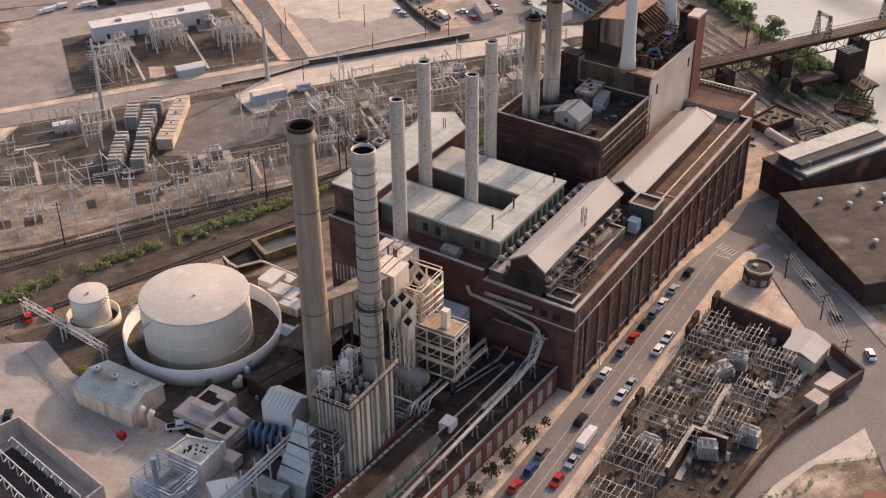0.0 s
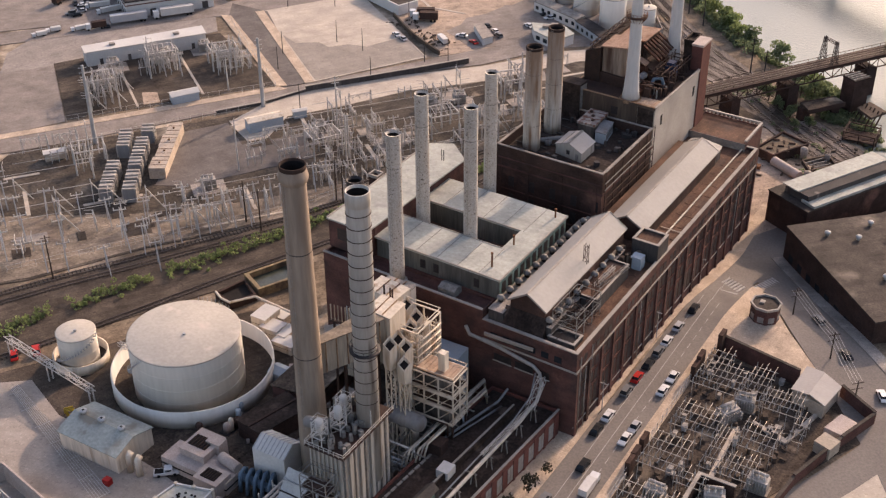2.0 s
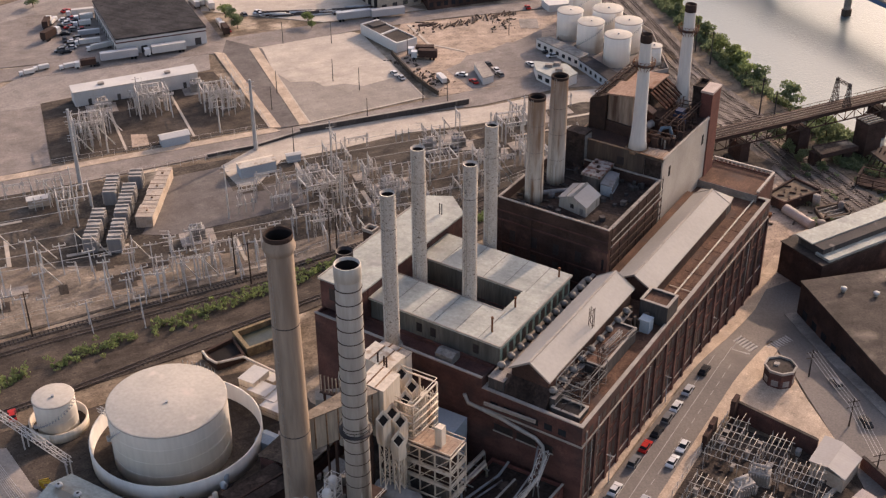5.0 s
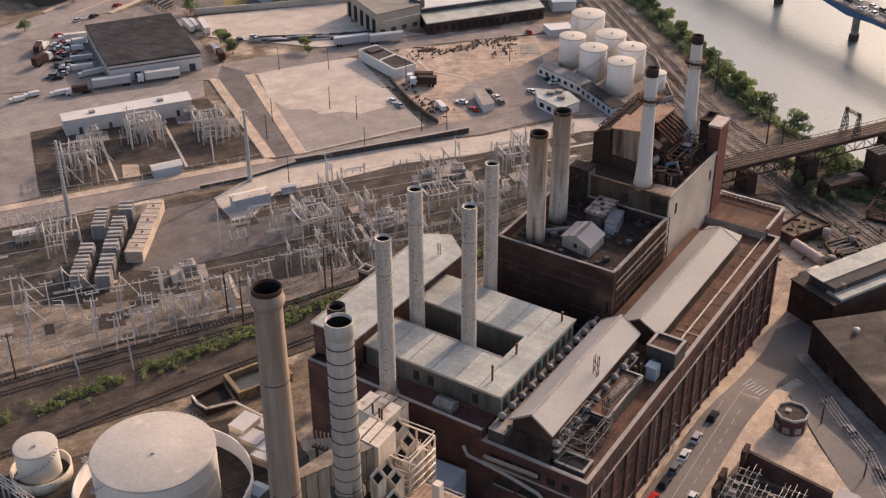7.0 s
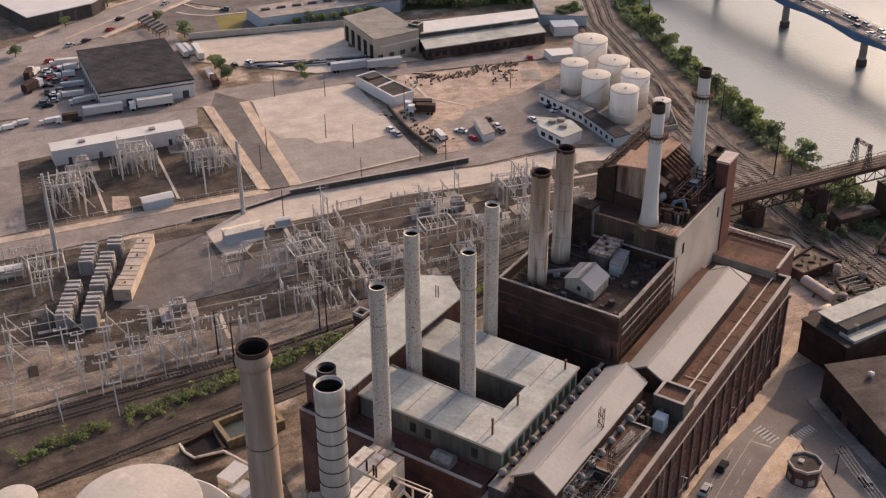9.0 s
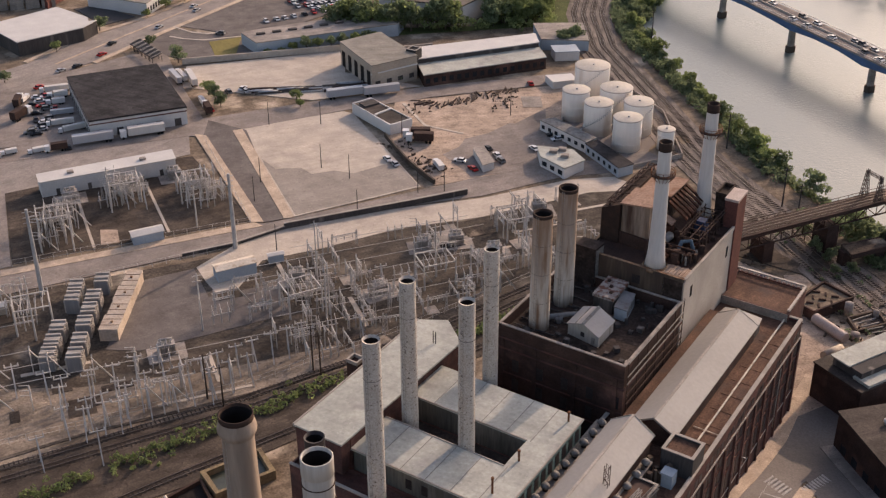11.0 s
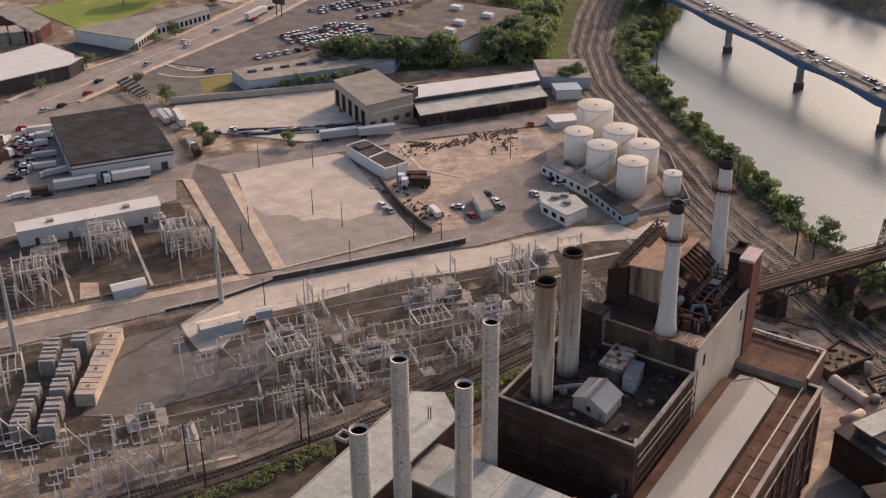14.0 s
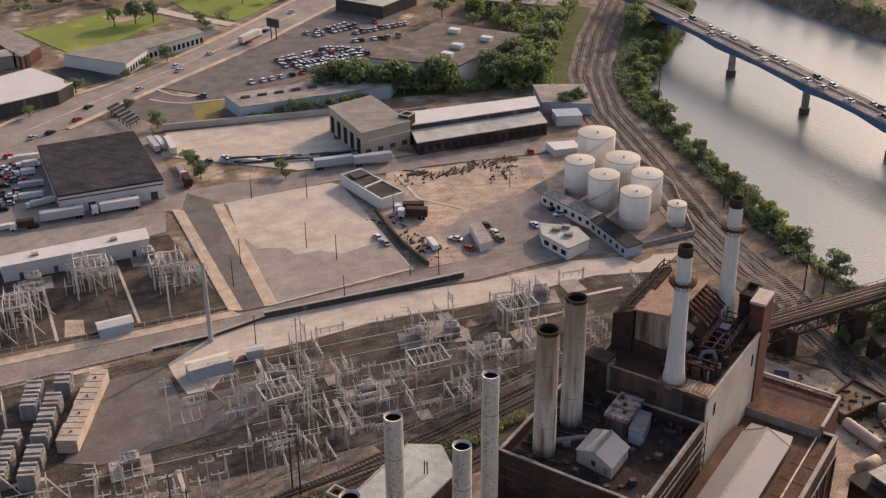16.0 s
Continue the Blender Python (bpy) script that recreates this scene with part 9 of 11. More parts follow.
for k, (f0, f1, wa, wb, h) in enumerate(((0.0, 0.27, 1.9, 2.2, 3.7), (0.27, 0.52, 2.5, 2.2, 3.6), (0.52, 0.76, 2.2, 2.3, 3.7), (0.76, 1.0, 2.7, 2.3, 3.6))):
    p, q = ca.lerp(cb, f0 + 0.002), ca.lerp(cb, f1 - 0.002)
    bm = B()
    prism(bm, [tuple((p + cn * wa)[:2]), tuple((q + cn * wa)[:2]), tuple((q - cn * wb)[:2]), tuple((p - cn * wb)[:2])], 0, h)
    bay = part("bay", bm, "cabin_cream", t)
    bm = B()
    prism(bm, [tuple((p + cn * (wa + 0.1))[:2]), tuple((q + cn * (wa + 0.1))[:2]), tuple((q - cn * (wb + 0.1))[:2]), tuple((p - cn * (wb + 0.1))[:2])], h + 0.004, h + 0.16)
    part("roof_sheet", bm, "cabin_cream", bay)
    for g in (0.3, 0.7):
        o = p.lerp(q, g)
        bm = B()
        beam(bm, o + cn * wa + Vector((0, 0, h + 0.2)), o - cn * wb + Vector((0, 0, h + 0.2)), 0.12)
        part("roof_seam", bm, "rust_pale", bay)
    o = p.lerp(q, 0.5)
    bm = B()
    box(bm, o.x - 0.3, o.x + 0.3, o.y - 0.3, o.y + 0.3, h + 0.17, h + 0.55, 31)
    part("vent", bm, "rust_pale", bay)


def small_gable(name, pts, eave, ridge, wall, roof, label, category):
    """A gabled shed over a four-cornered plan; the ridge joins the middles of the first and third sides' ends."""
    t = thing(name, (sum(p[0] for p in pts) / 4, sum(p[1] for p in pts) / 4, 0), label, category)
    a, b, c, d = [Vector((*p, 0)) for p in pts]
    m1, m2 = (a + d) / 2, (b + c) / 2
    up = lambda v, z: v + Vector((0, 0, z))
    bm = B()
    v = [bm.verts.new(q) for q in (a, b, c, d, up(a, eave), up(b, eave), up(c, eave), up(d, eave), up(m1, ridge), up(m2, ridge))]
    for f in ((3, 2, 1, 0), (0, 1, 5, 4), (2, 3, 7, 6), (1, 2, 6, 9, 5), (3, 0, 4, 8, 7), (4, 5, 9, 8), (6, 7, 8, 9)):
        bm.faces.new([v[i] for i in f])
    part("wall", bm, wall, t)
    bm = B()
    for e1, e2 in ((a, b), (d, c)):
        dl = (b - a).normalized() * 0.4
        q = [up(e1 - dl, eave + 0.03), up(e2 + dl, eave + 0.03), up(m2 + dl, ridge + 0.03), up(m1 - dl, ridge + 0.03)]
        lo = [bm.verts.new(x) for x in q]
        hi = [bm.verts.new(x + Vector((0, 0, 0.2))) for x in q]
        bm.faces.new(lo)
        bm.faces.new(hi[::-1])
        for i in range(4):
            bm.faces.new((lo[i], hi[i], hi[(i + 1) % 4], lo[(i + 1) % 4]))
    part("roof", bm, roof, t)
    return t


small_gable("relay_house", [(-246.6, 286.0), (-240.4, 295.8), (-236.4, 293.2), (-242.6, 283.4)], 3.6, 4.3, "wall_blue", "white_warm", "pale relay house with a low cream gable roof", "relay house")
small_gable("relay_house", [(-282.4, 289.8), (-277.4, 297.6), (-273.6, 295.0), (-278.6, 287.2)], 2.9, 3.7, "wall_blue", "white", "small blue-grey relay house with a white roof", "relay house")
small_gable("equipment_cabin", [(-238.5, 300.8), (-235.8, 304.2), (-234, 302.8), (-236.7, 299.4)], 2.4, 2.8, "wall_blue", "white", "small white equipment cabin", "cabin")
small_gable("equipment_cabin", [(-288, 238), (-284, 243), (-281.6, 241), (-285.6, 236)], 2.6, 2.9, "wall_beige", "white", "small pale equipment cabin by the power line", "cabin")
t = thing("control_building", (-317, 317, 0), "long white sheet-metal control building with ribbed walls", "control building")
CB = [(-332.4, 299.8), (-327.0, 296.2), (-301.8, 332.2), (-307.6, 336.6)]
bm = B()
prism(bm, CB, 0, 5.4)
part("wall", bm, "wall_white", t)
bm = B()
prism(bm, [(-332.8, 299.8), (-327.0, 295.7), (-301.3, 332.2), (-307.6, 337.1)], 5.404, 5.7)
part("roof", bm, "white", t, "white flat sheet roof")
wa_, wb_ = Vector((-327.0, 296.2, 0)), Vector((-301.8, 332.2, 0))
wd_ = (wb_ - wa_).normalized()
wn_ = wd_.cross(Vector((0, 0, 1)))
for k in range(13):
    p = wa_.lerp(wb_, (k + 0.02) / 13)
    bm = B()
    prism(bm, [tuple(v[:2]) for v in (p, p + wd_ * 0.25, p + wd_ * 0.25 + wn_ * 0.14, p + wn_ * 0.14)], 0, 5.38)
    part("wall_rib", bm, "wall_white", t)
for k in (1, 4, 8, 11):
    p = wa_.lerp(wb_, (k + 0.35) / 13)
    bm = B()
    prism(bm, [tuple(v[:2]) for v in (p, p + wd_ * 1.2, p + wd_ * 1.2 + wn_ * 0.06, p + wn_ * 0.06)], 0.1, 2.4)
    part("door", bm, "wall_dark", t)
for k in (2, 6, 9):
    p = wa_.lerp(wb_, (k + 0.5) / 13) + wn_ * 0.7
    bm = B()
    box(bm, p.x - 0.7, p.x + 0.7, p.y - 0.5, p.y + 0.5, 0, 1.8, 55)
    part("air_unit", bm, "steel", t)
for k in (3, 10):
    p = wa_.lerp(wb_, k / 13) - wn_ * 3.2
    bm = B()
    box(bm, p.x - 1.0, p.x + 1.0, p.y - 0.8, p.y + 0.8, 5.704, 6.4, 55)
    part("roof_vent", bm, "concrete", t)

# fences round the yards
fence([(-286, 250), (-254, 298)], 2.2, "thin grey fence between road and switchyard", 4)
fence([(-301, 260), (-257.5, 316.5), (-311, 357)], 2.2, "thin grey fence of the transformer yard", 4)
fence([(-248, 186), (-228, 214), (-204, 248), (-186, 284), (-170, 324), (-156, 362)], 2.0, "thin grey fence along the railway", 4)
t = thing("retaining_wall", (-225, 345, 0), "low dark retaining wall beside the service strip", "wall")
WALLP = [(-262, 290), (-253, 303), (-246.4, 319), (-221.6, 351.4), (-209.5, 368)]
for a, b in zip(WALLP, WALLP[1:]):
    a3, b3 = Vector((*a, 0)), Vector((*b, 0))
    n_ = (b3 - a3).normalized().cross(Vector((0, 0, 1))) * 0.3
    bm = B()
    prism(bm, [tuple((a3 + n_)[:2]), tuple((b3 + n_)[:2]), tuple((b3 - n_)[:2]), tuple((a3 - n_)[:2])], 0, 1.0 if a[1] < 310 else 2.0)
    part("wall", bm, "wall_dark", t)
    bm = B()
    prism(bm, [tuple((a3 + n_ * 1.4)[:2]), tuple((b3 + n_ * 1.4)[:2]), tuple((b3 - n_ * 1.4)[:2]), tuple((a3 - n_ * 1.4)[:2])], 1.004 if a[1] < 310 else 2.004, 1.15 if a[1] < 310 else 2.2)
    part("coping", bm, "stone", t)


# ---- poles ----
def pole(x, y, h, r, label, mat="lattice", arms=2, kind="utility pole", span=2.6, turn=52):
    z = ground_z(x, y)
    t = thing("utility_pole", (x, y, z), label, kind)
    bm = B()
    ring(bm, x, y, [(z - 0.3, r), (z + h, r * 0.55)], 10)
    part("shaft", bm, mat, t)
    c, s = math.cos(radians(turn)), math.sin(radians(turn))
    for k in range(arms):
        bm = B()
        zz = z + h - 0.8 - k * 1.6
        beam(bm, (x - c * span / 2, y - s * span / 2, zz), (x + c * span / 2, y + s * span / 2, zz), 0.14)
        part("cross_arm", bm, mat, t)
    return t


pole(-251.6, 301.9, 24.8, 0.75, "thick tapered grey steel transmission pole", "steel", 3)
pole(-281.5, 253.4, 27, 0.75, "thick tapered grey steel transmission pole", "steel", 3)
for x, y, h in ((-216, 295, 22), (-205, 284, 16.5), (-205.5, 286, 15.5), (-191, 318, 17), (-230, 262, 18), (-265, 236, 20), (-176, 345, 20), (-292, 276, 14), (-270, 306, 14), (-300, 300, 16)):
    pole(x, y, h, 0.28, "weathered grey steel yard pole", "lattice", 2, "yard pole")
for x, y in ((-208.8, 239), (-202.2, 237.4), (-193.5, 262), (-190, 260.5), (-235, 190), (-243, 172)):
    pole(x, y, 13.5, 0.24, "dark timber pole beside the tracks", "wood", 1)
for x, y in ((-262, 360), (-249, 358), (-273, 341), (-232, 338), (-224, 361), (-284, 390), (-240, 307), (-217, 366), (-300, 380), (-266, 329), (-252, 395), (-228, 432)):
    pole(x, y, 9.0, 0.16, "slim dark lamp post", "steel_dark", 0, "lamp post")
for x, y, h in ((-213, 530, 22), (-120, 415, 14), (-113, 408, 14), (-159, 455, 13), (-150, 447, 13)):
    pole(x, y, h, 0.28, "dark catenary mast beside the riverside tracks", "steel_dark", 2, "catenary mast")
for x, y, h in ((-60.6, 274.1, 8.1), (-47.0, 259.2, 8.0), (-37.4, 244.2, 7.6)):
    pole(x, y, h, 0.2, "timber street pole with wires", "wood", 2, "utility pole", 3.0, 45)
for y in (214, 246, 276):
    pole(-86.3, y, 8.5, 0.14, "pale steel street lamp beside the hall", "steel", 1, "street lamp", 1.8, 0)
bm = B()
for dx in (-1.3, -0.4, 0.4, 1.3):
    for a, b in (((-60.6, 274.1), (-47, 259.2)), ((-47, 259.2), (-37.4, 244.2))):
        prev = None
        for k in range(9):
            f = k / 8
            p = Vector((a[0] + (b[0] - a[0]) * f + dx * 0.7, a[1] + (b[1] - a[1]) * f + dx * 0.7, 6.7 - 0.3 * 4 * f * (1 - f)))
            if prev:
                beam(bm, prev, p, 0.06)
            prev = p
solid("overhead_wires", bm, "lattice", "sagging overhead wires along the side street", "wires", "stuff")


# ---- far yards, warehouses, tank farm, bridges ----
def poly_block(name, pts, z0, z1, wall, roof, label, category, rim=0.0, over=0.3):
    cx, cy = sum(p[0] for p in pts) / len(pts), sum(p[1] for p in pts) / len(pts)
    t = thing(name, (cx, cy, z0), label, category)
    bm = B()
    prism(bm, pts, z0 - 0.5, z1)
    part("wall", bm, wall, t)
    big = []
    for x, y in pts:
        d = Vector((x - cx, y - cy))
        big.append((x + d.normalized().x * over, y + d.normalized().y * over))
    bm = B()
    prism(bm, big, z1 + 0.004, z1 + 0.35 + rim)
    part("roof", bm, roof, t)
    return t


def face_windows(t, a, b, n, z0, z1, w=1.6, mat="glass"):
    """Windows along the wall from a to b that look to its right."""
    a3, b3 = Vector((*a, 0)), Vector((*b, 0))
    d = (b3 - a3).normalized()
    nn = d.cross(Vector((0, 0, 1))) * 0.06
    for k in range(n):
        p = a3.lerp(b3, (k + 0.5) / n) - d * (w / 2)
        q = p + d * w
        bm = B()
        prism(bm, [tuple((p + nn)[:2]), tuple((q + nn)[:2]), tuple((q - nn)[:2]), tuple((p - nn)[:2])], z0, z1)
        part("window", bm, mat, t)


t = poly_block("dark_roof_warehouse", [(-385, 364.5), (-365, 392.5), (-326, 365.5), (-347, 338)], 0, 6.6, "wall_white", "roof_char", "pale warehouse with a vast charcoal flat roof", "warehouse", 0.3)
bm = B()
for a, b in (((-385, 364.5), (-347, 338)), ((-347, 338), (-326, 365.5))):
    d = Vector((b[0] - a[0], b[1] - a[1])).normalized()
    nn = Vector((d.y, -d.x)) * 0.15
    prism(bm, [(a[0] + nn.x, a[1] + nn.y), (b[0] + nn.x, b[1] + nn.y), b, a], 5.2, 5.6)
part("wall_band", bm, "brick_red", t)
face_windows(t, (-347, 338), (-326, 365.5), 5, 0.2, 3.0, 2.4, "wall_dark")
face_windows(t, (-385, 364.5), (-347, 338), 10, 0.3, 3.4, 2.4, "wall_dark")

t = poly_block("tilt_up_warehouse", [(-312.5, 443.5), (-305, 461.5), (-277.5, 446), (-286.5, 427.5)], 0, 9.6, "wall_beige", "roof_grey", "grey-roofed warehouse with open loading bays", "warehouse")
face_windows(t, (-312.5, 443.5), (-286.5, 427.5), 5, 0.2, 6.8, 3.2, "soot")
face_windows(t, (-286.5, 427.5), (-277.5, 446), 4, 1.2, 3.0, 2.2, "wall_dark")
bm = B()
prism(bm, [(-286.7, 427.2), (-277.2, 446), (-277.4, 446.1), (-286.9, 427.4)], 6.0, 6.5)
part("wall_band", bm, "wall_white", t)

t = poly_block("freight_shed", [(-289, 458), (-253, 499.5), (-246.5, 490.5), (-279, 449.5)], 0, 6.6, "wall_dark", "white", "long freight shed with a bright white upper roof", "freight shed")
t = poly_block("freight_shed", [(-279, 449.3), (-246.4, 490.3), (-238.5, 481.5), (-270.5, 440)], 0, 4.6, "brick_soot", "roof_pale", "low freight shed with a pale lean-to roof", "freight shed")
face_windows(t, (-270.5, 440), (-238.5, 481.5), 16, 1.2, 3.2, 1.7)
t = flat_block("lift_tower", -283.5, -279.0, 447.5, 452.0, 0, 10.5, "wall_dark", "roof_char", "dark square lift tower on the freight shed", "tower", 0.3)
t = poly_block("annex_shed", [(-262, 516), (-244, 527), (-232, 508), (-250, 500)], 0, 4.5, "wall_blue", "concrete", "low grey annex behind the freight shed", "shed")
t = poly_block("lean_to", [(-244, 497), (-236, 503), (-231, 497), (-239, 491)], 0, 3.6, "wall_white", "wall_blue", "small pale lean-to beside the freight shed", "shed")

SP = [(-280, 404.5), (-277, 412.5), (-253, 403.5), (-256.5, 394.5)]
t = thing("roofless_store", (-267, 404, 0), "small white-walled store with a dark sunken roof", "store")
bm = B()
prism(bm, SP, -0.3, 3.6)
part("wall", bm, "wall_white", t)
bm = B()
cx0, cy0 = -266.6, 403.8
prism(bm, [(cx0 + (x - cx0) * 0.95, cy0 + (y - cy0) * 0.9) for x, y in SP], 3.604, 3.75)
part("roof", bm, "roof_tar", t, "dark patched sunken roof")
for a, b in zip(SP, SP[1:] + SP[:1]):
    bm = B()
    ia, ib = [(cx0 + (x - cx0) * 0.955, cy0 + (y - cy0) * 0.91) for x, y in (a, b)]
    prism(bm, [a, b, ib, ia], 3.604, 4.05)
    part("parapet", bm, "wall_white", t)
bm = B()
prism(bm, [(-277.5, 405.5), (-275, 411), (-271, 409.4), (-273.4, 403.6)], 3.76, 4.4)
part("roof_cabin", bm, "wall_dark", t)
bm = B()
prism(bm, [(-267, 399.8), (-265, 408), (-264.3, 407.7), (-266.3, 399.5)], 3.76, 4.2)
part("roof_wall", bm, "wall_white", t)
bm = B()
prism(bm, [(-256.7, 395.2), (-254.2, 401.8), (-254.0, 401.6), (-256.5, 395.0)], 0.1, 3.0)
part("door", bm, "wall_dark", t)

for x, y, r, h in ((-210.6, 464.8, 6.6, 12.4), (-193.8, 449.2, 5.9, 12.2), (-206.6, 442.3, 5.0, 11.2), (-194.2, 434.6, 5.1, 11.6), (-181.8, 441.6, 5.2, 12.0), (-179.8, 427.4, 5.0, 11.6), (-168.0, 434.2, 3.0, 7.2)):
    tank("storage_tank", x, y, r, h, "tank_bright", "white painted cylindrical storage tank in a tank farm", group="tanks of the farm", stair=r > 5)
t = thing("tank_farm_wall", (-190, 440, 0), "low concrete bund wall of the tank farm", "wall")
BUND = [(-220, 470), (-205, 425), (-172, 412), (-160, 430), (-180, 462), (-204, 480), (-220, 470)]
for a, b in zip(BUND, BUND[1:]):
    a3, b3 = Vector((*a, 0)), Vector((*b, 0))
    n_ = (b3 - a3).normalized().cross(Vector((0, 0, 1))) * 0.2
    bm = B()
    prism(bm, [tuple((a3 + n_)[:2]), tuple((b3 + n_)[:2]), tuple((b3 - n_)[:2]), tuple((a3 - n_)[:2])], -0.5, 1.4)
    part("wall", bm, "concrete", t)
slab("pavement", BUND[:-1], "asphalt_old", 0.11, "pale floor of the tank farm", "yard")
t = poly_block("tank_farm_office", [(-212.5, 425.5), (-208.8, 429.8), (-188.6, 421.6), (-190, 416.4)], 0, 3.8, "wall_white", "zinc", "white office with grey roof and window row", "office")
face_windows(t, (-212.5, 425.5), (-190, 416.4), 7, 1.2, 2.6, 1.6)
t = poly_block("pipe_shed", [(-190, 416), (-187.6, 420.8), (-169.5, 409.5), (-172.5, 404)], 0, 3.4, "wall_blue", "roof_char", "long dark-roofed pipe shed", "shed")
face_windows(t, (-190, 416), (-172.5, 404), 6, 1.0, 2.4, 1.4)
t = poly_block("white_office", [(-198.5, 398.5), (-203, 405.0), (-191.5, 408.5), (-184.5, 403.0), (-187.5, 394.0)], 0, 3.6, "wall_white", "roof_pale", "low white office with a pale flat roof", "office", 0.2)
face_windows(t, (-198.5, 398.5), (-187.5, 394.0), 3, 1.0, 2.6, 2.2)
for x, y in ((-196, 403), (-191, 401.5), (-194, 406)):
    bm = B()
    box(bm, x - 1.3, x + 1.3, y - 0.9, y + 0.9, 4.16, 5.2, 20)
    part("roof_unit", bm, "concrete", t)
bm = B()
prism(bm, [(-232, 468), (-224, 475), (-219, 470), (-226, 463)], 0, 3.0)
solid("yard_hut", bm, "wall_white", "small white hut in a sandy yard", "hut")

# far side of the boulevard and the store block
t = poly_block("retail_store", [(-332, 500.5), (-334, 556), (-290, 561), (-294, 510)], 0, 8.6, "wall_white", "roof_store", "large store with a brown flat roof and white walls", "store", 0.3)
for x, y in ((-300, 545), (-306, 530), (-318, 548), (-304, 518)):
    bm = B()
    box(bm, x - 2.5, x + 2.5, y - 1.6, y + 1.6, 9.26, 11.0)
    solid("rooftop_unit", bm, "wall_white", "white air unit on a flat roof", "air unit")
t = poly_block("strip_building", [(-363, 442), (-327, 496), (-314, 494.5), (-311.5, 484.5), (-349, 435)], 0, 5.2, "wall_blue", "concrete", "long low building with a pale roof of skylights", "building")
for k in range(9):
    p = Vector((-354, 444, 0)).lerp(Vector((-321, 489, 0)), k / 8)
    bm = B()
    box(bm, p.x - 1.8, p.x + 1.8, p.y - 0.8, p.y + 0.8, 5.56, 6.2, 50)
    part("skylight", bm, "wall_dark", t)
t = poly_block("white_roof_store", [(-462, 392), (-454, 425), (-432, 421.5), (-428, 418), (-426, 421), (-424, 411), (-434, 384)], 0, 6.0, "wall_dark", "white", "store with a bright white roof", "store")
t = poly_block("school_building", [(-457, 446), (-447, 474), (-433, 504), (-424, 500), (-430, 470), (-424, 450)], 0, 5.6, "wall_white", "roof_grey", "low school building with pale walls", "school")
face_windows(t, (-424, 450), (-430, 470), 8, 1.2, 3.6, 1.5)
face_windows(t, (-430, 470), (-424, 500), 12, 1.2, 3.6, 1.5)
for k in range(7):
    x, y = -512 + k * 5.3, 461 - k * 1.7
    t = poly_block("row_house", [(x, y), (x + 4.4, y - 15), (x + 9.6, y - 16.6), (x + 5.2, y - 1.6)], 0, 5.6 + 0.3 * (k % 2), "brick_red", "roof_grey", "brick row house with a flat roof", "house")
    face_windows(t, (x + 4.4, y - 15), (x + 9.6, y - 16.6), 3, 3.4, 4.8, 0.9)
for k in range(5):
    x, y = -488 + k * 5, 412 + k * 5
    poly_block("row_house", [(x - 14, y + 8), (x - 6, y + 2), (x - 2.6, y + 7), (x - 10.6, y + 13)], 0, 5.4, "concrete", "concrete", "grey house with a flat roof", "house")
for k in range(6):
    x, y = -400 + 3.4 * k, 413.5 - 1.4 * k
    t = thing("market_stall", (x, y, 0), "dark slatted sloping stall roof on thin posts", "stall", "stalls beside the boulevard")
    bm = B()
    prism(bm, [(x, y), (x + 3.0, y - 1.2), (x + 4.6, y + 3.4), (x + 1.6, y + 4.6)], lambda px_, py_: 2.4 + 0.28 * (py_ - y), lambda px_, py_: 2.6 + 0.28 * (py_ - y))
    part("roof", bm, "wall_dark", t)
    for f_ in (0.1, 0.9):
        bm = B()
        beam(bm, (x + 3.0 * f_, y - 1.2 * f_, 2.75), (x + 1.6 + 3.0 * f_, y + 4.6 - 1.2 * f_, 2.75 + 0.28 * (4.6 - 1.2 * f_)), 0.3, 0.15)
        part("slat", bm, "concrete_pale", t)
    for px_, py_ in ((x + 0.3, y + 0.2), (x + 2.8, y - 0.8), (x + 1.8, y + 4.1), (x + 4.2, y + 3.2)):
        bm = B()
        beam(bm, (px_, py_, 0), (px_, py_, 2.4), 0.15)
        part("post", bm, "steel_dark", t)
t = poly_block("far_hall", [(-402, 574), (-399, 600), (-372, 602), (-374, 574)], 0, 6, "wall_dark", "roof_pale", "far hall with a pale roof", "hall")
for x, y, w in ((-346, 606, 22), (-318, 612, 18), (-380, 640, 24), (-440, 620, 20), (-470, 640, 24), (-500, 600, 20), (-520, 560, 20)):
    poly_block("far_building", [(x, y), (x + w, y + 4), (x + w - 3, y + 16), (x - 3, y + 12)], 0, 6.0, rnd.choice(("brick", "wall_beige", "concrete")), rnd.choice(("roof_tar", "roof_pale", "concrete")), "flat-roofed building in the far district", "building")
t = thing("yard_boundary_wall", (-310, 470, 0), "long grey boundary wall of the truck yard", "wall")
for a, b in (((-369, 411), (-322, 457)), ((-304, 463), (-290, 478))):
    a3, b3 = Vector((*a, 0)), Vector((*b, 0))
    n_ = (b3 - a3).normalized().cross(Vector((0, 0, 1))) * 0.25
    bm = B()
    prism(bm, [tuple((a3 + n_)[:2]), tuple((b3 + n_)[:2]), tuple((b3 - n_)[:2]), tuple((a3 - n_)[:2])], 0, 2.6)
    part("wall", bm, "concrete_pale", t)
t = thing("billboard", (-402, 470, 0), "dark roadside billboard on twin posts", "billboard")
bm = B()
for x in (-402, -399):
    beam(bm, (x, 522, 0), (x, 522, 9), 0.4)
part("post", bm, "steel_dark", t)
bm = B()
box(bm, -404, -397, 521.6, 522.2, 6, 10)
part("panel", bm, "wall_dark", t)

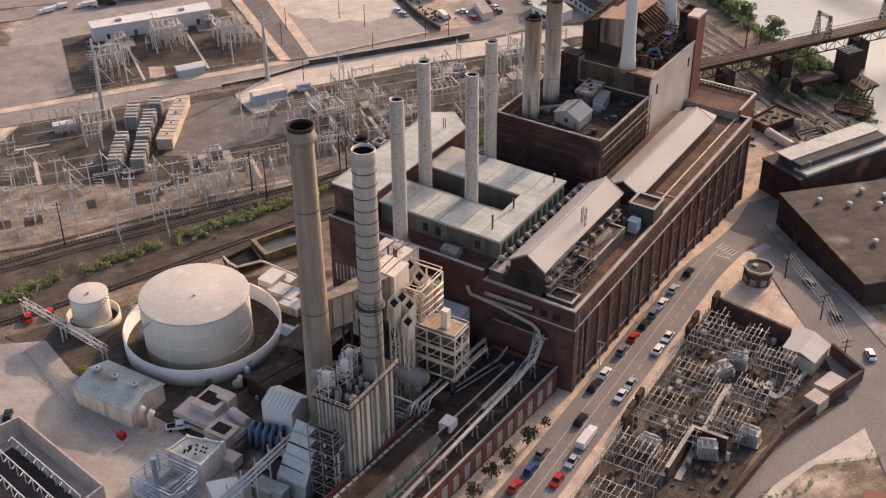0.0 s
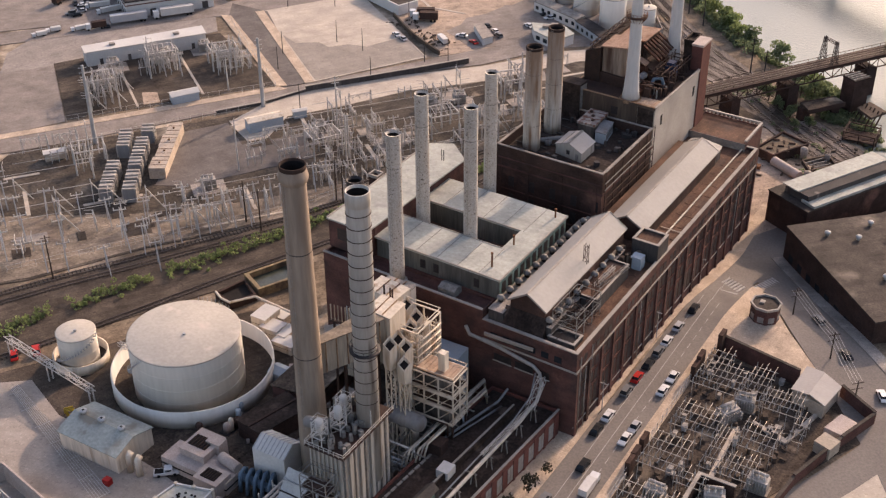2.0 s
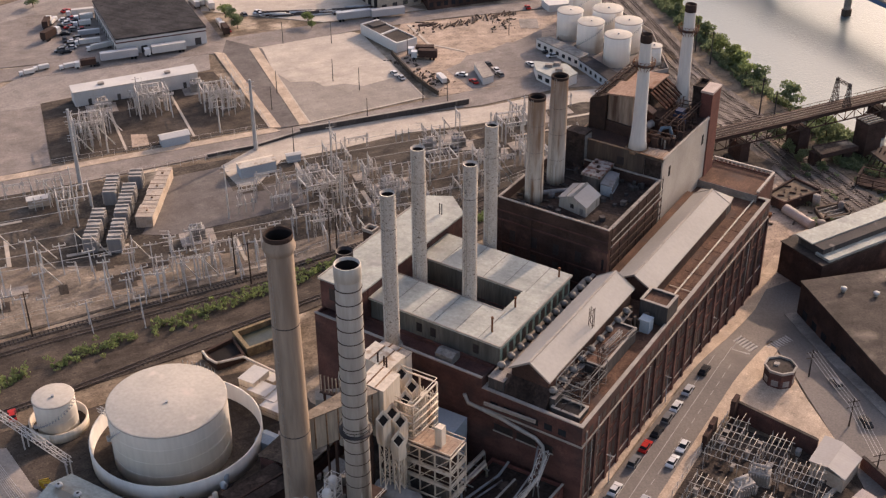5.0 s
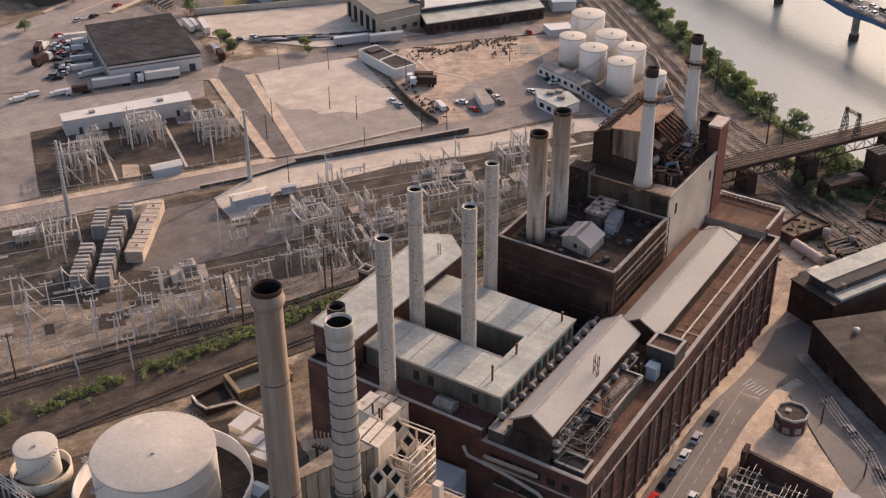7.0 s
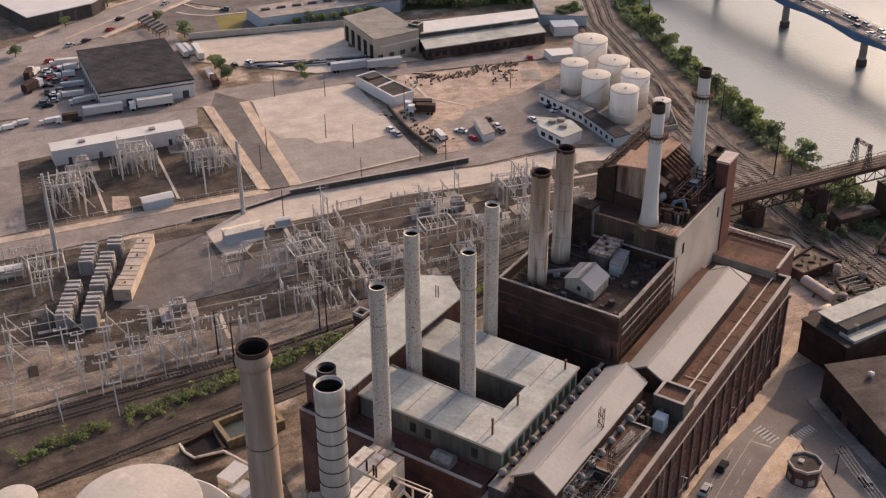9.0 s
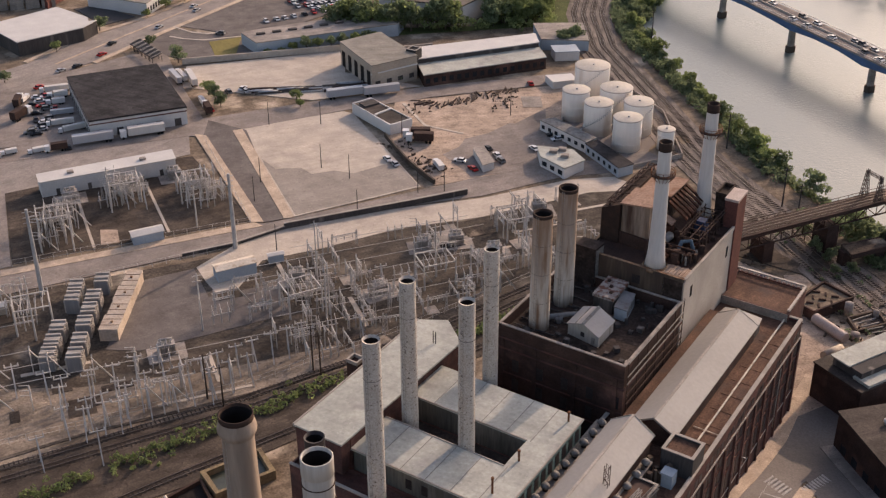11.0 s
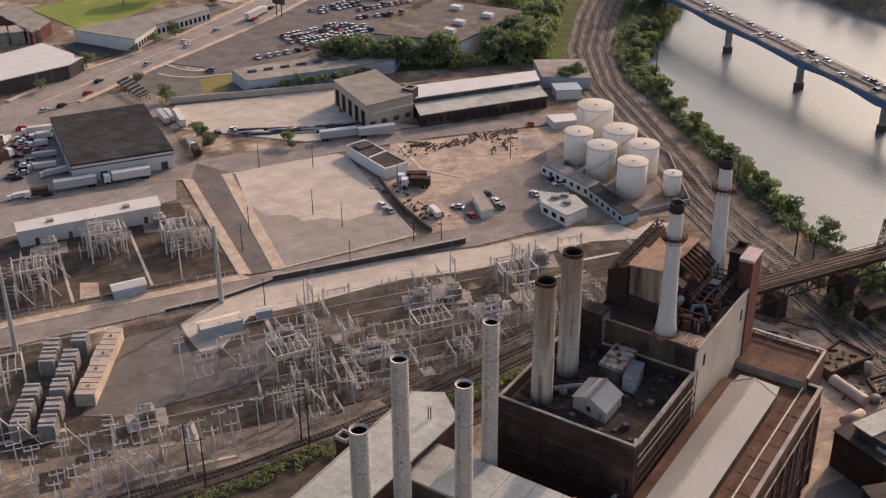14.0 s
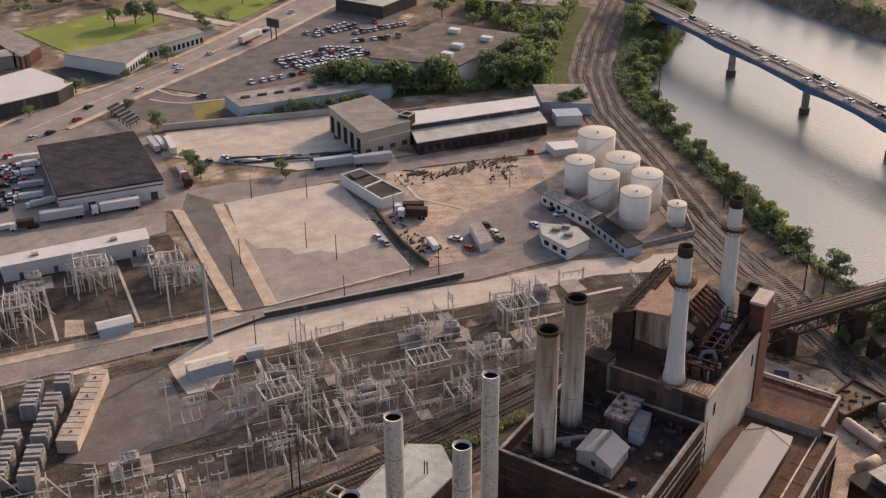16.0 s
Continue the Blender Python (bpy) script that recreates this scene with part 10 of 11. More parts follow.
# road bridge over the river
ax = Vector((0.818, -0.575, 0))
nn = Vector((0.575, 0.818, 0))
b0 = Vector((-163.0, 558.9, 0)) - ax * 150
t = thing("road_bridge", (-178, 560, -6), "blue steel girder road bridge on concrete piers over the river", "bridge")
L = 330.0
q = lambda u, v, z: (b0 + ax * u + nn * v) + Vector((0, 0, z - 3.9))
bm = B()
prism(bm, [tuple(q(0, 0, 0)[:2]), tuple(q(L, 0, 0)[:2]), tuple(q(L, 11, 0)[:2]), tuple(q(0, 11, 0)[:2])], 8.7, 9.4)
part("deck", bm, "asphalt_old", t)
for v in (0.3, 10.7):
    for k in range(22):
        bm = B()
        u0, u1 = L * k / 22, L * (k + 1) / 22 - 0.02
        d0 = 1.7 + 1.5 * abs(math.cos(math.pi * (u0 - 45.3) / 50.0)) ** 6
        d1 = 1.7 + 1.5 * abs(math.cos(math.pi * (u1 - 45.3) / 50.0)) ** 6
        vs = [bm.verts.new(q(u, v + s, z)) for s in (-0.25, 0.25) for u, z in ((u0, 12.59), (u1, 12.59), (u1, 12.6 - d1), (u0, 12.6 - d0))]
        for f in ((0, 1, 2, 3), (7, 6, 5, 4), (0, 4, 5, 1), (1, 5, 6, 2), (2, 6, 7, 3), (3, 7, 4, 0)):
            bm.faces.new([vs[i] for i in f])
        part("girder", bm, "bridge_blue", t, "faded blue painted girder" if k == 0 else "")
    bm = B()
    beam(bm, q(0, v, 14.2), q(L, v, 14.2), 0.2)
    for k in range(111):
        beam(bm, q(3 * k, v, 13.3), q(3 * k, v, 14.2), 0.14)
    part("railing", bm, "lattice", t)
bm = B()
prism(bm, [tuple(q(0, 5.3, 0)[:2]), tuple(q(L, 5.3, 0)[:2]), tuple(q(L, 5.7, 0)[:2]), tuple(q(0, 5.7, 0)[:2])], 9.404, 10.1)
part("median", bm, "concrete_pale", t)
for u in np.arange(45.3, L, 50.0):
    bm = B()
    prism(bm, [tuple(q(u + du, v, 0)[:2]) for du, v in ((-1.1, 4.6), (-0.6, 4.0), (0.6, 4.0), (1.1, 4.6), (1.1, 6.4), (0.6, 7.0), (-0.6, 7.0), (-1.1, 6.4))], -3.2, 5.6)
    part("pier", bm, "concrete", t)
    bm = B()
    prism(bm, [tuple(q(u + du, v, 0)[:2]) for du, v in ((-1.5, 4.2), (-0.9, 3.5), (0.9, 3.5), (1.5, 4.2), (1.5, 6.8), (0.9, 7.5), (-0.9, 7.5), (-1.5, 6.8))], -8.5, -3.21)
    part("pier_base", bm, "brown_wall", t, "dark stained pier base")
    bm = B()
    beam(bm, q(u, 1.0, 10.0), q(u, 10.0, 10.0), 1.5, 1.2)
    part("pier_cap", bm, "concrete", t)

# railway viaduct
va = Vector((0.556, 0.831, 0))
vn = Vector((-0.831, 0.556, 0))
v0 = Vector((-127.0, 356.0, 0))
q = lambda u, v, z: (v0 + va * u + vn * v) + Vector((0, 0, z))
t = thing("railway_viaduct", (-105, 390, -4), "dark riveted steel railway viaduct with timber deck and truss spans", "viaduct")
VL = 190.0
bm = B()
prism(bm, [tuple(q(0, 0, 0)[:2]), tuple(q(VL, 0, 0)[:2]), tuple(q(VL, 6.6, 0)[:2]), tuple(q(0, 6.6, 0)[:2])], 8.2, 8.9)
part("deck", bm, "rust_dark", t)
for v in (1.2, 2.6, 4.0, 5.4):
    bm = B()
    beam(bm, q(0, v, 9.0), q(VL, v, 9.0), 0.16)
    part("rail", bm, "rail", t)
for v in (0.2, 6.4):
    bm = B()
    beam(bm, q(0, v, 9.9), q(VL, v, 9.9), 0.12)
    for k in range(48):
        beam(bm, q(4 * k, v, 8.9), q(4 * k, v, 9.9), 0.1)
    part("railing", bm, "rust_dark", t)
    bm = B()
    beam(bm, q(0, v, 7.9), q(VL, v, 7.9), 0.4)
    beam(bm, q(14, v, 4.6), q(VL, v, 4.6), 0.35)
    for k in range(44):
        u = 14 + 4 * k
        beam(bm, q(u, v, 7.9), q(u, v, 4.6), 0.22)
        beam(bm, q(u, v, 4.6 if k % 2 else 7.9), q(u + 4, v, 7.9 if k % 2 else 4.6), 0.22)
    part("truss", bm, "rust_dark", t)
for u, w in ((8, 1.6), (26, 1.8), (50, 2.2), (84, 2.2), (120, 2.2), (156, 2.2)):
    bm = B()
    a = q(u, 3.3, 0)
    prism(bm, [tuple(q(u + du, v, 0)[:2]) for du, v in ((-w, 0.2), (w, 0.2), (w, 6.4), (-w, 6.4))], -9, 4.4 if u > 10 else 8.19)
    part("pier", bm, "brick_soot", t)
for u in (66, 96, 128):
    t2 = thing("signal_gantry", tuple(q(u, 3.3, 8.9)), "dark lattice catenary gantry on the viaduct", "gantry")
    bm = B()
    for v in (0.4, 6.2):
        lattice(bm, q(u - 1.2, v, 8.9), q(u, v, 17.5), 0.7, 1.4, 0.12)
        lattice(bm, q(u + 1.2, v, 8.9), q(u, v, 17.5), 0.7, 1.4, 0.12)
    lattice(bm, q(u, 0.4, 16.8), q(u, 6.2, 16.8), 0.8, 1.2, 0.12)
    part("frame", bm, "steel_dark", t2)
# Dark covering also carries the shade below the viaduct in its colour.
slab("pavement", [(-131, 372), (-124, 408), (-114, 412), (-84, 391), (-62, 372), (-52, 356), (-60, 352), (-76, 358), (-82, 372), (-92, 377), (-100, 380)], "gravel_dark", 0.06, "dark cindery ground under the viaduct, shade partly in its colour", "yard")
PIER = [(-86.0, 407.6), (-82.6, 413.2), (-77.6, 410.4), (-81.2, 404.6)]
t = thing("bridge_tower", (-82, 409, -6), "dark sooty brick tower with a gridded top beside the viaduct", "tower")
bm = B()
prism(bm, PIER, -9, 7.2)
part("wall", bm, "brick_soot", t)
bm = B()
prism(bm, [(x * 1.0 + (x + 81.8) * 0.05, y + (y - 409) * 0.05) for x, y in PIER], 7.204, 7.7)
part("cap", bm, "roof_soot_shade", t)
for k in range(4):
    f = 0.14 + 0.24 * k
    a, b = Vector((*PIER[0], 7.85)).lerp(Vector((*PIER[3], 7.85)), f), Vector((*PIER[1], 7.85)).lerp(Vector((*PIER[2], 7.85)), f)
    bm = B()
    beam(bm, a, b, 0.35)
    part("roof_beam", bm, "zinc", t)
t = thing("broken_span", (-89, 398, -5), "broken end of an old bridge span with a weedy pale deck", "bridge")
DECK = [(-95.6, 394.2), (-87.0, 404.8), (-82.8, 401.8), (-91.4, 389.8)]
bm = B()
prism(bm, DECK, -0.2, 0.7)
part("deck", bm, "yard_brown", t, "weedy brown deck")
for a, b in ((DECK[0], DECK[1]), (DECK[3], DECK[2])):
    bm = B()
    beam(bm, (*a, 0.1), (*b, 0.1), 0.5, 1.6)
    part("girder", bm, "rust_dark", t)
for a in ((-94.0, 393.4), (-86.4, 402.0)):
    bm = B()
    box(bm, a[0] - 1.6, a[0] + 1.6, a[1] - 1.4, a[1] + 1.4, -8, -0.21, 50)
    part("pier", bm, "brick_soot", t)
t = thing("broken_span", (-74, 404, -5), "dark fallen timber and steel of an old river span", "bridge")
bm = B()
prism(bm, [(-78.8, 402.7), (-76.3, 409.6), (-69.3, 404.5), (-72.6, 397.2)], -1.4, -0.6)
part("deck", bm, "brown_wall", t)
for k in range(6):
    bm = B()
    beam(bm, (-79 + 1.5 * k, 401 - 1.0 * k, -6), (-77.4 + 1.5 * k, 405.6 - 1.0 * k, 0.2 + 0.4 * (k % 2)), 0.4)
    part("timber", bm, "wood", t)
t = frame_tower("river_trestle", -78, -68, 384, 392, -6, -1.0, 2.4, 0.35, "dark timber trestle platform by the river", "rust_dark")
bm = B()
for k in range(14):
    x, y = rnd.uniform(-126, -92), rnd.uniform(334, 364)
    s = rnd.uniform(0.4, 1.6)
    z = ground_z(x, y)
    box(bm, x - s, x + s, y - s * 0.7, y + s * 0.7, z, z + rnd.uniform(0.4, 1.6), rnd.uniform(0, 90))
solid("scrap", bm, "rust", "rusty scrap on the dusty yard", "scrap", "stuff")
bm = B()
box(bm, -115.0, -110.0, 365.4, 368.8, -5, -1.6, 15)
solid("blue_container", bm, "hopper_blue", "blue tarpaulined container behind the hall", "container")
# brick ruin, tanks and vessels behind the hall
t = thing("brick_ruin", (-93, 363, -4), "roofless brick ruin with stubs of inner walls", "ruin")
RU = [(-98.6, 358.4), (-94.7, 373.2), (-85.2, 369.1), (-92.5, 356.0)]
bm = B()
prism(bm, RU, -6, -1.6)
part("podium", bm, "brick_soot", t)
bm = B()
prism(bm, [(x * 0.985 - 93 * 0.015, y * 0.985 + 364 * 0.015) for x, y in RU], -1.596, -1.45)
part("floor", bm, "dirt", t, "dusty brown broken floor")
for a, b in zip(RU, RU[1:] + RU[:1]):
    a3, b3 = Vector((*a, 0)), Vector((*b, 0))
    n_ = (b3 - a3).normalized().cross(Vector((0, 0, 1))) * 0.25
    bm = B()
    prism(bm, [tuple((a3 + n_)[:2]), tuple((b3 + n_)[:2]), tuple((b3 - n_)[:2]), tuple((a3 - n_)[:2])], -1.59, -0.7)
    part("wall_stub", bm, "brick_soot", t)
for k in range(9):
    bm = B()
    x, y = -95 + (k % 3) * 2.6, 360.5 + (k // 3) * 3.4
    box(bm, x - 1.0, x + 1.0, y - 0.25, y + 0.25, -1.44, -1.0 - 0.2 * (k % 2), 20 + 90 * (k % 2))
    part("inner_wall", bm, "brick_soot", t)
t = thing("horizontal_tank", (-86.8, 352.6, -4), "pinkish horizontal storage tank on saddles", "tank")
bm = B()
tube(bm, [(-91.8, 355.6, -2.6), (-91.4, 355.3, -2.6), (-82.3, 349.8, -2.6), (-81.9, 349.6, -2.6)], 1.5, 14)
part("shell", bm, "pinkish", t)
for f in (0.2, 0.8):
    bm = B()
    x, y = -91.4 + 9.1 * f, 355.3 - 5.5 * f
    box(bm, x - 0.4, x + 0.4, y - 1.2, y + 1.2, -4.2, -3.4, 59)
    part("saddle", bm, "concrete", t)
for x, y, r, h in ((-85.1, 364.6, 1.2, 4.0), (-80.2, 353.0, 1.3, 2.2), (-78.0, 366.5, 0.9, 2.6)):
    t = thing("upright_vessel", (x, y, -4.2), "grey upright pressure vessel", "vessel")
    bm = B()
    ring(bm, x, y, [(-4.5, r), (-4.5 + h, r), (-4.2 + h, r * 0.6), (-4.1 + h, 0.1)], 14)
    part("shell", bm, "concrete", t)
t = thing("sunken_pit", (-80, 361, -4.4), "low walled pit with broken beams", "pit")
PT = [(-84.3, 361.1), (-78.2, 368.7), (-74.4, 363.4), (-80.4, 355.6)]
for a, b in zip(PT, PT[1:] + PT[:1]):
    a3, b3 = Vector((*a, 0)), Vector((*b, 0))
    n_ = (b3 - a3).normalized().cross(Vector((0, 0, 1))) * 0.3
    bm = B()
    prism(bm, [tuple((a3 + n_)[:2]), tuple((b3 + n_)[:2]), tuple((b3 - n_)[:2]), tuple((a3 - n_)[:2])], -5.5, -2.8)
    part("wall", bm, "brown_wall", t)
for k in range(5):
    bm = B()
    beam(bm, (-83 + 1.6 * k, 359.6 - 0.8 * k, -2.9), (-79 + 1.4 * k, 366 - 1.6 * k, -2.9), 0.3)
    part("beam", bm, "zinc", t)
bm = B()
for k in range(160):
    x, y = rnd.uniform(-126, -70), rnd.uniform(330, 386)
    if in_poly(x, y, RU) or x > bank_x(y) - 12 or (x > -92 and y < 350):
        continue
    s = rnd.uniform(0.1, 0.6)
    z = ground_z(x, y)
    box(bm, x - s * 1.5, x + s * 1.5, y - s * 0.5, y + s * 0.5, z, z + rnd.uniform(0.2, 0.9), rnd.uniform(0, 180))
solid("rubble", bm, "brown_wall", "scattered rubble and timber behind the hall", "rubble", "stuff")
# heap of pale spoil
bm = B()
ring(bm, -103, 374, [(-5.2, 6.5), (-4.0, 4.6), (-3.1, 2.4), (-2.7, 0.9)], 20)
for v in bm.verts:
    v.co += Vector((noise.noise(v.co * 0.4), noise.noise(v.co * 0.4 + Vector((9, 0, 0))), 0.3 * noise.noise(v.co * 0.5))) * 1.2
solid("spoil_mound", bm, "sand", "pale heap of dry spoil on the yard", "heap")



# ---- vehicles ----
def car_proto(mat, colour, suv=False):
    """A car 4.6 m long that points along +y."""
    h1, h2 = (0.95, 1.75) if suv else (0.85, 1.42)
    t = thing("car", (0, 0, 0), ("%s parked " % colour) + ("sport utility car" if suv else "saloon car"), "car", "cars")
    bm = B()
    sec = [(-2.3, 0.35), (2.25, 0.35), (2.3, 0.6), (2.1, h1 - 0.12), (1.0, h1), (-1.9 if not suv else -2.2, h1), (-2.3, h1 - 0.2)]
    lo = [bm.verts.new((-0.9, y, z)) for y, z in sec]
    hi = [bm.verts.new((0.9, y, z)) for y, z in sec]
    bm.faces.new(lo)
    bm.faces.new(hi[::-1])
    for i in range(len(sec)):
        j = (i + 1) % len(sec)
        bm.faces.new((lo[j], lo[i], hi[i], hi[j]))
    part("body", bm, mat, t)
    bm = B()
    y0, y1 = (-2.15, 1.1) if suv else (-1.6, 1.05)
    v = [bm.verts.new(c) for c in ((-0.84, y0, h1 + 0.003), (0.84, y0, h1 + 0.003), (0.84, y1, h1 + 0.003), (-0.84, y1, h1 + 0.003), (-0.66, y0 + 0.35, h2 - 0.06), (0.66, y0 + 0.35, h2 - 0.06), (0.66, y1 - 0.8, h2 - 0.06), (-0.66, y1 - 0.8, h2 - 0.06))]
    for f in ((3, 2, 1, 0), (0, 1, 5, 4), (1, 2, 6, 5), (2, 3, 7, 6), (3, 0, 4, 7), (4, 5, 6, 7)):
        bm.faces.new([v[i] for i in f])
    part("glasshouse", bm, "glass", t)
    bm = B()
    box(bm, -0.66, 0.66, y0 + 0.34, y1 - 0.78, h2 - 0.056, h2)
    part("roof", bm, mat, t)
    for x in (-0.88, 0.88):
        for y in (-1.4, 1.4):
            bm = B()
            tube(bm, [(x - 0.1, y, 0.33), (x + 0.1, y, 0.33)], 0.33, 10)
            part("wheel", bm, "rubber", t)
    return t


def truck_proto(mat, colour, length=13.0, cab=True):
    t = thing("truck", (0, 0, 0), colour + " in a yard", "truck", "trucks")
    bm = B()
    box(bm, -1.28, 1.28, -length / 2, length / 2, 1.1, 3.9)
    part("trailer", bm, mat, t)
    bm = B()
    box(bm, -0.5, 0.5, -length / 2 + 0.2, length / 2 + (1.5 if cab else 0), 0.75, 1.09)
    part("chassis", bm, "steel_dark", t)
    if cab:
        bm = B()
        box(bm, -1.2, 1.2, length / 2 + 0.6, length / 2 + 2.8, 0.7, 3.2)
        c = part("cab", bm, "car_white", t)
        bm = B()
        box(bm, -1.1, 1.1, length / 2 + 2.79, length / 2 + 2.86, 1.9, 2.9)
        part("windscreen", bm, "glass", c)
    for y in (-length / 2 + 1.2, -length / 2 + 2.5) + ((length / 2 + 1.8,) if cab else ()):
        for x in (-1.05, 1.05):
            bm = B()
            tube(bm, [(x - 0.18, y, 0.5), (x + 0.18, y, 0.5)], 0.5, 10)
            part("wheel", bm, "rubber", t)
    return t


def pickup_proto():
    t = thing("pickup", (0, 0, 0), "white pickup truck in the plant yard", "pickup")
    bm = B()
    box(bm, -0.95, 0.95, -2.7, 2.7, 0.4, 1.0)
    part("body", bm, "car_white", t)
    bm = B()
    box(bm, -0.85, 0.85, -0.4, 1.3, 1.003, 1.85)
    part("cabin", bm, "car_white", t)
    bm = B()
    box(bm, -0.87, 0.87, -0.2, 1.1, 1.3, 1.7)
    part("glasshouse", bm, "glass", t)
    bm = B()
    box(bm, -0.75, 0.75, -2.5, -0.6, 1.004, 1.06)
    part("bed", bm, "soot", t)
    for x in (-0.9, 0.9):
        for y in (-1.7, 1.7):
            bm = B()
            tube(bm, [(x - 0.12, y, 0.38), (x + 0.12, y, 0.38)], 0.38, 10)
            part("wheel", bm, "rubber", t)
    return t


CARS = [car_proto(M["car_white"], "white"), car_proto(M["car_black"], "black"), car_proto(M["car_grey"], "dark grey", True), car_proto(M["car_silver"], "silver"), car_proto(M["car_red"], "red"), car_proto(M["car_blue"], "dark blue", True)]
HOME = [(-76.8, 227.0, 0), (-82.7, 262.0, 0), (-84.0, 222.6, 0), (-83.2, 252.6, 0), (-83.9, 228.6, 0), (-86.0 + 2.0, 175.0, 0)]
for ob, (x, y, a) in zip(CARS, HOME):
    ob.matrix_basis = pose(x, y, ground_z(x, y) + 0.11, 0, 0, a)
crnd = random.Random(11)


def park(k, x, y, a):
    copy_thing(CARS[k], pose(x, y, ground_z(x, y) + 0.16, 0, 0, a))


for k, x, y, a in ((1, -84.2, 206.6, 0), (0, -84.0, 212.3, 0), (1, -83.6, 234.6, 0), (2, -83.4, 240.4, 0), (0, -83.3, 245.4, 0), (0, -77.5, 206.8, 180), (3, -77.3, 211.6, 180), (0, -76.7, 232.8, 180), (1, -81.8, 194.6, 0), (3, -77.6, 181.4, 180), (4, -77.8, 174.6, 180), (2, -84.3, 180.9, 0), (4, -84.6, 168.6, 0), (1, -84.5, 162, 0), (0, -32.5, 250.5, 30), (2, -54, 274, 40), (1, -44, 262, 40), (1, -193, 131, 40), (2, -58, 300, 45)):
    park(k, x, y, a)
TRUCKS = [truck_proto(M["white"], "white box trailer with tractor", 13.0), truck_proto(M["car_silver"], "grey flat trailer", 14.0, False), truck_proto(M["wall_white"], "white box van", 6.0), truck_proto(M["rust_dark"], "dark rusty tipper truck", 7.0)]
TRUCKS[0].matrix_basis = pose(-332.3, 350.6, 0.1, 0, 0, 142)
TRUCKS[1].matrix_basis = pose(-343.8, 335.8, 0.1, 0, 0, 142)
TRUCKS[2].matrix_basis = pose(-77.8, 188, 0.1, 0, 0, 0)
TRUCKS[3].matrix_basis = pose(-246, 398, 0.1, 0, 0, 120)
TRUCKS[2].scale = (0.78, 0.8, 0.62)
pk = pickup_proto()
pk.matrix_basis = pose(-157.5, 147.6, 0.1, 0, 0, -50)
for k, x, y, a in ((1, -291, 415.5, -42), (1, -280.5, 425, -42), (0, -409, 514, 5)):
    copy_thing(TRUCKS[k], pose(x, y, 0.14, 0, 0, a))
# crowded vehicle yards and the car park
for a, b, n in (((-380, 498), (-371, 519), 9), ((-372, 494), (-351, 526), 12), ((-377, 497), (-362, 525), 10), ((-361, 496), (-352, 515), 8), ((-372, 470), (-361, 490), 6), ((-366, 538), (-352, 554), 8), ((-388, 540), (-374, 566), 7), ((-331, 512), (-345, 520), 3)):
    for k in range(n):
        if crnd.random() < 0.86:
            f = (k + crnd.uniform(-0.15, 0.15)) / max(1, n - 1)
            park(crnd.choice((0, 0, 0, 3, 3, 1, 2, 4, 5)), a[0] + (b[0] - a[0]) * f, a[1] + (b[1] - a[1]) * f, 55 + crnd.choice((0, 180)))
for x, y in ((-404, 387), (-412, 490), (-407, 511), (-411, 529), (-400, 363), (-406, 380), (-411, 414), (-414, 470), (-408, 440), (-419, 560), (-409, 466), (-405, 402)):
    park(crnd.choice((0, 1, 3, 4)), x, y, crnd.uniform(-4, 8))
for x, y, a in ((-371, 341, 50), (-348, 328, 52), (-344, 343, 52), (-379, 447, 100)):
    park(crnd.choice((0, 0, 3, 1, 2)), x, y, a)
for k in range(24):
    u = 60 + k * 7.4 + crnd.uniform(-2, 2)
    for lane, d in ((2.8, 54.9), (8.2, 234.9)):
        if crnd.random() < 0.55:
            p = b0 + ax * u + nn * lane
            copy_thing(CARS[crnd.choice((0, 0, 3, 3, 2))], pose(p.x, p.y, 9.41, 0, 0, d))
# many more white and grey cars packed in the car park, and trucks round the warehouse
for r, (a, b, n) in enumerate((((-369, 497), (-357, 524), 12), ((-366, 496), (-354, 522), 12), ((-362, 496), (-351, 519), 11), ((-358, 495), (-349, 510), 8), ((-371, 522), (-357, 529), 7), ((-392, 536), (-384, 556), 8), ((-386, 536), (-378, 556), 8), ((-372, 548), (-360, 572), 9))):
    for k in range(n):
        if crnd.random() < 0.85:
            f = k / (n - 1)
            park(crnd.choice((0, 0, 0, 3, 3, 2)), a[0] + (b[0] - a[0]) * f, a[1] + (b[1] - a[1]) * f, 62 + crnd.choice((0, 180)) + crnd.uniform(-4, 4))
SPOTS = []
LOT = [(0, -391.0, 364.0, 139, 0.72), (2, -385.8, 360.8, 139, 1.1), (2, -381.4, 355.4, 139, 1.0), (1, -372.4, 348.6, 139, 0.6), (0, -365.2, 341.9, 139, 0.62), (0, -357.8, 340.4, 152, 0.62), (2, -394.6, 350.0, 25, 0.9), (3, -383.0, 337.4, 10, 1.0), (3, -393.6, 346.4, 36, 0.9), (2, -363.3, 308.8, 150, 0.8), (2, -362.0, 314.8, 150, 0.8), (2, -354.7, 320.5, 150, 0.8), (3, -349.4, 325.2, 142, 0.8)]
for k, x, y, a, f in LOT:
    copy_thing(TRUCKS[k], pose(x, y, 0.14, 0, 0, a) @ Matrix.Scale(f, 4))
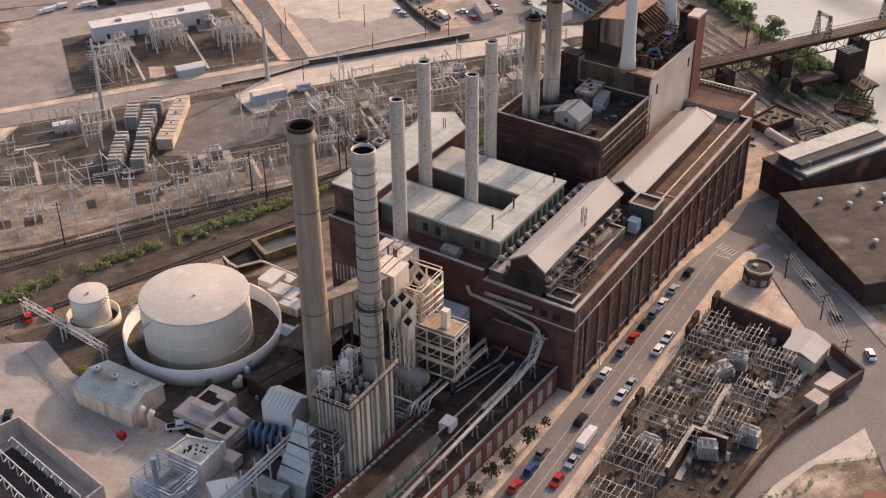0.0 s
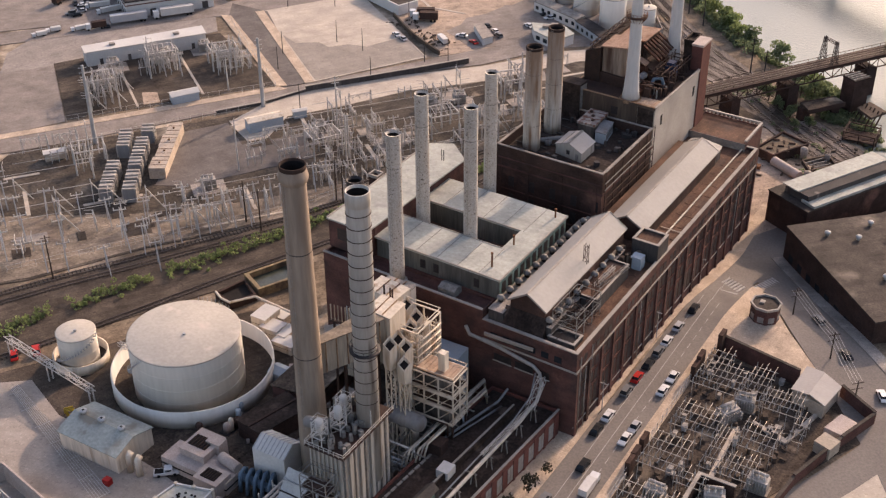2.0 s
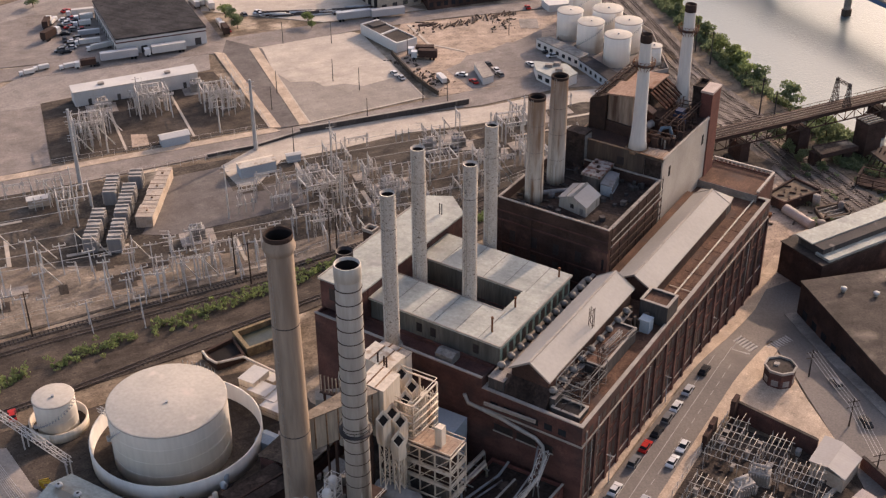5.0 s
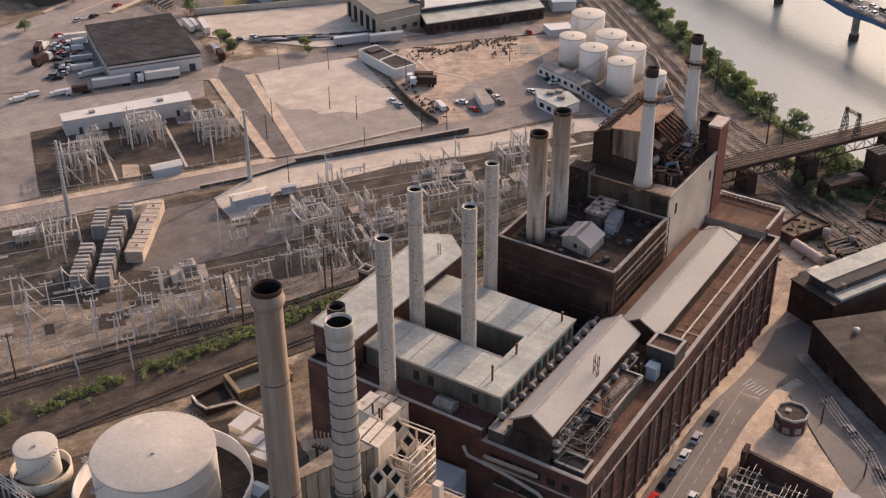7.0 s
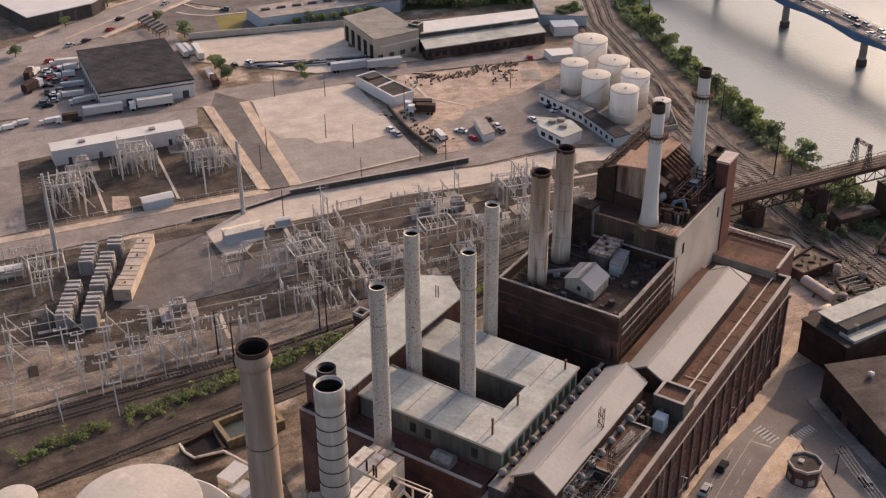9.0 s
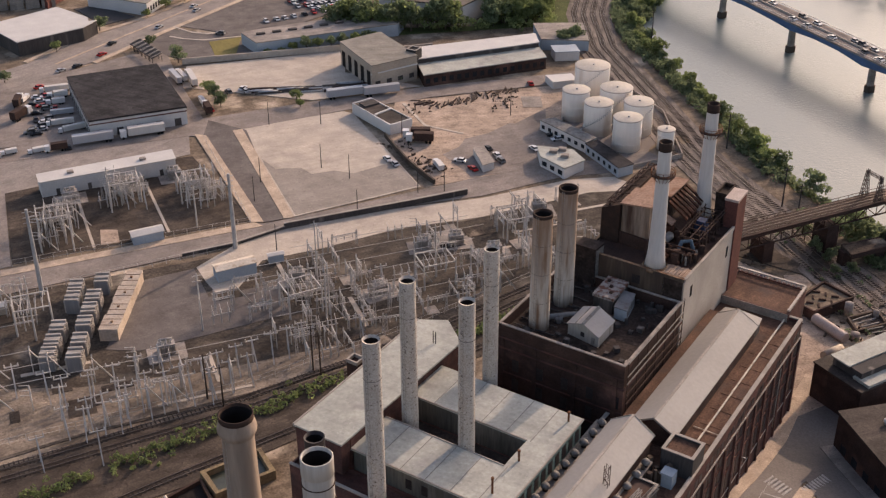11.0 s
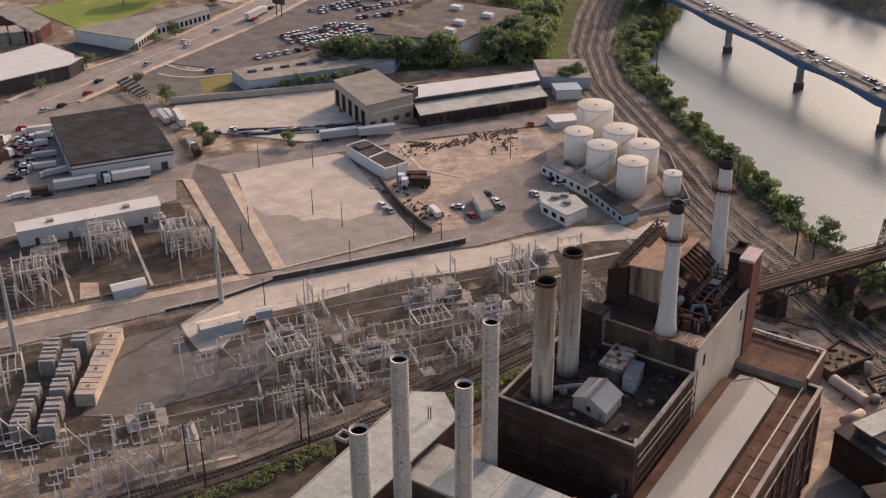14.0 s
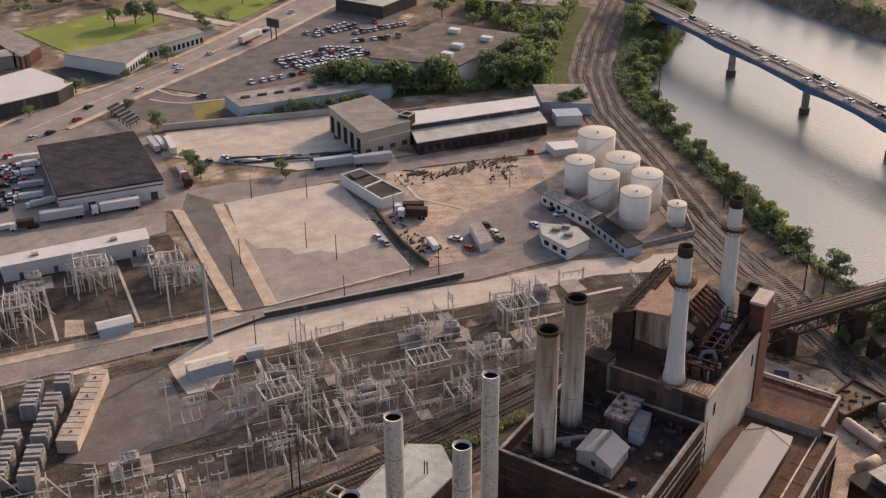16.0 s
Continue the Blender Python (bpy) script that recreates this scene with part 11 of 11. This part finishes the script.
for k in range(90):
    f, g = crnd.random(), crnd.random()
    x, y = -397 + 33 * f + 8 * g, 349 - 9 * f + 13 * g - 14 * f * (1 - g)
    if all(math.hypot(x - q[1], y - q[2]) > 5.2 for q in LOT) and all(math.hypot(x - q[0], y - q[1]) > 2.5 for q in SPOTS) and not in_poly(x, y, [(-387, 365), (-365, 394), (-324, 365), (-347, 336)]):
        SPOTS.append((x, y))
        park(crnd.choice((0, 1, 1, 2, 2, 3, 5, 5, 0, 4)), x, y, 139 + crnd.choice((0, 0, 180, 90)) + crnd.uniform(-6, 6))
for x, y, k, a, f in ((-359.1, 396.0, 1, 59, 0.8), (-358.0, 398.6, 0, 59, 0.7), (-352.0, 397.6, 0, 53, 0.9), (-334.0, 383.0, 2, 53, 0.9), (-326.6, 377.4, 3, 53, 0.9)):
    copy_thing(TRUCKS[k], pose(x, y, 0.14, 0, 0, a) @ Matrix.Scale(f, 4))
for k, x, y, a in ((1, -334.0, 392.8, 30), (2, -332.6, 396.4, 60), (0, -330.1, 402.1, 10), (3, -327.6, 400.6, 60), (4, -327.0, 379.6, 50)):
    park(k, x, y, a)
# bundles of pipe and timber in the truck yard
for k in range(22):
    f = k / 21
    x, y = -324 + 34 * f + crnd.uniform(-1.5, 1.5), 403 + 26 * f + crnd.uniform(-4, 4)
    t = thing("pipe_bundle", (x, y, 0.1), "long dark bundle of stacked pipes", "pipe stack", "pipe bundles in the truck yard")
    for j in range(3):
        bm = B()
        n_, L_ = 0.5 * (j - 1), crnd.uniform(3.0, 5.5)
        tube(bm, [(x - 0.77 * L_ - 0.64 * n_, y - 0.64 * L_ + 0.77 * n_, 0.45 + 0.45 * (j == 1)), (x + 0.77 * L_ - 0.64 * n_, y + 0.64 * L_ + 0.77 * n_, 0.45 + 0.45 * (j == 1))], 0.42, 6)
        part("pipe", bm, crnd.choice(("rust_dark", "steel_dark", "wall_dark", "steel")), t)
# sandy junk yard: boundary wall, timber rows, hut, container, cars
t = thing("yard_boundary_wall", (-240, 380, 0), "low dark boundary wall of the junk yard", "wall")
JW = [(-257.7, 392.6), (-248.5, 385.3), (-239.4, 378.5), (-231.0, 373.4), (-222.4, 368.8)]
for a, b in zip(JW, JW[1:]):
    a3, b3 = Vector((*a, 0)), Vector((*b, 0))
    n_ = (b3 - a3).normalized().cross(Vector((0, 0, 1))) * 0.3
    bm = B()
    prism(bm, [tuple((a3 + n_)[:2]), tuple((b3 + n_)[:2]), tuple((b3 - n_)[:2]), tuple((a3 - n_)[:2])], 0, 1.8)
    part("wall", bm, "brown_wall", t)
slab("pavement", [(-268.8, 421.1), (-250.6, 407.5), (-234.7, 408.3), (-234.7, 409.4), (-250.2, 408.7), (-268.0, 422.1)], "concrete_pale", 0.18, "pale kerb line across a sandy yard", "kerb")
slab("pavement", [(-231.9, 405.2), (-223.9, 419.3), (-219.8, 444.2), (-205.7, 418.1), (-204.3, 398.8), (-215.8, 383.8), (-229.1, 392.7)], "asphalt_old", 0.14, "patched grey asphalt in the junk yard", "yard")
slab("pavement", [(-233.1, 449.8), (-226.6, 453.6), (-221.1, 444.8), (-227.5, 441.1)], "concrete", 0.18, "square concrete slab in the junk yard", "pad")
TIMB = [(-265.3, 425.8), (-258.0, 425.0), (-252.5, 431.2), (-246.1, 444.4), (-238.0, 455.0)]
for p, a in along(TIMB, 1.5):
    t = thing("timber_stack", (p.x, p.y, 0.1), "stack of dark weathered timbers on sand", "timber stack", "timber stacks of the junk yard")
    for j in range(2):
        bm = B()
        L_, h_ = crnd.uniform(1.2, 2.8), a + 0.9 + crnd.uniform(-0.5, 0.5)
        cx, cy = p.x + crnd.uniform(-2, 2), p.y + crnd.uniform(-2, 2)
        beam(bm, (cx - L_ * math.cos(h_), cy - L_ * math.sin(h_), 0.3), (cx + L_ * math.cos(h_), cy + L_ * math.sin(h_), 0.35), crnd.uniform(0.3, 0.6))
        part("timber", bm, crnd.choice(("wood", "rust_dark", "brown_wall")), t)
t = thing("site_hut", (-217, 391, 0), "small white site hut with a flat roof", "hut")
bm = B()
prism(bm, [(-222.6, 394.8), (-212.9, 384.5), (-211.0, 388.7), (-220.6, 398.2)], 0, 2.8)
part("wall", bm, "wall_white", t)
bm = B()
prism(bm, [(-222.9, 394.8), (-212.9, 384.2), (-210.7, 388.7), (-220.6, 398.5)], 2.804, 3.0)
part("roof", bm, "concrete", t)
for k, x, y, a in ((4, -217.0, 384.8, 60), (0, -224.0, 388.1, 100), (1, -220.6, 401.4, 60), (2, -212.0, 394.9, 60), (0, -215.2, 398.3, 50), (0, -206.7, 409.6, 60), (3, -203.3, 409.4, 60), (1, -206.5, 423.5, 140), (0, -203.2, 420.7, 140), (0, -246.2, 376.7, 55), (3, -241.8, 374.6, 55), (4, -235.6, 462.8, 40)):
    park(k, x, y, a)
park(4, -217.4, 160.2, 52)
park(4, -214.2, 164.4, 52)
copy_thing(TRUCKS[2], pose(-226.9, 379.4, 0.14, 0, 0, 50))
copy_thing(TRUCKS[3], pose(-242.9, 395.2, 0.14, 0, 0, 115))
bm = B()
for i in range(150):
    a = crnd.choice(((-248.8, 388.5), (-236.8, 382.2), (-231.1, 379.1), (-239, 444), (-262, 418), (-236, 440), (-228, 376)))
    x, y = a[0] + crnd.gauss(0, 3.0), a[1] + crnd.gauss(0, 3.0)
    s = crnd.uniform(0.1, 0.4)
    box(bm, x - s * 1.6, x + s * 1.6, y - s * 0.5, y + s * 0.5, 0.0, crnd.uniform(0.3, 0.9), crnd.uniform(0, 180))
solid("scrap_scatter", bm, "brown_wall", "scattered rusty scrap and timber on sandy ground", "scrap", "stuff")
bm = B()
for i in range(120):
    x, y = crnd.uniform(-160, -108), crnd.uniform(141, 200)
    if in_poly(x, y, [(-128, 200), (-108, 200), (-108, 170), (-124, 170)]) or in_poly(x, y, [(-160, 196), (-140, 196), (-140, 164), (-156, 164)]):
        s = crnd.uniform(0.2, 0.9)
        box(bm, x - s, x + s, y - s * 0.7, y + s * 0.7, 0.0, crnd.uniform(0.4, 2.4), crnd.uniform(0, 180))
solid("plant_debris", bm, "pinkish", "small pipes and boxes among the boiler plant", "clutter", "stuff")


# ---- trees and scrub ----
def leaf_cloud(bm, rng, centre, radius, n, size):
    """Leaf tufts strewn through an uneven blob."""
    for _ in range(n):
        d = Vector((rng.gauss(0, 1), rng.gauss(0, 1), rng.gauss(0, 1))).normalized()
        r = radius * rng.uniform(0.55, 1.0) * (0.8 + 0.35 * noise.noise(d * 1.7 + centre * 0.3))
        c = centre + Vector((d.x * r, d.y * r, d.z * r * 0.8))
        m = Euler((rng.uniform(0, 6.3), rng.uniform(0, 6.3), rng.uniform(0, 6.3))).to_matrix()
        s = size * rng.uniform(0.6, 1.3)
        v = [bm.verts.new(c + m @ Vector(p) * s) for p in ((-0.5, -0.35, 0), (0.5, -0.3, 0.12), (0.42, 0.4, -0.08), (-0.45, 0.35, 0.15))]
        bm.faces.new((v[0], v[1], v[2]))
        bm.faces.new((v[0], v[2], v[3]))


def tree_proto(seed, h, spread, mat, label, tufts=620, size=0.75):
    rng = random.Random(seed)
    t = thing("tree", (0, 0, 0), label, "tree", "trees")
    wood = B()
    ring(wood, 0, 0, [(-0.3, h * 0.035), (h * 0.25, h * 0.026), (h * 0.6, h * 0.012)], 8)
    crown = B()
    for k in range(7):
        a = 2 * math.pi * k / 7 + rng.uniform(-0.3, 0.3)
        r = spread * rng.uniform(0.35, 0.75)
        tip = Vector((r * math.cos(a), r * math.sin(a), h * rng.uniform(0.45, 0.85)))
        beam(wood, (0, 0, h * rng.uniform(0.25, 0.4)), tip, h * 0.013)
        leaf_cloud(crown, rng, tip, spread * rng.uniform(0.42, 0.62), tufts // 9, size)
    leaf_cloud(crown, rng, Vector((0, 0, h * 0.82)), spread * 0.6, tufts // 5, size)
    part("trunk", wood, "bark", t)
    part("crown", crown, mat, t)
    return t


TREES = [tree_proto(1, 9.0, 4.2, "leaf", "broad green riverside tree"), tree_proto(2, 11.0, 4.6, "leaf_dark", "tall dark green tree"), tree_proto(3, 7.0, 3.6, "leaf", "small bushy green tree", 480, 0.65), tree_proto(4, 10.0, 5.2, "leaf_dark", "wide dark green tree", 760, 0.8)]
for ob, (x, y) in zip(TREES, ((-205, 517), (-300, 500), (-150, 458), (-286, 520))):
    ob.matrix_basis = pose(x, y, ground_z(x, y), 0, 0, 20)
grnd = random.Random(21)


def plant(x, y, s, kinds=(0, 1, 2, 3)):
    ob = TREES[grnd.choice(kinds)]
    c = copy_thing(ob, pose(x, y, ground_z(x, y) - 0.2, 0, 0, grnd.uniform(0, 360)))
    c.scale = (s, s, s * grnd.uniform(0.85, 1.15))


RAILS = [p for k in range(5) for p, a in along(offset_line(RAIL_R, -4.2 * k), 2.0)]


def off_rails(x, y, d):
    return min((p.x - x) ** 2 + (p.y - y) ** 2 for p in RAILS) > d * d


# along the river bank
for y in np.arange(424, 690, 3.2):
    for _ in range(2):
        x = bank_x(y) - grnd.uniform(-1.5, 8.0)
        if grnd.random() < 0.5 and off_rails(x, y, 3.5):
            plant(x, y + grnd.uniform(-2, 2), grnd.uniform(0.45, 0.95), (0, 0, 2, 3))
# wooded belt behind the freight sheds
done = 0
while done < 120:
    x, y = grnd.uniform(-342, -228), grnd.uniform(466, 640)
    if in_poly(x, y, [(-340, 472), (-312, 489), (-264, 530), (-247, 541), (-247, 560), (-262, 640), (-297, 640), (-290, 562), (-286, 512), (-312, 499), (-342, 482)]) and off_rails(x, y, 8.0):
        plant(x, y, grnd.uniform(0.9, 1.35), (0, 1, 3, 0))
        done += 1
for k in range(9):
    plant(-241 + grnd.uniform(-3, 3), 512 + grnd.uniform(-6, 6), grnd.uniform(0.6, 0.85), (1, 3))
for x, y, s in ((-341, 441, 0.5), (-334, 449, 0.6), (-327, 457, 0.55), (-321, 466, 0.6), (-316, 473, 0.6), (-422.5, 448, 0.7), (-424, 462, 0.8), (-423, 474, 0.75), (-428, 424, 0.8), (-431, 416, 0.7), (-480, 500, 1.0), (-474, 508, 1.1), (-468, 514, 1.0), (-440, 520, 0.7), (-395, 420, 0.6), (-338, 391, 0.7), (-333, 389, 0.6), (-372, 412, 0.7), (-300, 399, 0.5), (-304, 402, 0.6), (-326, 384, 0.5), (-282, 440, 0.5), (-416, 360, 0.6), (-424, 395, 0.6), (-390, 580, 0.8), (-350, 590, 1.0), (-330, 585, 1.0), (-338, 600, 1.1), (-318, 598, 1.1), (-308, 590, 1.1), (-450, 560, 0.8), (-470, 570, 0.8), (-460, 580, 0.9), (-338, 445, 0.6), (-331, 453, 0.6), (-324, 461, 0.6), (-318, 469, 0.65), (-345, 437, 0.5)):
    plant(x, y, s)
for x, y, s in ((-100, 411, 0.7), (-96, 414, 0.8), (-92, 416, 0.75), (-98, 392, 0.5), (-103, 394, 0.5), (-111, 403, 0.75), (-108, 400, 0.6), (-69, 391, 0.6), (-74, 393, 0.6), (-65, 387, 0.6), (-90, 388, 0.4), (-94, 384, 0.4)):
    plant(x, y, s, (1, 3))
bm = B()
for k in range(110):
    if k < 40:
        x, y, s = grnd.uniform(-520, -420), grnd.uniform(520, 700), grnd.uniform(2.5, 4.0)
    else:
        x = grnd.uniform(-300, -60)
        y, s = 722 - (x + 236) * 0.577 + grnd.uniform(0, 30), grnd.uniform(3.0, 5.0)
    for _ in range(3):
        c = Vector((x + grnd.uniform(-2, 2), y + grnd.uniform(-2, 2), s * grnd.uniform(0.9, 1.5)))
        leaf_cloud(bm, grnd, c, s * 0.8, 50, 0.9)
solid("far_woods", bm, "leaf_dark", "green woods on the far shore and district", "woods", "stuff")
WOOD = [(-340, 470), (-311, 487), (-289, 502), (-269, 514), (-246, 530), (-247, 560), (-262, 600), (-302, 640), (-345, 640), (-346, 602), (-298, 577), (-286, 552), (-286, 512), (-312, 499), (-342, 482)]
bm, n_made = B(), 0
while n_made < 620:
    x, y = grnd.uniform(-346, -246), grnd.uniform(468, 640)
    if in_poly(x, y, WOOD) and off_rails(x, y, 6.0):
        n_made += 1
        leaf_cloud(bm, grnd, Vector((x, y, grnd.uniform(1.5, 6.5))), grnd.uniform(1.8, 3.2), 26, 1.0)
solid("undergrowth", bm, "leaf", "dense leafy undergrowth of a wooded belt", "undergrowth", "stuff")
bm = B()
for k in range(150):
    x, y = grnd.uniform(-600, -505), grnd.uniform(480, 700)
    if k > 90:
        x, y = grnd.uniform(-505, -440), grnd.uniform(612, 700)
    if k > 120:
        x, y = grnd.uniform(-420, -320), grnd.uniform(605, 700)
    s = grnd.uniform(2.5, 4.5)
    for _ in range(3):
        leaf_cloud(bm, grnd, Vector((x + grnd.uniform(-3, 3), y + grnd.uniform(-3, 3), s * grnd.uniform(0.8, 1.4))), s * 0.8, 45, 1.0)
solid("far_woods", bm, "leaf_dark", "green trees of the far district", "woods", "stuff")
# young street trees
TREES.append(tree_proto(5, 5.0, 2.4, "leaf_brown", "small dusty street tree with thin brown leaves", 260, 0.5))
TREES[4].matrix_basis = pose(-88.2, 181.5, 0.2)
for x, y, s in ((-89.4, 173.6, 0.95), (-90.0, 168.4, 1.0), (-87.6, 188.4, 0.6), (-90.4, 161.5, 0.9)):
    plant(x, y, s, (4,))

# scrub along the railway
bm = B()
VEG = [(-244, 132), (-236, 148), (-229, 162), (-221, 183), (-211, 205), (-200, 229), (-189, 255), (-178, 274), (-166, 300), (-158, 322)]
for p, a in along(VEG, 0.8):
    if noise.noise((p.x * 0.08, p.y * 0.08, 3.0)) > -0.28:
        for _ in range(2):
            w = grnd.gauss(0, 1.5)
            c = Vector((p.x + math.sin(a) * w, p.y - math.cos(a) * w, grnd.uniform(0.5, 1.4)))
            leaf_cloud(bm, grnd, c, grnd.uniform(0.7, 1.5), 18, 0.5)
solid("scrub", bm, "leaf", "bright green scrub along the railway", "scrub", "stuff")
bm = B()
for i in range(2600):
    y = grnd.uniform(395, 690)
    x = bank_x(y) - grnd.uniform(-2.5, 15)
    if off_rails(x, y, 4.2):
        leaf_cloud(bm, grnd, Vector((x, y, max(ground_z(x, y), -6) + grnd.uniform(0.5, 1.6))), grnd.uniform(1.0, 2.6), 18, 0.8)
for i in range(160):
    x, y = grnd.uniform(-120, -60), grnd.uniform(350, 410)
    if x < bank_x(y) - 4 and noise.noise((x * 0.1, y * 0.1, 0)) > 0.05:
        leaf_cloud(bm, grnd, Vector((x, y, ground_z(x, y) + 0.6)), grnd.uniform(0.7, 1.5), 14, 0.6)
solid("scrub", bm, "leaf_dark", "dark green scrub on the river bank", "scrub", "stuff")
bm = B()
for i in range(160):
    x, y = grnd.uniform(-40, -18), grnd.uniform(188, 232)
    if abs((x + 30) - (y - 205) * 0.62) < 2.2:
        leaf_cloud(bm, grnd, Vector((x, y, 0.3)), 0.8, 10, 0.4)
solid("scrub", bm, "leaf_dark", "scruffy weeds beside the lane", "scrub", "stuff")
